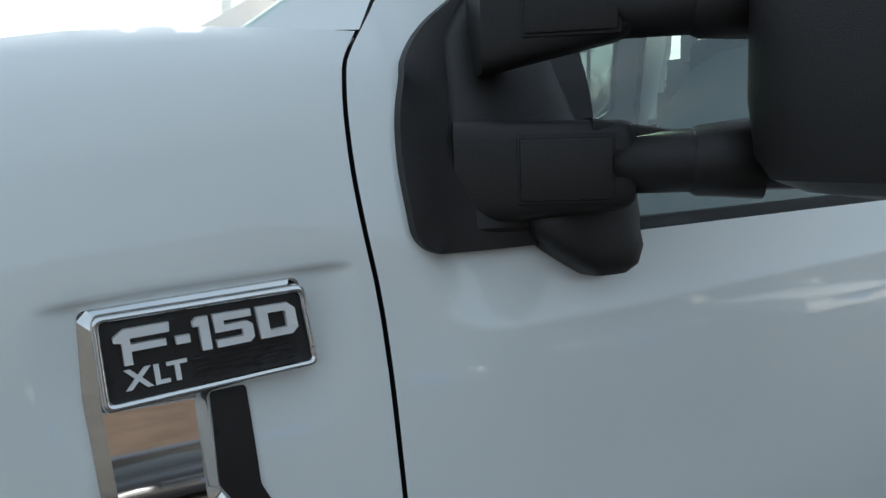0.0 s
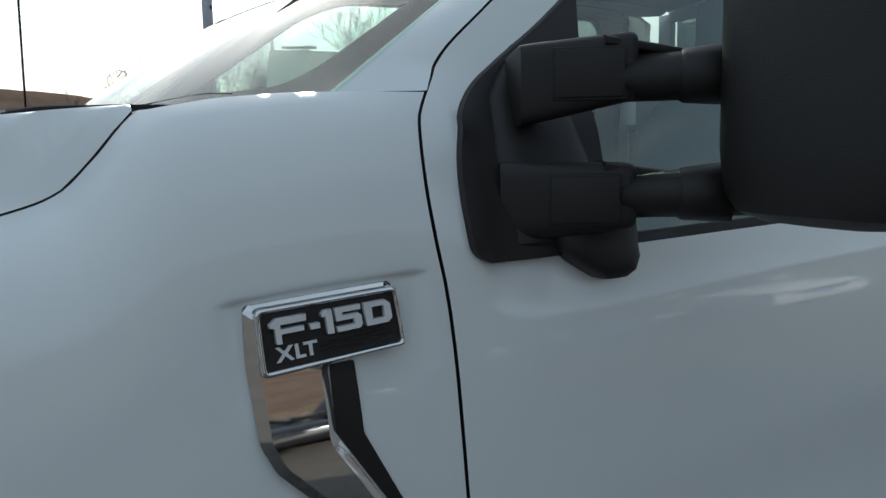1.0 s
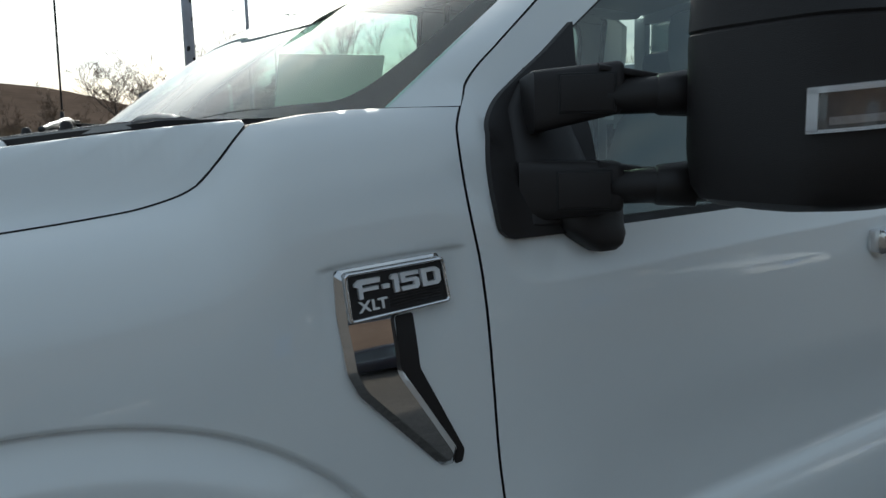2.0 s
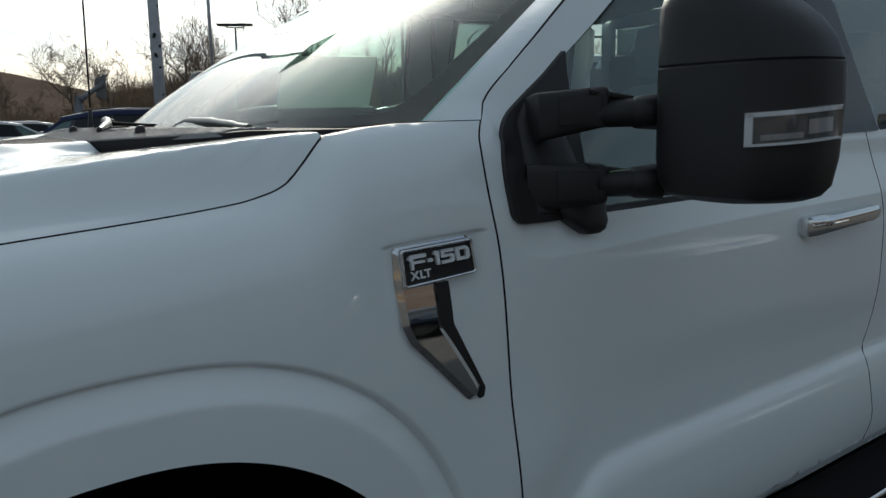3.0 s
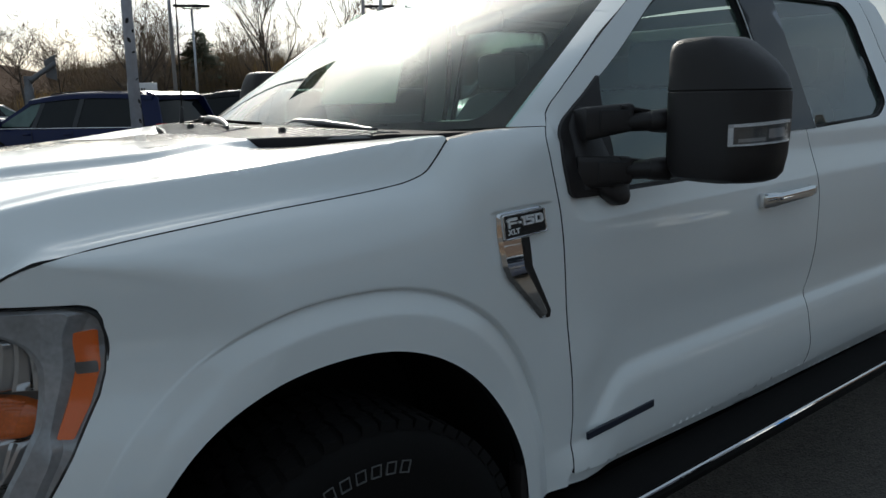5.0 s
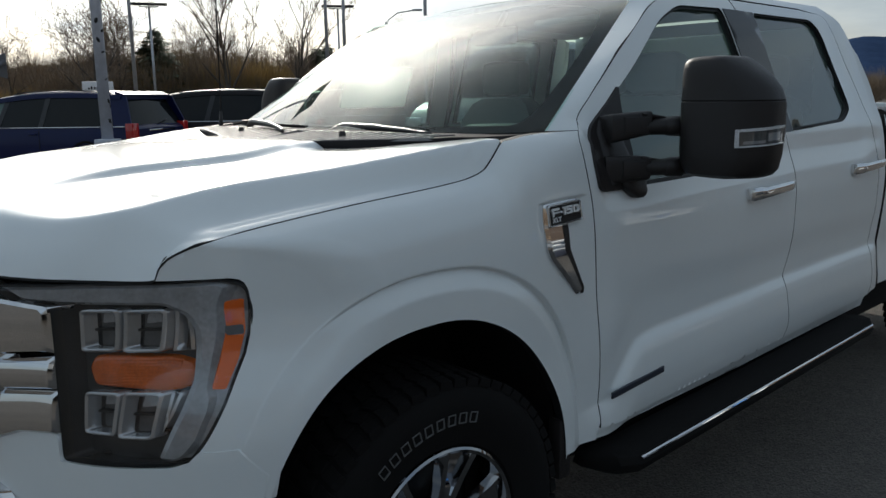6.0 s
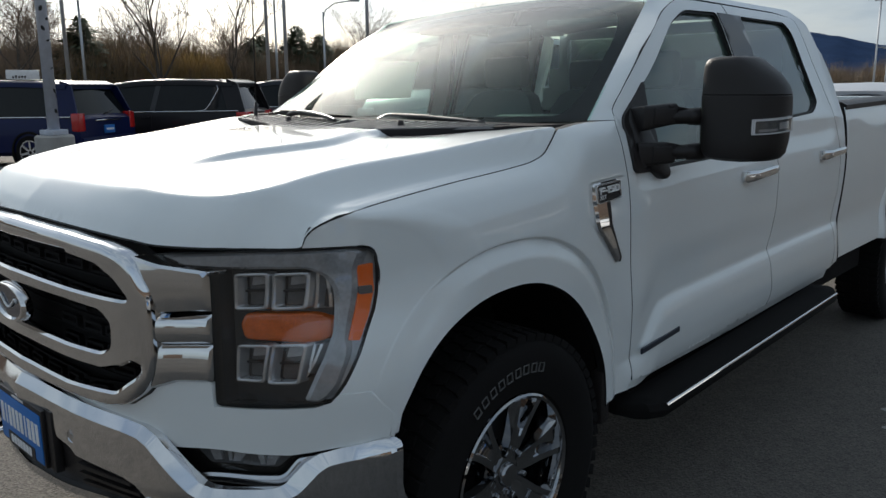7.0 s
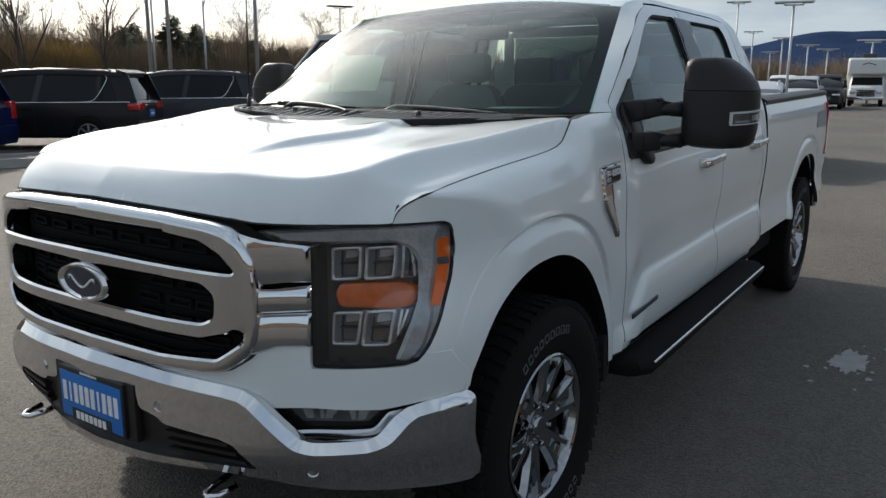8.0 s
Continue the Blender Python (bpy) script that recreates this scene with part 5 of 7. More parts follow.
    box(bm, (-0.135, -0.004, -0.0105), (0.135, 0.004, 0.0105), 0.002, Matrix.Translation((0.752, sg * 0.9925, 0.6475)) @ Matrix.Rotation(-0.064, 4, "Y"), 1)
    part("door_badge", bm, mat("dark_badge", (0.02, 0.025, 0.04), 0.3), truck, "slim dark door badge")

# ---- door handles ----
for f, s in ((left, -1), (right, 1)):
    for x0 in (1.392, 2.29):
        z0 = 1.156 + 0.026 * (x0 - 1.392)
        w = float(half_width(x0 + 0.1, z0))
        bm = bmesh.new()
        rings = []
        for t, out, h, dep in ((0.0, 0.020, 0.040, 0.022), (0.003, 0.026, 0.044, 0.028), (0.046, 0.032, 0.044, 0.034), (0.050, 0.036, 0.040, 0.026), (0.072, 0.040, 0.036, 0.018), (0.255, 0.041, 0.033, 0.018), (0.283, 0.037, 0.031, 0.020), (0.298, 0.026, 0.028, 0.026), (0.300, 0.016, 0.024, 0.018)):
            x, dz = x0 + t, 0.010 * t / 0.24
            y0, y1 = s * (w + out - dep), s * (w + out)
            rings.append([(x, y0, z0 - h / 2 + 0.002 + dz), (x, y1 - s * 0.004, z0 - h / 2 + dz), (x, y1, z0 - h / 2 + 0.005 + dz), (x, y1 + s * 0.0015, z0 + dz), (x, y1, z0 + h / 2 - 0.005 + dz), (x, y1 - s * 0.004, z0 + h / 2 + dz), (x, y0, z0 + h / 2 - 0.002 + dz)])
        cup = [(x0 + 0.075 + 0.085 * math.cos(a), z0 - 0.004 + 0.036 * math.sin(a)) for a in np.linspace(0, 2 * math.pi, 24, endpoint=False)]
        part("handle_cup", panel(cup, lambda x, z, s=s, x0=x0, z0=z0: (x, s * (half_width(x, z) + 0.0025 - 0.0018 * np.clip(1 - ((x - x0 - 0.075) / 0.085) ** 2 - ((z - z0 + 0.004) / 0.036) ** 2, 0, 1)), z), 0.012, (), None, s > 0), PAINT, truck)
        hd = part("door_handle", loft(bm, rings), CHROME, truck, "chrome pull handle")

# ---- tow mirrors ----
CLEARTRIM = mat("clear_bezel", (0.82, 0.83, 0.85), 0.12, 0.0, coat=1.0, spread=0.15, fine=200)


def mirror_unit(s):
    m = sub("wing_mirror", truck)
    tagged(m, "black telescoping tow mirror with a clear turn lamp")
    f = left if s < 0 else right
    fl = s > 0
    tuck = 0.0 if s < 0 else 0.10      # the far mirror is pushed in
    sail = rounded([(0.570, 1.248), (0.566, 1.296), (0.572, 1.338), (0.593, 1.380), (0.622, 1.411), (0.665, 1.442), (0.720, 1.479), (0.778, 1.524), (0.764, 1.455), (0.754, 1.362), (0.748, 1.30), (0.745, 1.237), (0.622, 1.236), (0.582, 1.237)], [0.01, 0.02, 0.02, 0.03, 0.02, 0.02, 0.02, 0.003, 0.02, 0.02, 0.02, 0.005, 0.01, 0.008])
    part("sail_plate", panel(sail, proud(f, 0.010), 0.02, (), (0, -s * 0.014, 0), flip=fl), BLACK, m, "black plastic sail plate")
    # rounded base with two arms
    def oval(c, ux, uy, uz, hu, hv, e=4.0, n=24):
        """A rounded-square ring about c: hu along the flat direction (ux, uy), hv upright."""
        out = []
        for k in range(n):
            a = 2 * math.pi * k / n
            p, q = math.cos(a), math.sin(a)
            p, q = math.copysign(abs(p) ** (2 / e), p), math.copysign(abs(q) ** (2 / e), q)
            out.append((c[0] + ux * hu * p, s * (c[1] + uy * hu * p), c[2] + hv * q))
        return out

    def level(x0, x1, y0, y1, z, e=3.6, n=28):
        out = []
        for k in range(n):
            a = 2 * math.pi * k / n
            p, q = math.cos(a), math.sin(a)
            p, q = math.copysign(abs(p) ** (2 / e), p), math.copysign(abs(q) ** (2 / e), q)
            out.append(((x0 + x1) / 2 + (x1 - x0) / 2 * p, s * ((y0 + y1) / 2 + (y1 - y0) / 2 * q), z))
        return out
    part("mirror_base", loft(bmesh.new(), [level(0.620, 0.73, 0.92, 0.966, 1.240), level(0.612, 0.732, 0.92, 0.974, 1.252), level(0.614, 0.735, 0.905, 0.958, 1.33), level(0.636, 0.735, 0.87, 0.916, 1.40), level(0.664, 0.733, 0.86, 0.897, 1.435), level(0.684, 0.728, 0.855, 0.882, 1.456)]), BLACK, m)
    part("base_foot", loft(bmesh.new(), [level(0.668, 0.772, 0.93, 0.990, 1.272), level(0.664, 0.772, 0.93, 0.994, 1.254), level(0.668, 0.770, 0.935, 0.996, 1.243), level(0.682, 0.768, 0.945, 1.000, 1.230), level(0.704, 0.762, 0.95, 0.998, 1.216), level(0.716, 0.752, 0.96, 0.992, 1.209)], ), BLACK, m)
    for zc, hv in ((1.406, 0.040), (1.292, 0.040)):
        rings = []
        x0, dx = (0.648, 0.085) if zc > 1.35 else (0.622, 0.111)
        for t, ku, kv in ((-0.35, 0.8, 0.95), (0.0, 0.85, 1.0), (0.12, 0.92, 0.99), (0.3, 1.0, 0.95), (0.93, 1.0, 0.84), (0.97, 0.97, 0.81), (1.0, 0.88, 0.74)):
            root = t < 0
            rings.append(oval((x0 + (0.016 if root else dx * t), 0.892 if root else 0.938 + 0.072 * t, zc + (0.016 if zc > 1.35 else 0.004) * t), 0.53, -0.85, 0, 0.026 * ku, hv * kv, 5.0))
        arm = part("mirror_arm", loft(bmesh.new(), rings), BLACK, m)
        bm = bmesh.new()
        tube(bm, [(0.715, s * 1.003, zc + 0.005), (0.82, s * 1.088, zc + 0.006)], 0.0235, 16)
        part("telescope_tube", bm, BLACK, arm)
        bm = bmesh.new()
        tube(bm, [(0.760, s * 1.040, zc + 0.005), (0.766, s * 1.044, zc + 0.005), (0.80, s * 1.074, zc + 0.006)], [0.022, 0.026, 0.030], 16)
        part("collar", bm, BLACK, arm)
        # inset cover on the outer face, with a fine groove round it
        a0 = math.atan2(0.072, dx)
        nx, ny = -math.sin(a0), math.cos(a0)
        for nm, hx, hz, dd in (("cover_groove", 0.036, hv * 0.64, 0.0238), ("arm_cover", 0.0335, hv * 0.57, 0.0262)):
            cx, cy = x0 + dx * 0.62 + nx * dd, 0.938 + 0.072 * 0.62 + ny * dd
            bm = bmesh.new()
            box(bm, (-hx, -0.003, -hz), (hx, 0.003, hz), 0.0022, Matrix.Translation((cx, s * cy, zc + (0.009 if zc > 1.35 else 0.002))) @ Matrix.Rotation(s * a0, 4, "Z"), 2)
            part(nm, bm, SEAL if nm == "cover_groove" else BLACK, arm)
        # thin visor plate over the joint
        rings = [oval((0.705 + 0.075 * t, 0.994 + 0.040 * t, zc + hv * (1.0 if zc > 1.35 else 0.84) - 0.014 * t), 0.49, -0.87, 0, 0.024 - 0.008 * t, 0.0055) for t in (0, 0.5, 0.9, 1.0)]
        part("joint_visor", loft(bmesh.new(), rings), BLACK, arm)

    # head: stacked outlines, leaning a little outwards
    def ring(z, inner, outer, grow_, n=44):
        cx, cy, hx, hy = 0.823, (inner + outer) / 2 - tuck, 0.072 * grow_, (outer - inner) / 2
        pts = []
        for k in range(n):
            a = 2 * math.pi * k / n
            c, q = math.cos(a), math.sin(a)
            e = 2 / 3.8
            u, v = math.copysign(abs(c) ** e, c), math.copysign(abs(q) ** e, q)
            y = cy + hy * v
            # outer end set back, so the face wraps round the corner
            x = cx + hx * u + 0.040 * max(0, (v - 0.35) / 0.65) ** 2 * (1 if u < 0.3 else 0.5)
            pts.append((x, s * y, z))
        return pts
    lower = [ring(z, i, o, g) for z, i, o, g in ((1.272, 1.15, 1.24, 0.45), (1.276, 1.115, 1.285, 0.75), (1.284, 1.092, 1.308, 0.9), (1.30, 1.080, 1.322, 0.97), (1.34, 1.074, 1.330, 1.0), (1.42, 1.074, 1.334, 1.0), (1.476, 1.074, 1.332, 1.0), (1.479, 1.077, 1.329, 0.97))]
    upper = [ring(z, i, o, g) for z, i, o, g in ((1.479, 1.077, 1.329, 0.97), (1.482, 1.074, 1.331, 1.0), (1.51, 1.076, 1.320, 0.98), (1.54, 1.076, 1.296, 0.97), (1.566, 1.078, 1.264, 0.95), (1.582, 1.083, 1.243, 0.90), (1.591, 1.092, 1.230, 0.82), (1.596, 1.105, 1.218, 0.70), (1.598, 1.13, 1.20, 0.45))]
    for nm, rs in (("mirror_housing", lower), ("mirror_cap", upper)):
        bm = loft(bmesh.new(), rs)
        part(nm, bm, BLACK, m, "matt black mirror shell")
    bm = bmesh.new()
    box(bm, (0.886, min(s * (1.10 - tuck), s * (1.27 - tuck)), 1.31), (0.900, max(s * (1.10 - tuck), s * (1.27 - tuck)), 1.55), 0.006)
    part("mirror_glass", bm, CHROME, m, "mirror glass")

    # turn lamp wrapped round the outer corner
    rr = [Vector(p) for p in ring(1.40, 1.074, 1.333, 1.0, 480)]
    path = sorted((p for p in rr if (abs(p.y) > 1.258 - tuck and p.x < 0.80) or (abs(p.y) > 1.30 - tuck and p.x < 0.858)), key=lambda p: p.x + abs(p.y))
    path = [path[int(i * (len(path) - 1) / 17)] for i in range(18)]

    def strip(i0, i1, d0, d1, zlo, zhi):
        bm = bmesh.new()
        rings_ = []
        for i in range(i0, i1 + 1):
            p = path[i]
            tng = (path[min(i + 1, 17)] - path[max(i - 1, 0)]).normalized()
            nrm = Vector((tng.y, -tng.x, 0))
            if nrm.dot(Vector((-0.5, s, 0))) < 0:
                nrm = -nrm
            up = Vector((0, 0, 0.010 * i / 17 - 1.40))
            rings_.append([p + nrm * d0 + up + Vector((0, 0, zlo)), p + nrm * d1 + up + Vector((0, 0, zlo + 0.001)), p + nrm * d1 + up + Vector((0, 0, zhi - 0.001)), p + nrm * d0 + up + Vector((0, 0, zhi))])
        return loft(bm, rings_)

    lamp = part("turn_lamp", strip(0, 17, -0.004, 0.0015, 1.3600, 1.4060), DIMLENS, m, "clear wrap-round turn lamp")
    part("bezel", strip(0, 17, -0.003, 0.007, 1.3990, 1.4075), CLEARTRIM, lamp)
    part("bezel", strip(0, 17, -0.003, 0.007, 1.3585, 1.3640), CLEARTRIM, lamp)
    part("bezel", strip(0, 1, -0.003, 0.007, 1.3600, 1.4060), CLEARTRIM, lamp)
    part("reflector", strip(10, 16, -0.003, 0.003, 1.3700, 1.3920), WHITEMETAL, lamp)
    part("reflector", strip(2, 9, -0.003, 0.003, 1.3660, 1.3760), FROST, lamp)
    part("lens", strip(0, 17, 0.0072, 0.0095, 1.3600, 1.4065), LENS, lamp, "clear lens")


mirror_unit(-1)
mirror_unit(1)

# ---- wipers, antenna ----
ARMS = mat("wiper_arm_paint", (0.03, 0.029, 0.03), 0.35, spread=0.15)
for arm, blade in (([(0.325, -0.03, 1.383), (0.345, -0.055, 1.401), (0.352, -0.10, 1.409), (0.338, -0.28, 1.408), (0.315, -0.45, 1.403), (0.298, -0.575, 1.398)], [(0.352, 0.16, 1.401), (0.366, -0.10, 1.409), (0.378, -0.33, 1.409), (0.386, -0.50, 1.407)]),
                   ([(0.312, 0.50, 1.388), (0.300, 0.46, 1.407), (0.282, 0.395, 1.418), (0.245, 0.22, 1.413), (0.205, 0.09, 1.404), (0.180, 0.03, 1.397)], [(0.335, 0.66, 1.405), (0.310, 0.50, 1.414), (0.318, 0.36, 1.409), (0.335, 0.12, 1.403)])):
    w = sub("wiper", truck)
    bm = bmesh.new()
    tube(bm, eased(arm, 4), [0.013] * 4 + [0.0125] * 5 + [0.011] * 4 + [0.0085] * 4 + [0.006] * 4, 8)
    part("wiper_arm", bm, ARMS, w)
    bm = bmesh.new()
    tube(bm, eased(blade, 4), 0.0052, 6)
    part("wiper_blade", bm, RUBBER, w)
    bm = bmesh.new()
    box(bm, (-0.012, -0.03, -0.009), (0.012, 0.03, 0.010), 0.004, Matrix.Translation(blade[1]))
    part("blade_clip", bm, BLACK, w)
ant = sub("antenna", truck)
bm = bmesh.new()
tube(bm, [(0.312, 0.725, 1.36), (0.312, 0.725, 1.40), (0.316, 0.725, 1.455)], [0.014, 0.009, 0.005], 10)
part("antenna_base", bm, BLACK, ant)
bm = bmesh.new()
tube(bm, [(0.316, 0.725, 1.46), (0.335, 0.725, 2.30)], 0.0028, 6)
part("mast", bm, BLACK, ant)

# ---- cab inside ----
cab = sub("cabin", truck)
bm = bmesh.new()
box(bm, (0.55, -0.80, 0.62), (2.60, 0.80, 0.66))
for s in (-1, 1):
    box(bm, (0.62, min(s * 0.84, s * 0.88), 0.62), (2.60, max(s * 0.84, s * 0.88), 1.22))
part("cabin_floor", bm, INTERIOR, cab, flat=True)
bm = bmesh.new()
loft(bm, [[(0.46, y, 1.345), (0.62, y, 1.375), (0.80, y, 1.36), (0.93, y, 1.27), (0.95, y, 1.05), (0.80, y, 0.85), (0.50, y, 0.85)] for y in (-0.80, -0.25, 0.25, 0.80)])
part("dashboard", bm, INTERIOR, cab, "dark dashboard")
bm = bmesh.new()
box(bm, (0.72, -0.58, 1.36), (0.92, -0.26, 1.405), 0.02)
part("instrument_hood", bm, INTERIOR, cab)
bm = bmesh.new()
ringp = [(1.02 + 0.185 * math.sin(a) * 0.42, -0.42 + 0.185 * math.cos(a), 1.17 + 0.185 * math.sin(a) * 0.9) for a in np.linspace(0, 2 * math.pi, 33)]
tube(bm, ringp, 0.016, 8, False)
for a in (0.2, math.pi - 0.2, -math.pi / 2):
    tube(bm, [(1.0, -0.42, 1.16), (1.02 + 0.18 * math.sin(a) * 0.42, -0.42 + 0.18 * math.cos(a), 1.17 + 0.18 * math.sin(a) * 0.9)], 0.018, 6)
part("steering_wheel", bm, INTERIOR, cab)


def seat(x, y0, y1, heads):
    s_ = sub("seat", cab)
    yc = (y0 + y1) / 2
    bm = bmesh.new()
    box(bm, (x - 0.50, y0, 0.80), (x + 0.02, y1, 0.96), 0.05)
    part("cushion", bm, SEATCLOTH, s_)
    bm = bmesh.new()
    loft(bm, [[(x + dx - 0.06, y0 + i, z), (x + dx - 0.09, y0 + i + 0.10, z), (x + dx - 0.09, y1 - i - 0.10, z), (x + dx - 0.06, y1 - i, z), (x + dx + 0.06, y1 - i - 0.02, z), (x + dx + 0.06, y0 + i + 0.02, z)] for z, dx, i in ((0.92, 0.0, 0.0), (1.15, 0.06, 0.0), (1.38, 0.13, 0.03), (1.46, 0.155, 0.08), (1.49, 0.17, 0.14))])
    part("backrest", bm, SEATCLOTH, s_)
    for y in heads:
        bm = bmesh.new()
        box(bm, (x + 0.10, y - 0.13, 1.50), (x + 0.20, y + 0.13, 1.665), 0.045)
        part("headrest", bm, SEATCLOTH, s_)
        bm = bmesh.new()
        for q in (-0.06, 0.06):
            tube(bm, [(x + 0.16, y + q, 1.46), (x + 0.15, y + q, 1.54)], 0.006, 6)
        part("headrest_post", bm, SATIN, s_)


seat(1.52, -0.68, -0.16, (-0.42,))
seat(1.52, 0.16, 0.68, (0.42,))
seat(2.36, -0.70, 0.70, (-0.45, 0.0, 0.45))
bm = bmesh.new()
roofl = [(1.26, -0.64), (2.55, -0.64), (2.55, 0.64), (1.26, 0.64)]
panel(roofl, lambda x, y: (x, y, roof_z(x, y) - 0.045), 0.1, (), None, True, bm)
part("headliner", bm, HEADLINER, cab)
bm = bmesh.new()
box(bm, (1.14, -0.12, 1.70), (1.17, 0.12, 1.77), 0.02)
tube(bm, [(1.17, 0, 1.76), (1.22, 0, 1.83)], 0.012, 8)
part("rear_view_mirror", bm, BLACK, cab)
bm = bmesh.new()
for y0, y1 in ((-0.62, -0.15), (0.15, 0.62)):
    box(bm, (1.22, y0, 1.765), (1.36, y1, 1.79), 0.01)
part("sun_visor", bm, HEADLINER, cab)

# price sheet taped inside the far front window
sheet_ = rounded([(1.00, 1.452), (1.400, 1.456), (1.400, 1.645), (1.00, 1.640)], 0.004, 2)
PAPER = bpy.data.materials.new("price_sheet_paper")
PAPER.use_nodes = True
pn, pl = PAPER.node_tree.nodes, PAPER.node_tree.links
pn.clear()
pd, pt, pm, po = pn.new("ShaderNodeBsdfDiffuse"), pn.new("ShaderNodeBsdfTranslucent"), pn.new("ShaderNodeMixShader"), pn.new("ShaderNodeOutputMaterial")
pd.inputs[0].default_value, pt.inputs[0].default_value, pm.inputs[0].default_value = (0.66, 0.70, 0.66, 1), (0.60, 0.68, 0.62, 1), 0.22
pl.new(pd.outputs[0], pm.inputs[1])
pl.new(pt.outputs[0], pm.inputs[2])
pl.new(pm.outputs[0], po.inputs[0])
sticker = part("window_sticker", panel(sheet_, proud(right, -0.030), 0.05, (), None, True), PAPER, cab, "pale price sheet taped inside the window")

# ---- ground ----
def ground_material():
    m = bpy.data.materials.new("asphalt")
    m.use_nodes = True
    n, l = m.node_tree.nodes, m.node_tree.links
    b = n["Principled BSDF"]
    co = n.new("ShaderNodeTexCoord")
    big, mid, fine = (n.new("ShaderNodeTexNoise") for _ in range(3))
    for t, sc, d in ((big, 0.35, 5), (mid, 9.0, 5), (fine, 160.0, 3)):
        t.inputs["Scale"].default_value, t.inputs["Detail"].default_value = sc, d
        l.new(co.outputs["Object"], t.inputs["Vector"])
    vor = n.new("ShaderNodeTexVoronoi")
    vor.inputs["Scale"].default_value = 110
    l.new(co.outputs["Object"], vor.inputs["Vector"])
    add = n.new("ShaderNodeMath")
    add.operation = "MULTIPLY_ADD"
    add.inputs[1].default_value = 0.5
    l.new(big.outputs[0], add.inputs[0])
    a2 = n.new("ShaderNodeMath")
    a2.operation = "MULTIPLY_ADD"
    a2.inputs[1].default_value = 0.25
    l.new(mid.outputs[0], a2.inputs[0])
    l.new(add.outputs[0], a2.inputs[2])
    add.inputs[2].default_value = 0.0
    a3 = n.new("ShaderNodeMath")
    a3.operation = "MULTIPLY_ADD"
    a3.inputs[1].default_value = 0.48
    l.new(vor.outputs["Color"], a3.inputs[0])
    l.new(a2.outputs[0], a3.inputs[2])
    r = n.new("ShaderNodeValToRGB")
    r.color_ramp.elements[0].position, r.color_ramp.elements[1].position = 0.25, 0.85
    r.color_ramp.elements[0].color, r.color_ramp.elements[1].color = (0.025, 0.0228, 0.0205, 1), (0.145, 0.129, 0.111, 1)
    l.new(a3.outputs[0], r.inputs[0])
    l.new(r.outputs[0], b.inputs["Base Color"])
    b.inputs["Roughness"].default_value = 0.85
    bp = n.new("ShaderNodeBump")
    bp.inputs["Distance"].default_value = 0.006
    l.new(vor.outputs["Distance"], bp.inputs["Height"])
    l.new(bp.outputs[0], b.inputs["Normal"])
    return m


ASPHALT = ground_material()
bm = bmesh.new()
bmesh.ops.create_grid(bm, x_segments=40, y_segments=40, size=2500)
ground = tagged(part("ground", bm, ASPHALT), "worn grey asphalt car park", "ground", kind="structure")

STAIN = mat("pale_spill", (0.30, 0.29, 0.28), 0.9, spread=0.3, scale=12, fine=120)
bm = bmesh.new()
rng_s = random.Random(4)
spot = []
for a in np.linspace(0, 2 * math.pi, 60, endpoint=False):
    r = 1 + 0.35 * noise.noise((math.cos(a) * 1.5, math.sin(a) * 1.5, 2.0)) + 0.45 * noise.noise((math.cos(a) * 5, math.sin(a) * 5, 7.0))
    spot.append(bm.verts.new((2.52 + 0.20 * r * math.cos(a), -1.55 + 0.085 * r * math.sin(a), 0.003)))
bm.faces.new(spot)
for k in range(14):
    cx, cy, r0 = 2.52 + rng_s.gauss(0, .22), -1.55 + rng_s.gauss(0, .10), rng_s.uniform(.008, .022)
    bm.faces.new([bm.verts.new((cx + r0 * 1.4 * rng_s.uniform(.6, 1.2) * math.cos(a), cy + r0 * rng_s.uniform(.6, 1.2) * math.sin(a), 0.0045 + 0.0002 * k)) for a in np.linspace(0, 2 * math.pi, 9, endpoint=False)])
tagged(part("stain", bm, STAIN, flat=True), "pale dried spill on the asphalt", "stain", kind="stuff")
CONCRETE = mat("concrete", (0.34, 0.33, 0.31), 0.85, spread=0.2, scale=5, fine=90, bump=0.002)
GRAVEL = mat("gravel", (0.16, 0.15, 0.145), 0.9, spread=0.9, scale=14, fine=30, bump=0.01)
GALV = mat("galvanised_steel", (0.42, 0.43, 0.45), 0.45, 0.7, spread=0.12)
WHITEPOLE = mat("white_pole_paint", (0.62, 0.63, 0.65), 0.5)
BARK = mat("bark", (0.10, 0.085, 0.07), 0.9, spread=0.3, scale=4, fine=40)
TWIG = mat("twigs", (0.20, 0.15, 0.11), 0.9, spread=0.3)
NEEDLE = mat("conifer_needles", (0.075, 0.096, 0.053), 0.8, spread=0.4, scale=2, fine=8)
BRUSH = mat("winter_brush", (0.25, 0.186, 0.122), 0.9, spread=0.45, scale=0.4, fine=3)
YELLOWBRUSH = mat("willow_brush", (0.42, 0.29, 0.11), 0.9, spread=0.35, scale=0.5, fine=3)
DRYGRASS = mat("dry_hillside", (0.105, 0.078, 0.062), 0.95, spread=0.35, scale=0.02, fine=0.12, spec=0.0)
# distance haze over the far woods is put into this blue base
FARHILL = mat("hazy_wooded_mountain", (0.024, 0.042, 0.088), 0.95, spread=0.3, scale=0.015, fine=0.1, spec=0.0)


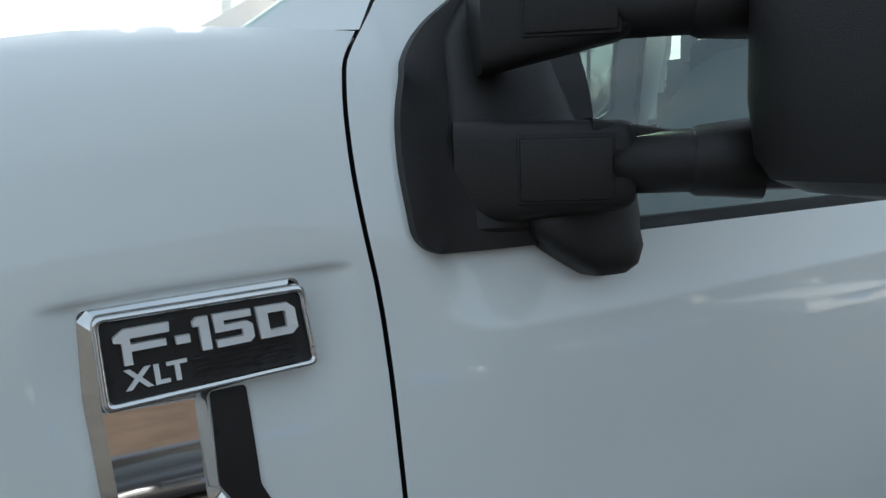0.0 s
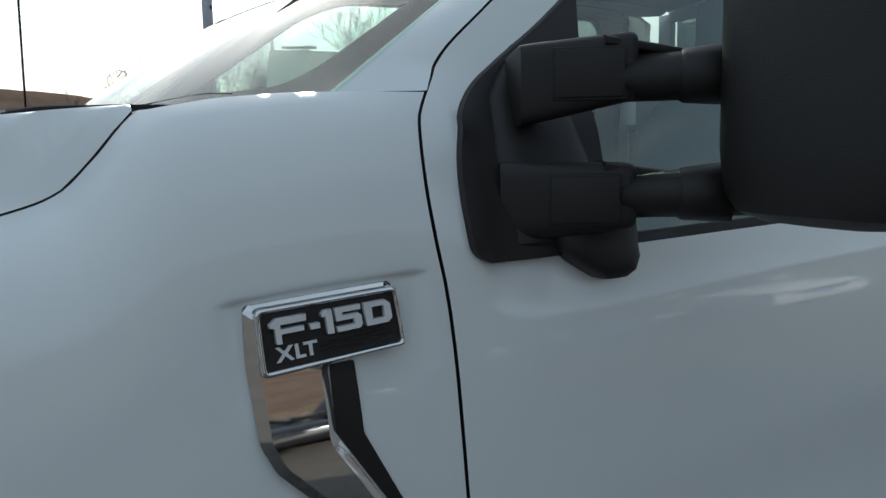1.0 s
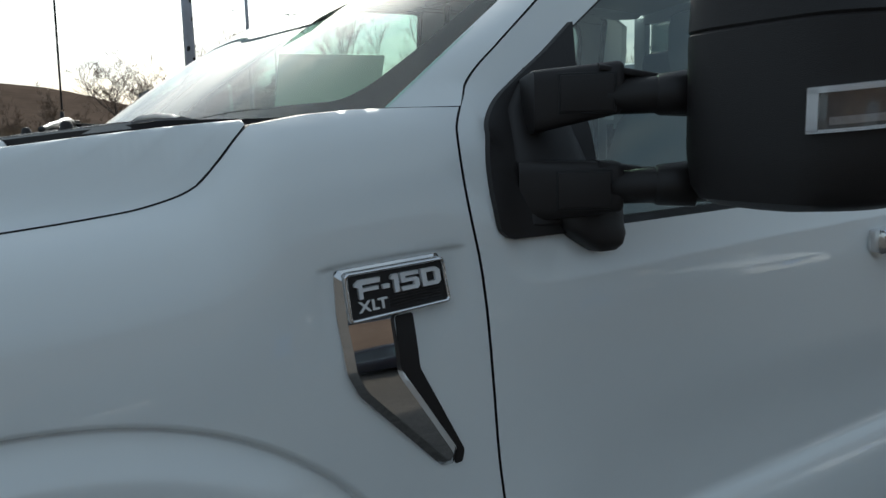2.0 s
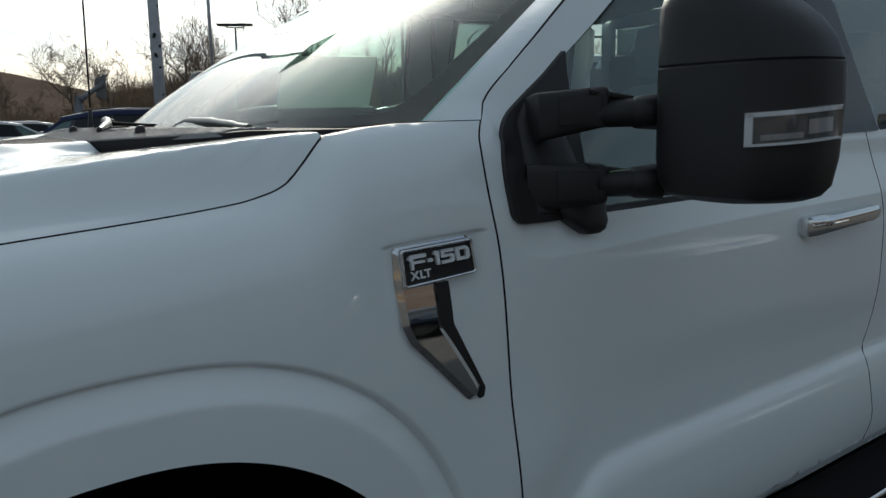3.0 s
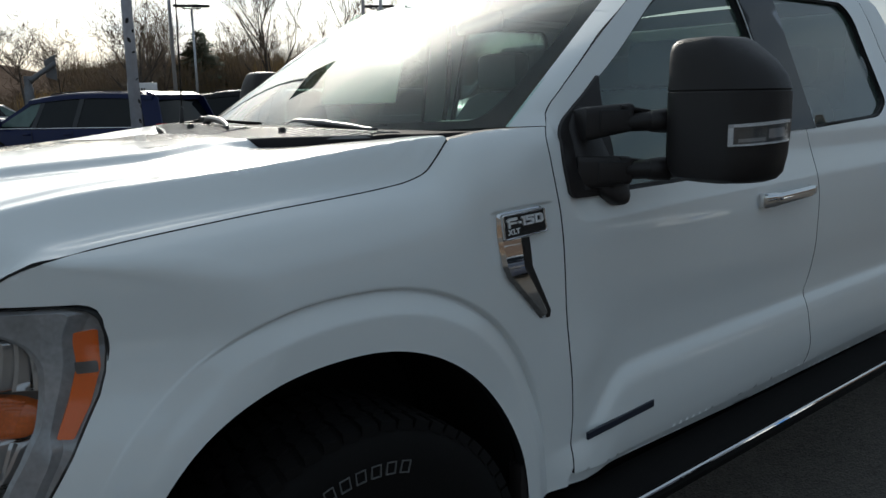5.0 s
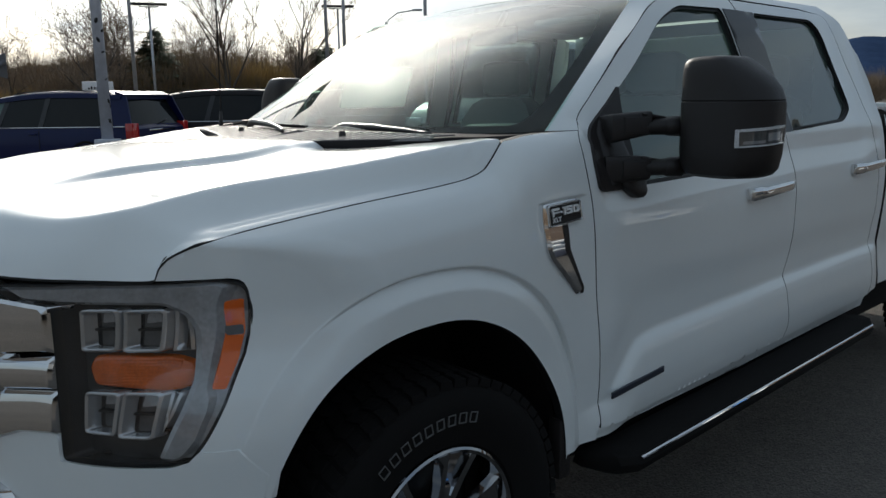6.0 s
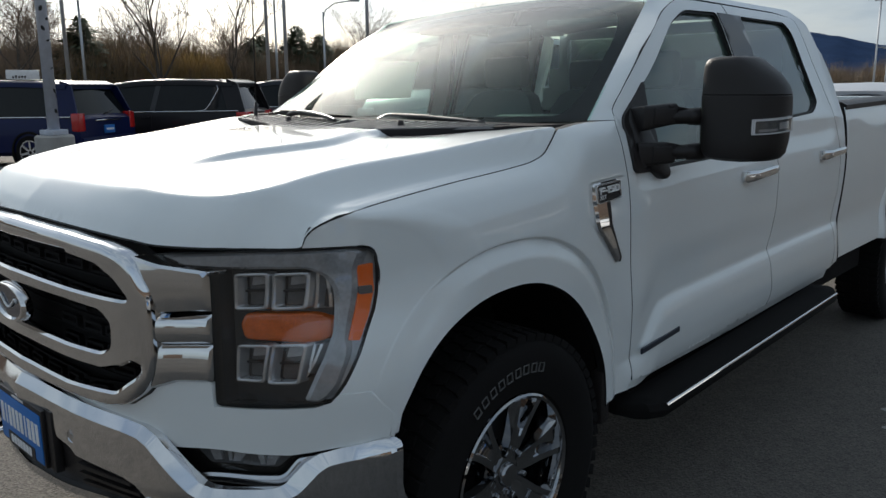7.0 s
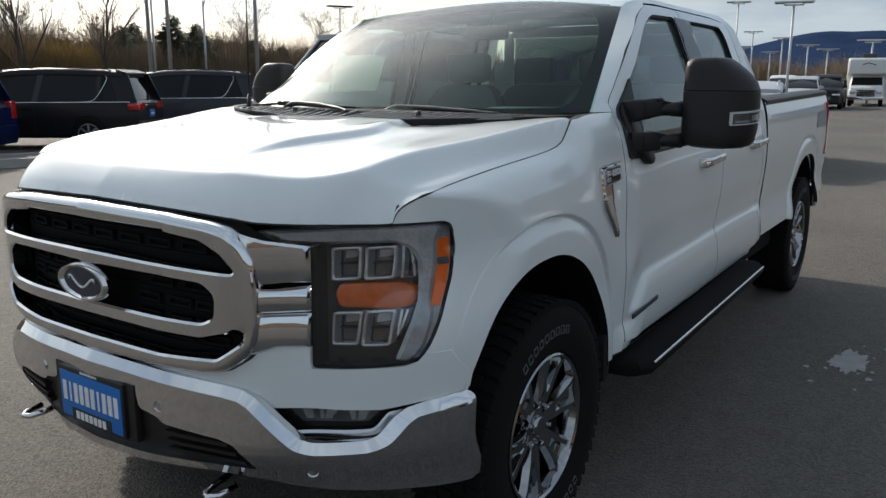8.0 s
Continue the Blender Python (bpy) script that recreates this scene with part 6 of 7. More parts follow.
# gravel island with a kerb, between the lot and the parked vans
island = [(-30.0, 14.2), (2.0, 12.9), (6.0, 11.6), (10.0, 9.6), (11.0, 9.9), (11.4, 10.6), (8.5, 12.0), (4.0, 13.4), (-30.0, 15.4)]
bm = panel(rounded(island, 0.4), lambda x, y: (x, y, 0.115 + 0 * x), 1.2)
tagged(part("gravel_bed", bm, GRAVEL), "grey gravel planting bed", "gravel", kind="stuff")
bm = bmesh.new()
ro = rounded(island, 0.5)
cc = np.mean(island, 0)
for (x0, y0), (x1, y1) in zip(ro, ro[1:] + ro[:1]):
    a, b_ = Vector((x0, y0, 0)), Vector((x1, y1, 0))
    if (b_ - a).length < 1e-4:
        continue
    nrm = (b_ - a).cross(Vector((0, 0, 1))).normalized() * 0.075
    vv = [bm.verts.new(p) for p in (a - nrm, a + nrm, b_ + nrm, b_ - nrm, a - nrm + Vector((0, 0, .15)), a + nrm * .8 + Vector((0, 0, .15)), b_ + nrm * .8 + Vector((0, 0, .15)), b_ - nrm + Vector((0, 0, .15)))]
    for q in ((0, 1, 5, 4), (1, 2, 6, 5), (2, 3, 7, 6), (3, 0, 4, 7), (4, 5, 6, 7)):
        bm.faces.new([vv[i] for i in q])
bmesh.ops.recalc_face_normals(bm, faces=bm.faces)
tagged(part("kerb", bm, CONCRETE, flat=True), "concrete kerb round the gravel bed", "kerb", kind="structure")


# ---- lamp posts ----
def lamp_post(at, height, radius=0.07, head="double", turn=0.0, base=0.0, material=GALV, size=(0.92, 0.36)):
    p = thing("street_lamp", "tall car-park light pole with flat lamp heads" if head == "double" else "tall slender steel light pole", "lamp post", "car park lamps", (at[0], at[1], 0), turn)
    if base:
        bm = bmesh.new()
        spin(bm, [(0.0001, base), (0.30, base), (0.33, base - 0.03), (0.34, 0.0), (0.0001, 0.0)], 28, "z")
        part("footing", bm, CONCRETE, p, "round concrete footing")
        part("base_plate", made_box((-0.17, -0.17, base), (0.17, 0.17, base + 0.10), 0.02), material, p)
    bm = bmesh.new()
    tube(bm, [(0, 0, base), (0, 0, height)], [radius, radius * 0.72], 12)
    part("pole", bm, material, p)
    if head == "double":
        bm = bmesh.new()
        tube(bm, [(-0.45, 0, height - 0.02), (0.45, 0, height - 0.02)], 0.035, 8)
        for s in (-1, 1):
            tube(bm, [(s * 0.45, 0, height - 0.02), (s * 0.45, 0, height + 0.08)], 0.03, 6)
        part("cross_arm", bm, material, p)
        slots = [[(a - 0.13, b - 0.06), (a + 0.13, b - 0.06), (a + 0.13, b + 0.06), (a - 0.13, b + 0.06)] for a, b in ((-0.19, -size[1] * 0.31), (0.19, -size[1] * 0.31), (-0.19, size[1] * 0.31), (0.19, size[1] * 0.31))]
        head_ = part("lamp_head", panel([(-size[0], -size[1]), (size[0], -size[1]), size, (-size[0], size[1])], lambda x, y: (x, y, height + 0.15 + 0 * x), 0.3, slots, (0, 0, -0.07)), LAMPDARK if material is not WHITEPOLE else material, p, "flat lamp head with open slots")
        for s in (-1, 1):
            part("lamp_lens", made_box((s * size[0] * 0.68 - size[0] * 0.26, -size[1] * 0.8, height + 0.06), (s * size[0] * 0.68 + size[0] * 0.26, size[1] * 0.8, height + 0.082), 0.004, None, 1), DIMLENS, head_)
    elif head == "arm":
        bm = bmesh.new()
        tube(bm, [(0, 0, height - 0.4), (0.15, 0, height + 0.1), (0.7, 0, height + 0.5), (1.7, 0, height + 0.65)], 0.04, 8)
        part("curved_arm", bm, material, p)
        part("lamp_head", made_box((1.6, -0.12, height + 0.60), (2.2, 0.12, height + 0.72), 0.03), material, p)
    return p


near_post = lamp_post((4.09, 12.72), 7.60, 0.105, "double", 21, 0.72, mat("scuffed_pole", (0.50, 0.53, 0.60), 0.5, 0.3, spread=0.2), (0.92, 0.52))
rng_p = random.Random(12)
for k in range(22):
    z, a = 1.05 + k * 0.17 + rng_p.uniform(-0.06, 0.06), rng_p.uniform(-2.8, -0.3)
    bm = bmesh.new()
    r = 0.105 * (1 - 0.28 * z / 9.0) + 0.002
    n, tw, hh = 4, rng_p.uniform(-0.06, 0.06), rng_p.uniform(0.012, 0.045)
    loft(bm, [[(r * math.cos(a + 0.16 * i), r * math.sin(a + 0.16 * i), z + tw * i / n + q * hh * (0.5 if i in (0, n) else 1)) for q in (-1, 1)] for i in range(n + 1)], caps=False, closed=False)
    part("tape_scrap", bm, SEAL, near_post)
for at, h, hd, tn, mt in (((10.3, 27.0), 10.5, "none", 0, GALV), ((16.2, 39.4), 6.3, "double", -25, GALV), ((26.3, 36.9), 6.6, "double", -30, GALV), ((16.73, 24.08), 11, "none", 0, GALV), ((29.6, 36.6), 6.0, "arm", -40, GALV),
                      ((18.44, 20.21), 9.5, "none", 0, GALV), ((16.94, 23.2), 9.5, "none", 0, GALV), ((42.8, 37.7), 6.6, "double", -30, GALV), ((65.6, 15.54), 7.6, "double", -70, WHITEPOLE), ((85.35, 18.97), 6.4, "double", -75, WHITEPOLE),
                      ((95.5, 19.36), 4.7, "double", -75, WHITEPOLE), ((81.1, 15.17), 5.5, "double", -75, WHITEPOLE), ((42.0, 6.71), 5.3, "double", -78, WHITEPOLE), ((76.6, 12.04), 4.6, "double", -75, WHITEPOLE),
                      ((81.8, 11.2), 4.4, "double", -75, WHITEPOLE), ((57.45, 4.73), 4.05, "double", -80, WHITEPOLE), ((90.0, 20.9), 5.0, "double", -75, WHITEPOLE)):
    lamp_post(at, h, 0.075, hd, tn, 0.0, mt)


# ---- parked vehicles ----
def vehicle(name, label, category, at, heading, L, W, H, colour, kind_="van", dark=True, taillight="wrap", hood_len=0.9, plate_=True, group=""):
    """A parked vehicle, nose along +x of its own frame; its middle at the given place."""
    v = thing(name, label, category, group, (at[0], at[1], 0), heading)
    paint = mat("paint_" + "_".join("%02d" % int(c * 99) for c in colour), colour, 0.35, spread=0.03, coat=0.12 if dark else 0.25, scale=3, fine=20, spec=0.18 if dark else 0.3)
    hl, hw = L / 2, W / 2
    belt = 0.60 * H if kind_ == "van" else 0.62 * H
    # lower body: sections along the length
    if kind_ == "van":
        top = curve((-hl, belt * 0.93), (-hl + 0.10, belt), (hl - hood_len - 0.2, belt * 0.98), (hl - 0.35, belt * 0.86), (hl - 0.08, belt * 0.72), (hl, belt * 0.55))
    else:
        top = curve((-hl, belt), (hl - hood_len - 0.2, belt), (hl - 0.25, belt * 0.92), (hl - 0.05, belt * 0.82), (hl, belt * 0.6))
    rings = []
    for x in np.concatenate((np.linspace(-hl, -hl + 0.2, 5), np.linspace(-hl + 0.4, hl - 0.5, 12), np.linspace(hl - 0.35, hl, 6))):
        e = 1 - 0.12 * smooth(hl - 0.6, hl, x) - 0.07 * smooth(-hl + 0.35, -hl, x)
        w, t = hw * float(e), float(top(x))
        rings.append([(x, -w * 0.90, 0.26), (x, -w * 0.985, 0.34), (x, -w, t * 0.62), (x, -w * 0.985, t * 0.86), (x, -w * 0.94, t * 0.98), (x, -w * 0.86, t + 0.01), (x, 0, t + 0.035),
                      (x, w * 0.86, t + 0.01), (x, w * 0.94, t * 0.98), (x, w * 0.985, t * 0.86), (x, w, t * 0.62), (x, w * 0.985, 0.34), (x, w * 0.90, 0.26)])
    body = part("body", loft(bmesh.new(), rings), paint, v)
    # cabin: glass walls with roof and pillars
    xr0, xr1 = -hl + 0.12, -hl + (0.42 if kind_ != "pickup" else 0.30)
    xf0, xf1 = hl - hood_len, hl - hood_len - 0.95
    if kind_ == "pickup":
        xr0, xr1 = -0.35, -0.30
    g_lo, g_hi = belt - 0.02, H - 0.06
    wl, wh = hw * 0.93, hw * 0.76

    def sag(x):
        """How far the roof line falls towards its ends."""
        u = min(1.0, max(-1.0, 2 * (x - xr1) / (xf1 - xr1) - 1))
        return 0.030 * u * u + 0.075 * max(0.0, u) ** 2 + 0.02 * max(0.0, -u) ** 4

    side_f = (0.0, 0.2, 0.4, 0.6, 0.8, 1.0)
    low = [(xr0 + (xf0 - xr0) * q, g_lo * (1 - 0.03 * q)) for q in side_f]
    high = [(xr1 + (xf1 - xr1) * q, g_hi - sag(xr1 + (xf1 - xr1) * q)) for q in side_f]
    rings = [[(x, -w, z) for x, z in pts] + [(pts[-1][0] + bulge, 0, pts[-1][1])] + [(x, w, z) for x, z in reversed(pts)] + [(pts[0][0] - 0.06, 0, pts[0][1])]
             for pts, w, bulge in ((low, wl, 0.18), (high, wh, 0.12))]
    DG = mat("dark_window", (0.010, 0.012, 0.013), 0.05, coat=0.0, spec=0.2)
    cabn = part("glasshouse", loft(bmesh.new(), rings), DG, v, "dark tinted windows")
    # roof shell
    rings = []
    for x in np.linspace(xr1 - 0.10, xf1 + 0.10, 9):
        k = 1 - 0.25 * (abs(2 * (x - xr1) / (xf1 - xr1) - 1) ** 6)
        rings.append([(x, q * wh, g_hi - sag(x) + h * (k if h > 0.03 else 1)) for q, h in ((-1.06, -0.06), (-1.055, 0.0), (-1.03, 0.035), (-0.96, 0.06), (-0.8, 0.075), (0, 0.09), (0.8, 0.075), (0.96, 0.06), (1.03, 0.035), (1.055, 0.0), (1.06, -0.06))])
    part("roof", loft(bmesh.new(), rings), paint, v)
    # pillars
    for s in (-1, 1):
        xs = ((xf0, xf1, 0.07), (xf0 - 1.05, xf1 - 0.30, 0.06), (xf0 - 2.1, xf1 - 1.30, 0.06), (xr0 + 0.10, xr1 + 0.0, 0.20)) if kind_ != "pickup" else ((xf0, xf1, 0.08), (xf0 - 1.0, xf1 - 0.35, 0.08), (xr0 + 0.1, xr1 + 0.05, 0.14))
        for i, (a, b_, wdt) in enumerate(xs):
            bm = bmesh.new()
            loft(bm, [[(a - wdt, s * (wl + 0.006), g_lo), (a + wdt, s * (wl + 0.006), g_lo), (a + wdt, s * (wl - 0.03), g_lo), (a - wdt, s * (wl - 0.03), g_lo)],
                      [(x_, s * (wh + o_), g_hi - sag(b_)) for x_, o_ in ((b_ - wdt, 0.008), (b_ + wdt, 0.008), (b_ + wdt, -0.03), (b_ - wdt, -0.03))]])
            part("pillar", bm, paint if i in (0, len(xs) - 1) else GLOSSBLACK, v)
        bm = bmesh.new()
        tube(bm, [(xr0 + 0.05, s * (wl + 0.012), g_lo + 0.01), (xf0 - 0.1, s * (wl + 0.012), g_lo * 0.975 + 0.01)], 0.014, 6)
        part("belt_trim", bm, CHROME, v, "bright belt trim")
        if kind_ == "van" and taillight != "tall":
            bm = bmesh.new()
            loop_ = eased([(xr0 + 1.05, 0.0), (xr0 + 0.88, 0.02), (xr0 + 0.76, 0.14), (xr0 + 0.64, 0.45), (xr0 + 0.56, 0.70), (xr0 + 0.55, 0.84), (xr0 + 0.64, 0.92), (xr0 + 0.90, 0.94), (xf1 - 0.3, 0.94), (xf1 + 0.05, 0.85)], 5)
            tube(bm, [(x, s * (wl + (wh - wl) * q + 0.012), g_lo + (g_hi - sag(x) - g_lo) * q + 0.01) for x, q in loop_], 0.010, 6)
            part("window_trim", bm, CHROME, v, "bright window surround")
        if kind_ == "van":
            bm = bmesh.new()
            tube(bm, [(x, s * wh * 0.93, g_hi - sag(x) + h) for x, h in ((xr1 + 0.15, 0.04), (xr1 + 0.25, 0.085), ((xr1 + xf1) / 2, 0.085), (xf1 - 0.7, 0.085), (xf1 - 0.5, 0.085), (xf1 - 0.35, 0.04))], 0.013, 6)
            part("roof_rail", bm, BLACK if dark else SATIN, v)
        # front door glass: light seen through it is painted on an opaque panel
        bm = bmesh.new()
        quad = [(xf0 - 0.10, 0.06), (xf0 - 0.93, 0.06), (xf1 - 0.28, 0.88), (xf1 + 0.02, 0.86)]
        loft(bm, [[(x, s * (wl + (wh - wl) * q + o_), g_lo + (g_hi - sag(x) - g_lo) * q) for x, q in quad] for o_ in (-0.002, 0.005)])
        part("front_side_window", bm, mat("lit_green_window", (0.10, 0.15, 0.135), 0.06, spread=0.5, scale=2.5, spec=0.35), v, "front side window with see-through light painted pale green", flat=True)
        for k in (1, 2):
            x = xf0 - 1.05 * k
            part("door_seam", made_box((x - 0.004, s * hw * 1.0 - 0.004, 0.40), (x + 0.004, s * hw * 1.0 + 0.002, belt - 0.08)), SEAL, v)
            part("door_handle", made_box((x + 0.06, s * hw - 0.01 if s > 0 else s * hw - 0.012, belt * 0.84), (x + 0.24, s * hw + 0.012 if s > 0 else s * hw + 0.01, belt * 0.84 + 0.03), 0.006), paint if dark else CHROME, v)
        # wing mirror
        part("wing_mirror", made_box((xf0 - 0.22, min(s * wl, s * (wl + 0.22)), g_lo + 0.02), (xf0 - 0.10, max(s * wl, s * (wl + 0.22)), g_lo + 0.19), 0.03), paint, v)
        # lamps
        if taillight == "tall":
            part("tail_lamp", made_box((-hl - 0.012, s * hw * 0.84 - 0.09, belt * 0.72), (-hl + 0.16, s * hw * 0.84 + 0.115 if s > 0 else s * hw * 0.84 + 0.09, belt * 1.06) if s > 0 else (-hl + 0.16, s * hw * 0.84 + 0.09, belt * 1.06), 0.03), REDLENS, v, "red tail lamp")
        else:
            part("tail_lamp", made_box((-hl - 0.015, min(s * hw * 0.45, s * hw * 0.975), belt * 0.83), (-hl + 0.22, max(s * hw * 0.45, s * hw * 0.975), belt * 0.97), 0.03), REDLENS, v, "wide red tail lamp")
        part("headlamp", made_box((hl - 0.32, min(s * hw * 0.48, s * hw * 0.90), belt * 0.60), (hl - 0.01, max(s * hw * 0.48, s * hw * 0.90), belt * 0.73), 0.04), WHITEMETAL, v, "clear headlamp")
        # wheels
        for x in (-hl + L * 0.205, hl - L * 0.185):
            wv = sub("wheel", v, (x, s * (hw - 0.11), 0.345))
            bm = bmesh.new()
            spin(bm, [(0.0001, -0.10), (0.22, -0.10), (0.235, -0.115), (0.31, -0.115), (0.345, -0.09), (0.345, 0.09), (0.31, 0.115), (0.235, 0.115), (0.22, 0.10), (0.0001, 0.10)], 32)
            part("tyre", bm, RUBBER, wv)
            bm = bmesh.new()
            for k in range(7):
                a = 2 * math.pi * k / 7
                box(bm, (-0.022, s * 0.10 - 0.018, 0.03), (0.022, s * 0.10 + 0.018, 0.225), 0, Matrix.Rotation(a, 4, "Y"))
            spin(bm, [(0.205, s * 0.105 - 0.01), (0.225, s * 0.105 - 0.012), (0.232, s * 0.118), (0.21, s * 0.118), (0.205, s * 0.105 - 0.01)], 32)
            part("rim", bm, SATIN, wv, "bright alloy rim", flat=True)
            bm = bmesh.new()
            spin(bm, [(0.36, s * 0.135), (0.40, s * 0.128), (0.41, s * 0.02), (0.36, s * 0.02), (0.36, s * 0.135)], 32)
            part("arch_liner", bm, CAVITY, wv)
    if plate_:
        part("number_plate", made_box((-hl - 0.03, -0.16, belt * 0.66), (-hl + 0.01, 0.16, belt * 0.66 + 0.16), 0.008), BLUE, v, "blue dealer plate")
        part("plate_bar", made_box((-hl - 0.034, -0.12, belt * 0.66 + 0.06), (-hl - 0.029, 0.12, belt * 0.66 + 0.10)), WHITE, v)
        part("number_plate", made_box((hl - 0.02, -0.16, 0.42), (hl + 0.03, 0.16, 0.57), 0.008), BLUE, v, "blue dealer plate")
    part("bumper", made_box((-hl - 0.05, -hw * 0.90, 0.36), (-hl + 0.2, hw * 0.90, 0.62), 0.05), paint, v)
    part("bumper", made_box((hl - 0.30, -hw * 0.86, 0.26), (hl + 0.03, hw * 0.86, 0.50), 0.06), paint if dark else BLACK, v)
    part("grille", made_box((hl - 0.12, -hw * 0.45, 0.52), (hl + 0.012, hw * 0.45, belt * 0.66), 0.03), BLACK, v, "black front grille")
    for k in range(4):
        part("grille_bar", made_box((hl - 0.02, -hw * 0.44, 0.54 + 0.04 * k), (hl + 0.02, hw * 0.44, 0.555 + 0.04 * k), 0.004, None, 1), CHROME, v)
    # rear wiper and hatch line
    if kind_ == "van":
        bm = bmesh.new()
        tube(bm, [(xr0 - 0.075, 0.05, g_lo + 0.05), (xr0 + 0.0, -0.35, g_lo + 0.12)], 0.012, 6)
        part("rear_wiper", bm, BLACK, v)
        bm = bmesh.new()
        loft(bm, [[(xr1 - 0.16, y_, g_hi - 0.035), (xr1 - 0.15, y_, g_hi - 0.012), (xr1 + 0.06, y_, g_hi + 0.055), (xr1 + 0.06, y_, g_hi - 0.04)] for y_ in (-wh * 0.98, -wh * 0.9, 0, wh * 0.9, wh * 0.98)])
        part("rear_spoiler", bm, paint, v)
        part("hatch_trim", made_box((-hl - 0.02, -0.42, belt * 0.90), (-hl + 0.02, 0.42, belt * 0.93), 0.006), CHROME, v, "bright hatch trim")
    if kind_ == "pickup":
        part("bed_cover", made_box((-hl + 0.05, -hw * 0.86, belt - 0.02), (xr0 - 0.1, hw * 0.86, belt + 0.05), 0.02), BLACK, v)
    return v


def rear_left(at, heading, L, W):
    """The middle of a vehicle whose rear left corner stands at the given place."""
    a = radians(heading)
    fx, fy = math.cos(a), math.sin(a)
    return at[0] + fx * L / 2 + fy * W / 2, at[1] + fy * L / 2 - fx * W / 2


vehicle("minivan", "dark blue minivan with tall red tail lamps", "minivan", rear_left((4.65, 13.05), 122, 5.15, 1.98), 122, 5.15, 1.98, 1.70, (0.003, 0.008, 0.055), taillight="tall", group="parked vans")
vehicle("minivan", "black minivan with a bright window trim line", "minivan", rear_left((8.4, 13.15), 128, 5.18, 2.0), 128, 5.18, 2.0, 1.73, (0.012, 0.011, 0.013), group="parked vans")
vehicle("crossover", "dark grey crossover with roof rails", "car", rear_left((12.8, 14.1), 136, 4.95, 1.95), 136, 4.95, 1.95, 1.75, (0.035, 0.038, 0.048), group="parked vans")
vehicle("cargo_van", "tall pale grey van parked beyond the white truck", "van", (11.75, 9.07), 184, 5.9, 2.05, 2.55, (0.50, 0.51, 0.53), "van", False, hood_len=0.9, plate_=False)
# across the aisle, mirrored in the chrome
vehicle("sedan", "black car facing the white truck", "car", (1.2, -7.2), 88, 4.7, 1.85, 1.47, (0.010, 0.010, 0.012), hood_len=1.25, group="cars across the aisle")
vehicle("crossover", "dark blue crossover across the aisle", "car", (4.4, -7.4), 88, 4.7, 1.9, 1.66, (0.02, 0.025, 0.04), hood_len=1.05, group="cars across the aisle")
vehicle("crossover", "white crossover across the aisle", "car", (7.6, -7.7), 88, 4.6, 1.9, 1.66, (0.7, 0.71, 0.72), hood_len=1.05, group="cars across the aisle")
vehicle("sedan", "grey car across the aisle", "car", (-2.0, -7.1), 88, 4.7, 1.85, 1.5, (0.2, 0.21, 0.22), hood_len=1.2, group="cars across the aisle")
# far row on the other side
vehicle("pickup_truck", "silver pickup truck in the far row", "pickup truck", (47.5, 6.9), 185, 5.6, 2.0, 1.8, (0.5, 0.51, 0.52), "pickup", False, hood_len=1.25, plate_=False, group="far row")
vehicle("pickup_truck", "black pickup truck in the far row", "pickup truck", (49.5, 6.0), 185, 5.6, 2.0, 1.9, (0.012, 0.012, 0.014), "pickup", True, hood_len=1.25, plate_=False, group="far row")
vehicle("pickup_truck", "white pickup truck in the far row", "pickup truck", (55.0, 9.5), 185, 5.6, 2.0, 1.9, (0.72, 0.72, 0.72), "pickup", False, hood_len=1.25, plate_=False, group="far row")
vehicle("sedan", "silver car behind the white truck", "car", (13.5, 1.9), 190, 4.7, 1.85, 1.5, (0.45, 0.46, 0.48), dark=False, hood_len=1.2, plate_=False, group="far row")
vehicle("crossover", "white car beyond the hood", "car", (4.6, 37.0), 20, 4.7, 1.85, 1.6, (0.7, 0.7, 0.7), dark=False, hood_len=1.1, plate_=False, group="far left cars")
vehicle("crossover", "silver car beyond the hood", "car", (6.6, 41.5), 20, 4.7, 1.85, 1.6, (0.6, 0.58, 0.55), dark=False, hood_len=1.1, plate_=False, group="far left cars")


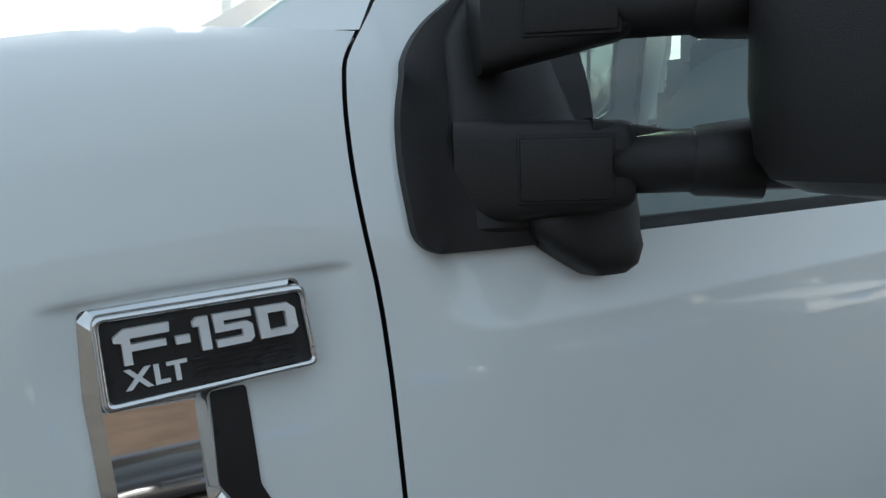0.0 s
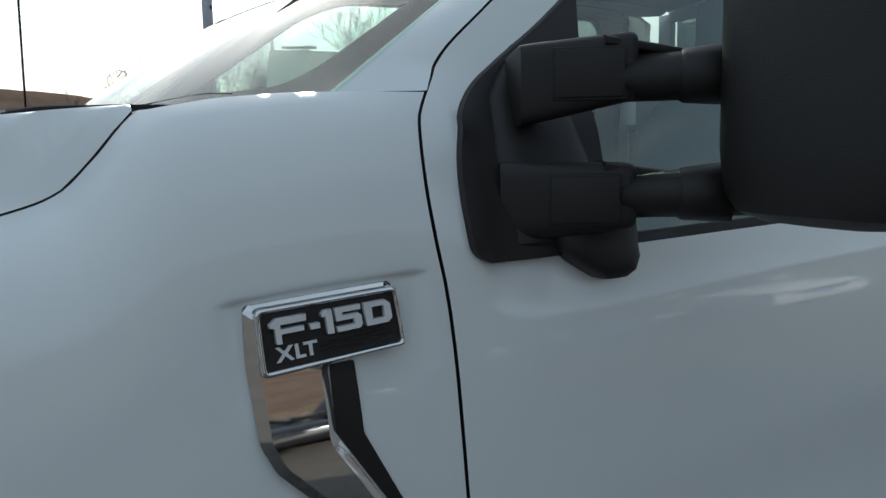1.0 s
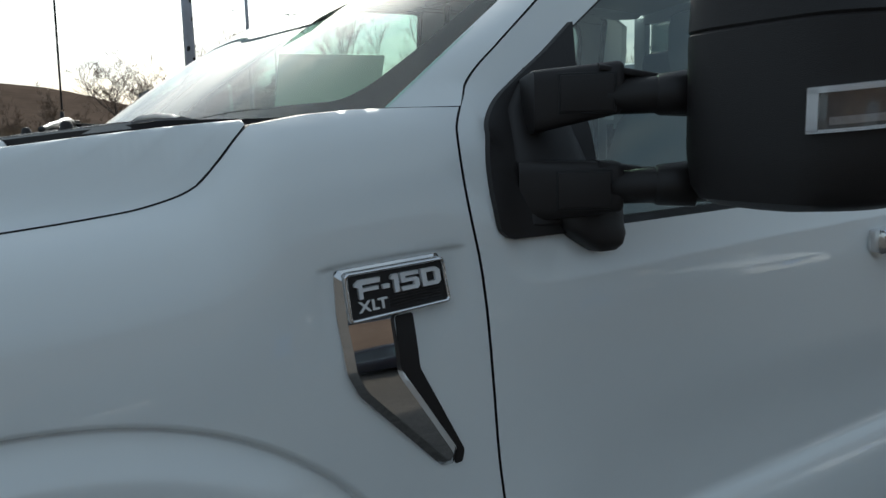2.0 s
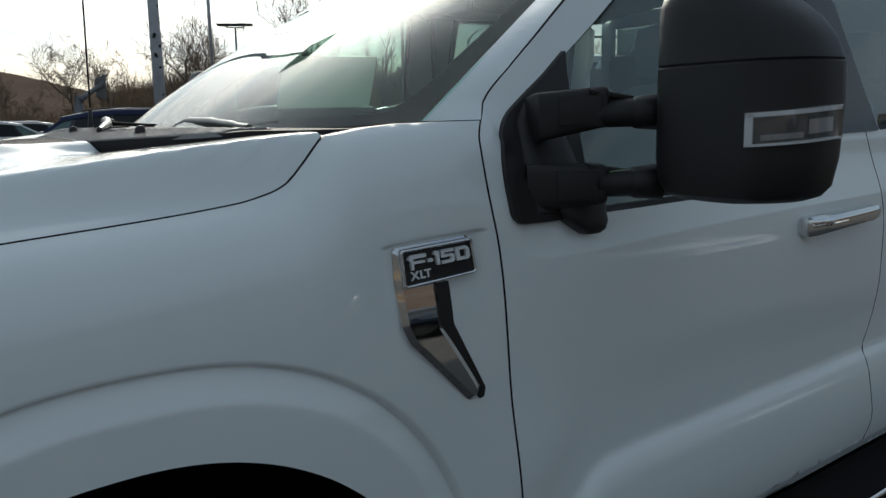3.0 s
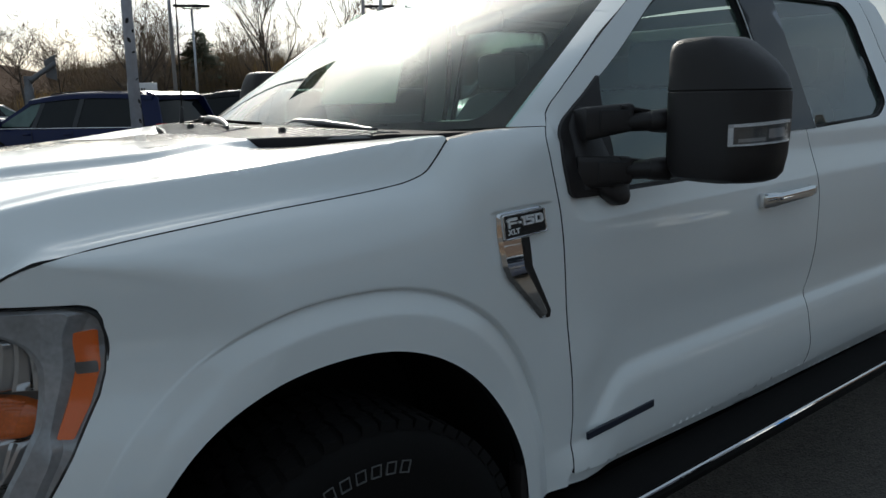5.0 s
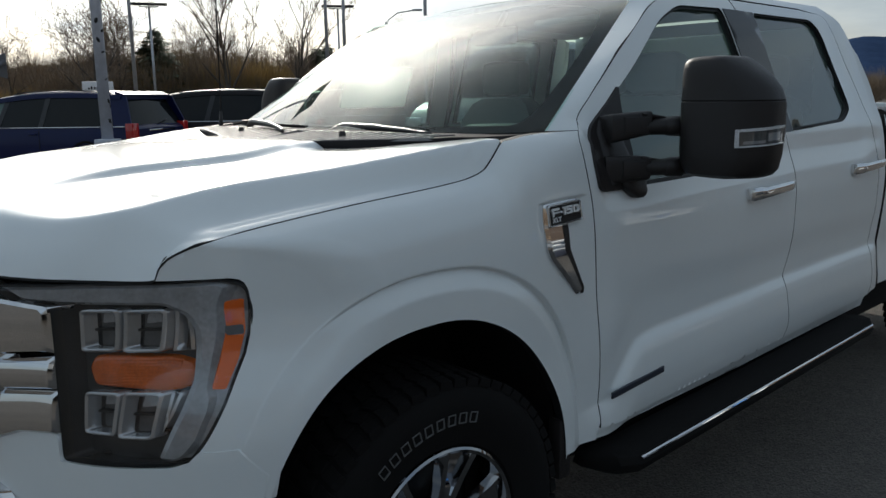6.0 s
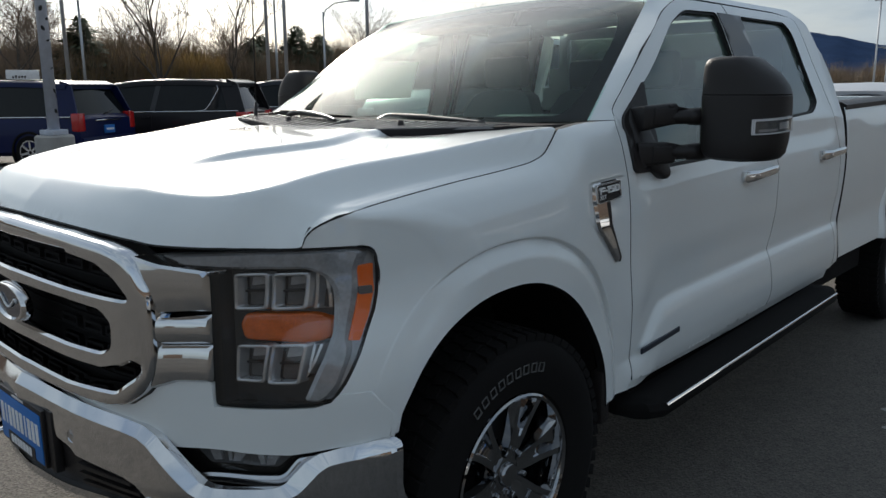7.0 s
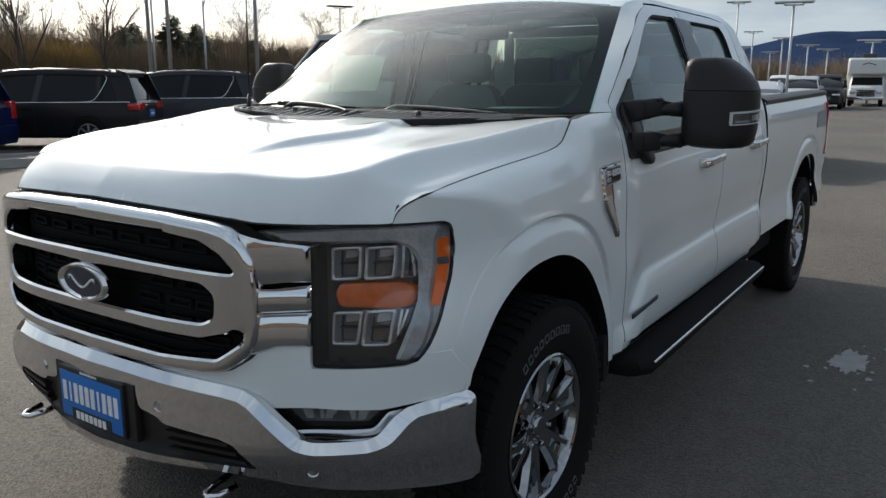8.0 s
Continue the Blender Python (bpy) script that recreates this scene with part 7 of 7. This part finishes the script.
def motorhome(at, heading):
    v = thing("motorhome", "white motorhome with an overcab bunk", "motorhome", "", (at[0], at[1], 0), heading)
    W_ = mat("motorhome_white", (0.72, 0.72, 0.71), 0.4, spread=0.04)
    part("box", made_box((-5.5, -1.2, 0.55), (0.6, 1.2, 3.0), 0.10), W_, v)
    part("bunk", made_box((0.4, -1.15, 1.95), (2.0, 1.15, 2.95), 0.22, None, 3), W_, v, "rounded overcab bunk")
    rings = [[(x, -0.95, 0.45), (x, -0.98, z * 0.8), (x, -0.85, z), (x, 0.85, z), (x, 0.98, z * 0.8), (x, 0.95, 0.45)] for x, z in ((0.5, 1.95), (1.35, 1.92), (1.95, 1.30), (2.55, 1.15), (2.72, 0.8))]
    part("cab", loft(bmesh.new(), rings), W_, v)
    bm = bmesh.new()
    loft(bm, [[(1.40, -0.82, 1.86), (1.40, 0.82, 1.86)], [(1.99, -0.86, 1.31), (1.99, 0.86, 1.31)]], caps=False, closed=False)
    part("windshield", bm, GLOSSBLACK, v, "dark windshield")
    g = part("grille", made_box((2.62, -0.50, 0.62), (2.76, 0.50, 1.02), 0.03), BLACK, v)
    for k in range(3):
        part("grille_bar", made_box((2.75, -0.48, 0.68 + k * 0.11), (2.78, 0.48, 0.72 + k * 0.11)), CHROME, g)
    for s in (-1, 1):
        part("headlamp", made_box((2.60, s * 0.74 - 0.16, 0.78), (2.74, s * 0.74 + 0.16, 1.0), 0.03), WHITEMETAL, v)
        part("wing_mirror", made_box((1.7, s * 1.22 - 0.10, 1.25), (1.85, s * 1.22 + 0.10, 1.60), 0.03), BLACK, v)
        for x in (1.9, -3.6):
            bm = bmesh.new()
            spin(bm, [(0.0001, -0.12), (0.38, -0.12), (0.40, 0.0), (0.38, 0.12), (0.0001, 0.12)], 24)
            bmesh.ops.translate(bm, vec=(x, s * 0.86, 0.40), verts=bm.verts)
            part("wheel", bm, RUBBER, v)
    part("bumper", made_box((2.65, -1.0, 0.42), (2.85, 1.0, 0.60), 0.03), CHROME, v)
    part("number_plate", made_box((2.85, -0.15, 0.45), (2.865, 0.15, 0.58)), WHITE, v)
    part("roof_unit", made_box((-1.2, -0.4, 3.0), (-0.2, 0.4, 3.3), 0.06), LAMPDARK, v)
    bm = bmesh.new()
    tube(bm, [(2.003, -0.35, 2.55), (2.01, 0.0, 2.68), (2.005, 0.4, 2.52)], 0.03, 6)
    part("stripe", bm, LAMPDARK, v)


motorhome((56.5, 4.7), 186)


# ---- sign and ducts beyond the vans ----
sgn = thing("sign_board", "white sign board on two posts", "sign", "", (15.2, 45.0, 0), -20)
part("board", made_box((-0.82, -0.15, 1.86), (0.82, 0.15, 2.62), 0.02), WHITE, sgn)
for k, (x_, h_) in enumerate(((-0.52, 0.10), (-0.38, 0.16), (-0.22, 0.13), (-0.08, 0.13), (0.06, 0.13))):
    part("sign_bar", made_box((x_, -0.165, 2.18), (x_ + 0.09, -0.149, 2.18 + h_)), LAMPDARK, sgn)
part("sign_base", made_box((-0.78, -0.13, 1.52), (0.82, 0.13, 1.80), 0.01), GALV, sgn)
for s in (-1, 1):
    part("post", made_box((s * 0.66 - 0.07, -0.07, 0), (s * 0.66 + 0.07, 0.07, 1.88)), GALV, sgn)
DUCT = mat("dull_duct_steel", (0.17, 0.175, 0.185), 0.55, 0.3, spread=0.2)
duct = thing("steel_duct", "grey steel post with a slanted arm and board", "duct", "", (11.75, 57.0, 0))
bm = bmesh.new()
tube(bm, [(0, 0, 0), (0, 0, 2.55), (0, 0, 2.6), (0, 0, 3.35)], [0.31, 0.31, 0.25, 0.25], 16)
part("post", bm, DUCT, duct)
bm = bmesh.new()
tube(bm, [(0.05, -0.1, 3.02), (0.2, -0.12, 3.12), (1.75, -0.12, 4.22)], [0.24, 0.18, 0.16], 14)
part("slanted_arm", bm, DUCT, duct)
bm = bmesh.new()
loft(bm, [[(1.15, y_, 4.41), (1.88, y_, 4.80), (1.85, y_, 3.06), (1.19, y_, 3.29)] for y_ in (0.06, 0.18)])
part("board", bm, DUCT, duct, flat=True)


# ---- trees ----
def bare_tree(at, height, seed, spread=0.42, label="bare deciduous tree in winter"):
    rng = random.Random(seed)
    t = thing("tree", label, "tree", "bare trees", (at[0], at[1], 0))
    trunk, twigs = bmesh.new(), bmesh.new()

    def grow_branch(p, d, length, r, depth):
        pts, rad = [p], [r]
        n = 4
        for i in range(n):
            wob = 0.06 if depth == 0 else 0.2
            d = (d + Vector((rng.uniform(-wob, wob), rng.uniform(-wob, wob), rng.uniform(-.04, .16)))).normalized()
            p = p + d * length / n
            pts.append(p)
            rad.append(max(0.010, r * (1 - 0.6 * (i + 1) / n)))
        tube(trunk if depth < 2 else twigs, pts, rad, 6 if depth < 2 else 3, False)
        if depth < 4:
            for k in range(rng.choice((4, 5)) if depth else 11):
                i = rng.randint(1, n) if depth else rng.randint(1, n)
                a = rng.uniform(0, 2 * math.pi)
                q = d.orthogonal().normalized()
                side = (Matrix.Rotation(a, 3, d) @ q)
                nd = (d * (1 - spread) + side * spread * rng.uniform(0.8, 1.5) + Vector((0, 0, 0.18))).normalized()
                grow_branch(pts[i], nd, length * rng.uniform(0.42, 0.70), rad[i] * 0.60, depth + 1)
    grow_branch(Vector((0, 0, 0)), Vector((rng.uniform(-.05, .05), rng.uniform(-.05, .05), 1)), height * 0.46, height * 0.012, 0)
    part("trunk", trunk, BARK, t)
    part("crown", twigs, TWIG, t, "bare twigs")
    return t


def conifer(at, height, seed):
    rng = random.Random(seed)
    t = thing("conifer", "dark green conifer with drooping uneven boughs", "tree", "conifers", (at[0], at[1], 0))
    bm = bmesh.new()
    tube(bm, [(0, 0, 0), (0, 0, height * 0.95)], [height * 0.02, 0.02], 6)
    part("trunk", bm, BARK, t)
    bm = bmesh.new()
    n = int(220 + height * 30)
    for k in range(n):
        u = (k + rng.random()) / n
        z = height * (0.10 + 0.90 * u)
        r = height * 0.42 * (1 - u) ** 0.75 * rng.uniform(0.65, 1.15) + 0.08
        a = rng.uniform(0, 2 * math.pi)
        d = Vector((math.cos(a), math.sin(a), 0))
        for m_ in range(5):
            f0 = rng.uniform(0.15, 0.85)
            p = Vector((0, 0, z)) + d * r * f0 + Vector((rng.uniform(-.2, .2), rng.uniform(-.2, .2), rng.uniform(-.15, .15)))
            q = p + (d + Vector((rng.uniform(-.5, .5), rng.uniform(-.5, .5), rng.uniform(-.45, .1)))) * r * 0.4
            w_ = Vector((-d.y, d.x, rng.uniform(-.3, .3))) * r * 0.16 + Vector((0, 0, 0.05))
            vs_ = [bm.verts.new(c) for c in (p - w_, p + w_, q + w_ * 0.4, q - w_ * 0.4)]
            bm.faces.new(vs_)
    part("crown", bm, NEEDLE, t, "dense dark needles", flat=True)


for at, h, sd, sp in (((22.5, 62.0), 10.5, 41, 0.5), ((35.5, 57.0), 9.5, 44, 0.5), ((14.5, 60.0), 8.5, 47, 0.55), ((45.0, 60.0), 8.0, 50, 0.5), ((29.0, 66.0), 9.0, 53, 0.5), ((26.4, 50.9), 14.5, 3, 0.34), ((31.5, 49.5), 14.0, 5, 0.38), ((19.3, 54.0), 10.5, 8, 0.55), ((17.0, 51.0), 11.5, 11, 0.55), ((11.5, 57.0), 8.5, 14, 0.55), ((51.0, 58.0), 10.5, 17, 0.5), ((56.5, 53.0), 10.0, 20, 0.5), ((66.8, 56.0), 11, 23, 0.5), ((31.3, 62.0), 12.5, 26, 0.4), ((21.0, 57.5), 11.0, 61, 0.5), ((27.8, 60.0), 9.5, 64, 0.5)):
    bare_tree(at, h, sd, sp)
saplings = [bare_tree((200 + 10 * k, 220), 6.5, 70 + k, 0.46, "small bare tree among the brush") for k in range(3)]
rng_t = random.Random(9)
for k in range(44):
    u = (k + rng_t.random()) / 44
    m = pose(-25 + 95 * u, 68 - 14 * u + rng_t.uniform(-6, 6), 0, 0, 0, rng_t.uniform(0, 360))
    if k < 3:
        saplings[k].matrix_basis = m
    else:
        o = copy_thing(saplings[k % 3], m)
        o.scale = (rng_t.uniform(0.7, 1.1),) * 3
for at, h, sd in (((24.0, 57.6), 6.8, 1), ((40.5, 53.8), 6.6, 2), ((37.0, 55.5), 5.6, 3), ((42.3, 53.0), 6.0, 4), ((47.5, 52.0), 4.8, 6), ((38.8, 56.5), 6.0, 7), ((50.0, 51.0), 4.4, 8), ((45.2, 54.0), 4.6, 9), ((58.0, 47.0), 4.6, 10)):
    conifer(at, h, sd)


def thicket(name, label, start, end, depth, hmin, hmax, n, material, seed, twigs=46):
    """Leafless shrubs: fans of thin twigs, in clumps of uneven height."""
    rng = random.Random(seed)
    bm = bmesh.new()
    a, b_ = Vector((*start, 0)), Vector((*end, 0))
    nrm = (b_ - a).normalized().cross(Vector((0, 0, 1)))
    clump = [(rng.random(), rng.uniform(0.3, 1.0), rng.uniform(0.012, 0.05)) for _ in range(45)]
    for _ in range(n):
        u = rng.random()
        env = max([c[1] * math.exp(-((u - c[0]) / c[2]) ** 2) for c in clump])
        p = a + (b_ - a) * u + nrm * rng.uniform(-depth, depth)
        h = hmin + (hmax - hmin) * env * rng.uniform(0.6, 1.0)
        for _k in range(twigs):
            th, tilt = rng.uniform(0, 2 * math.pi), rng.uniform(0.0, 0.75) ** 1.2
            d = Vector((math.cos(th) * tilt, math.sin(th) * tilt, 1)).normalized()
            q0 = p + d * h * rng.uniform(0.0, 0.55) + Vector((rng.uniform(-.3, .3), rng.uniform(-.3, .3), 0))
            d2 = (d + Vector((rng.uniform(-.45, .45), rng.uniform(-.45, .45), rng.uniform(-.1, .3)))).normalized()
            q1 = q0 + d2 * h * rng.uniform(0.22, 0.5)
            if q1.z > h:
                q1.z = h * rng.uniform(0.9, 1.05)
            w_ = Vector((d2.y, -d2.x, 0.2)).normalized() * rng.uniform(0.012, 0.035)
            bm.faces.new([bm.verts.new(c) for c in (q0 - w_, q0 + w_, q1)])
    tagged(part(name, bm, material, flat=True), label, "shrubs", kind="stuff")


thicket("brush", "brown leafless brush along the far edge of the lot", (17, 64), (75, 48), 7, 3.9, 7.2, 2100, BRUSH, 31, 60)
thicket("brush", "tall thin grey-brown saplings in a dense stand", (17, 66), (50, 57), 4, 4.6, 8.2, 1150, BRUSH, 36, 60)
thicket("brush", "low brown brush below the dry hillside", (-40, 69), (18, 64), 6, 2.3, 3.7, 900, BRUSH, 35, 50)
thicket("brush", "yellowish willow thicket", (23.0, 59.3), (34.0, 55.0), 2.5, 3.6, 6.0, 520, YELLOWBRUSH, 32, 70)
thicket("brush", "yellowish bushes at the foot of the dry hill", (12.5, 60.0), (18.5, 58.0), 2.0, 1.8, 3.6, 200, YELLOWBRUSH, 37, 60)
thicket("brush", "brown leafless brush behind the far row", (100, 45), (125, -30), 6, 3.5, 7.0, 1000, BRUSH, 33)
thicket("brush", "brown brush across the aisle", (-60, -42), (60, -38), 5, 2.5, 6.5, 250, BRUSH, 34, 24)


# ---- distance ----
def ridge(name, label, h0, h1, dist, heights, material, seed):
    """A long hill seen between two headings."""
    rng = random.Random(seed)
    hf = curve(*heights)
    bm = bmesh.new()
    rings = []
    n = 90
    for i in range(n + 1):
        a = h0 + (h1 - h0) * i / n
        c, s = math.cos(radians(a)), math.sin(radians(a))
        h = float(hf(a)) + 2.5 * noise.noise((a * 0.5, seed, 0)) * dist / 1000 + 1.2 * noise.noise((a * 1.7, seed, 3)) * dist / 1000
        row = []
        for k, (r, z) in enumerate(((0.55, -1.0), (0.66, 0.22 * h), (0.78, 0.5 * h), (0.9, 0.8 * h), (1.0, h), (1.2, 0.6 * h), (1.4, -2))):
            zz = z + 0.06 * h * noise.noise((a * 0.6 + k * 3.1, seed, 9)) * (k not in (0, 4, 6))
            row.append((dist * r * c, dist * r * s, zz))
        rings.append(row)
    loft(bm, rings, caps=False, closed=False)
    tagged(part(name, bm, material), label, "hill", kind="structure")


ridge("backdrop_hill", "dry brown hillside with dark scrub", 60, 118, 1000, ((60, 24), (70, 34), (74, 42), (77, 37), (80, 48), (83, 60), (90, 70), (105, 85), (118, 90)), DRYGRASS, 1)
ridge("backdrop_mountain", "wooded mountains under grey cloud, distance haze painted in blue", -12, 40, 2000, ((-12, 90), (0, 105), (6, 110), (10, 108), (14, 80), (17, 105), (20, 118), (25, 70), (32, 45), (40, 38)), FARHILL, 2)
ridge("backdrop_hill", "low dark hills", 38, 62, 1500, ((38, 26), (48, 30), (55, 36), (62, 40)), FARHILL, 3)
ridge("backdrop_hill", "brown hills across the aisle", 195, 345, 900, ((195, 60), (220, 110), (250, 150), (285, 165), (315, 130), (345, 70)), DRYGRASS, 4)
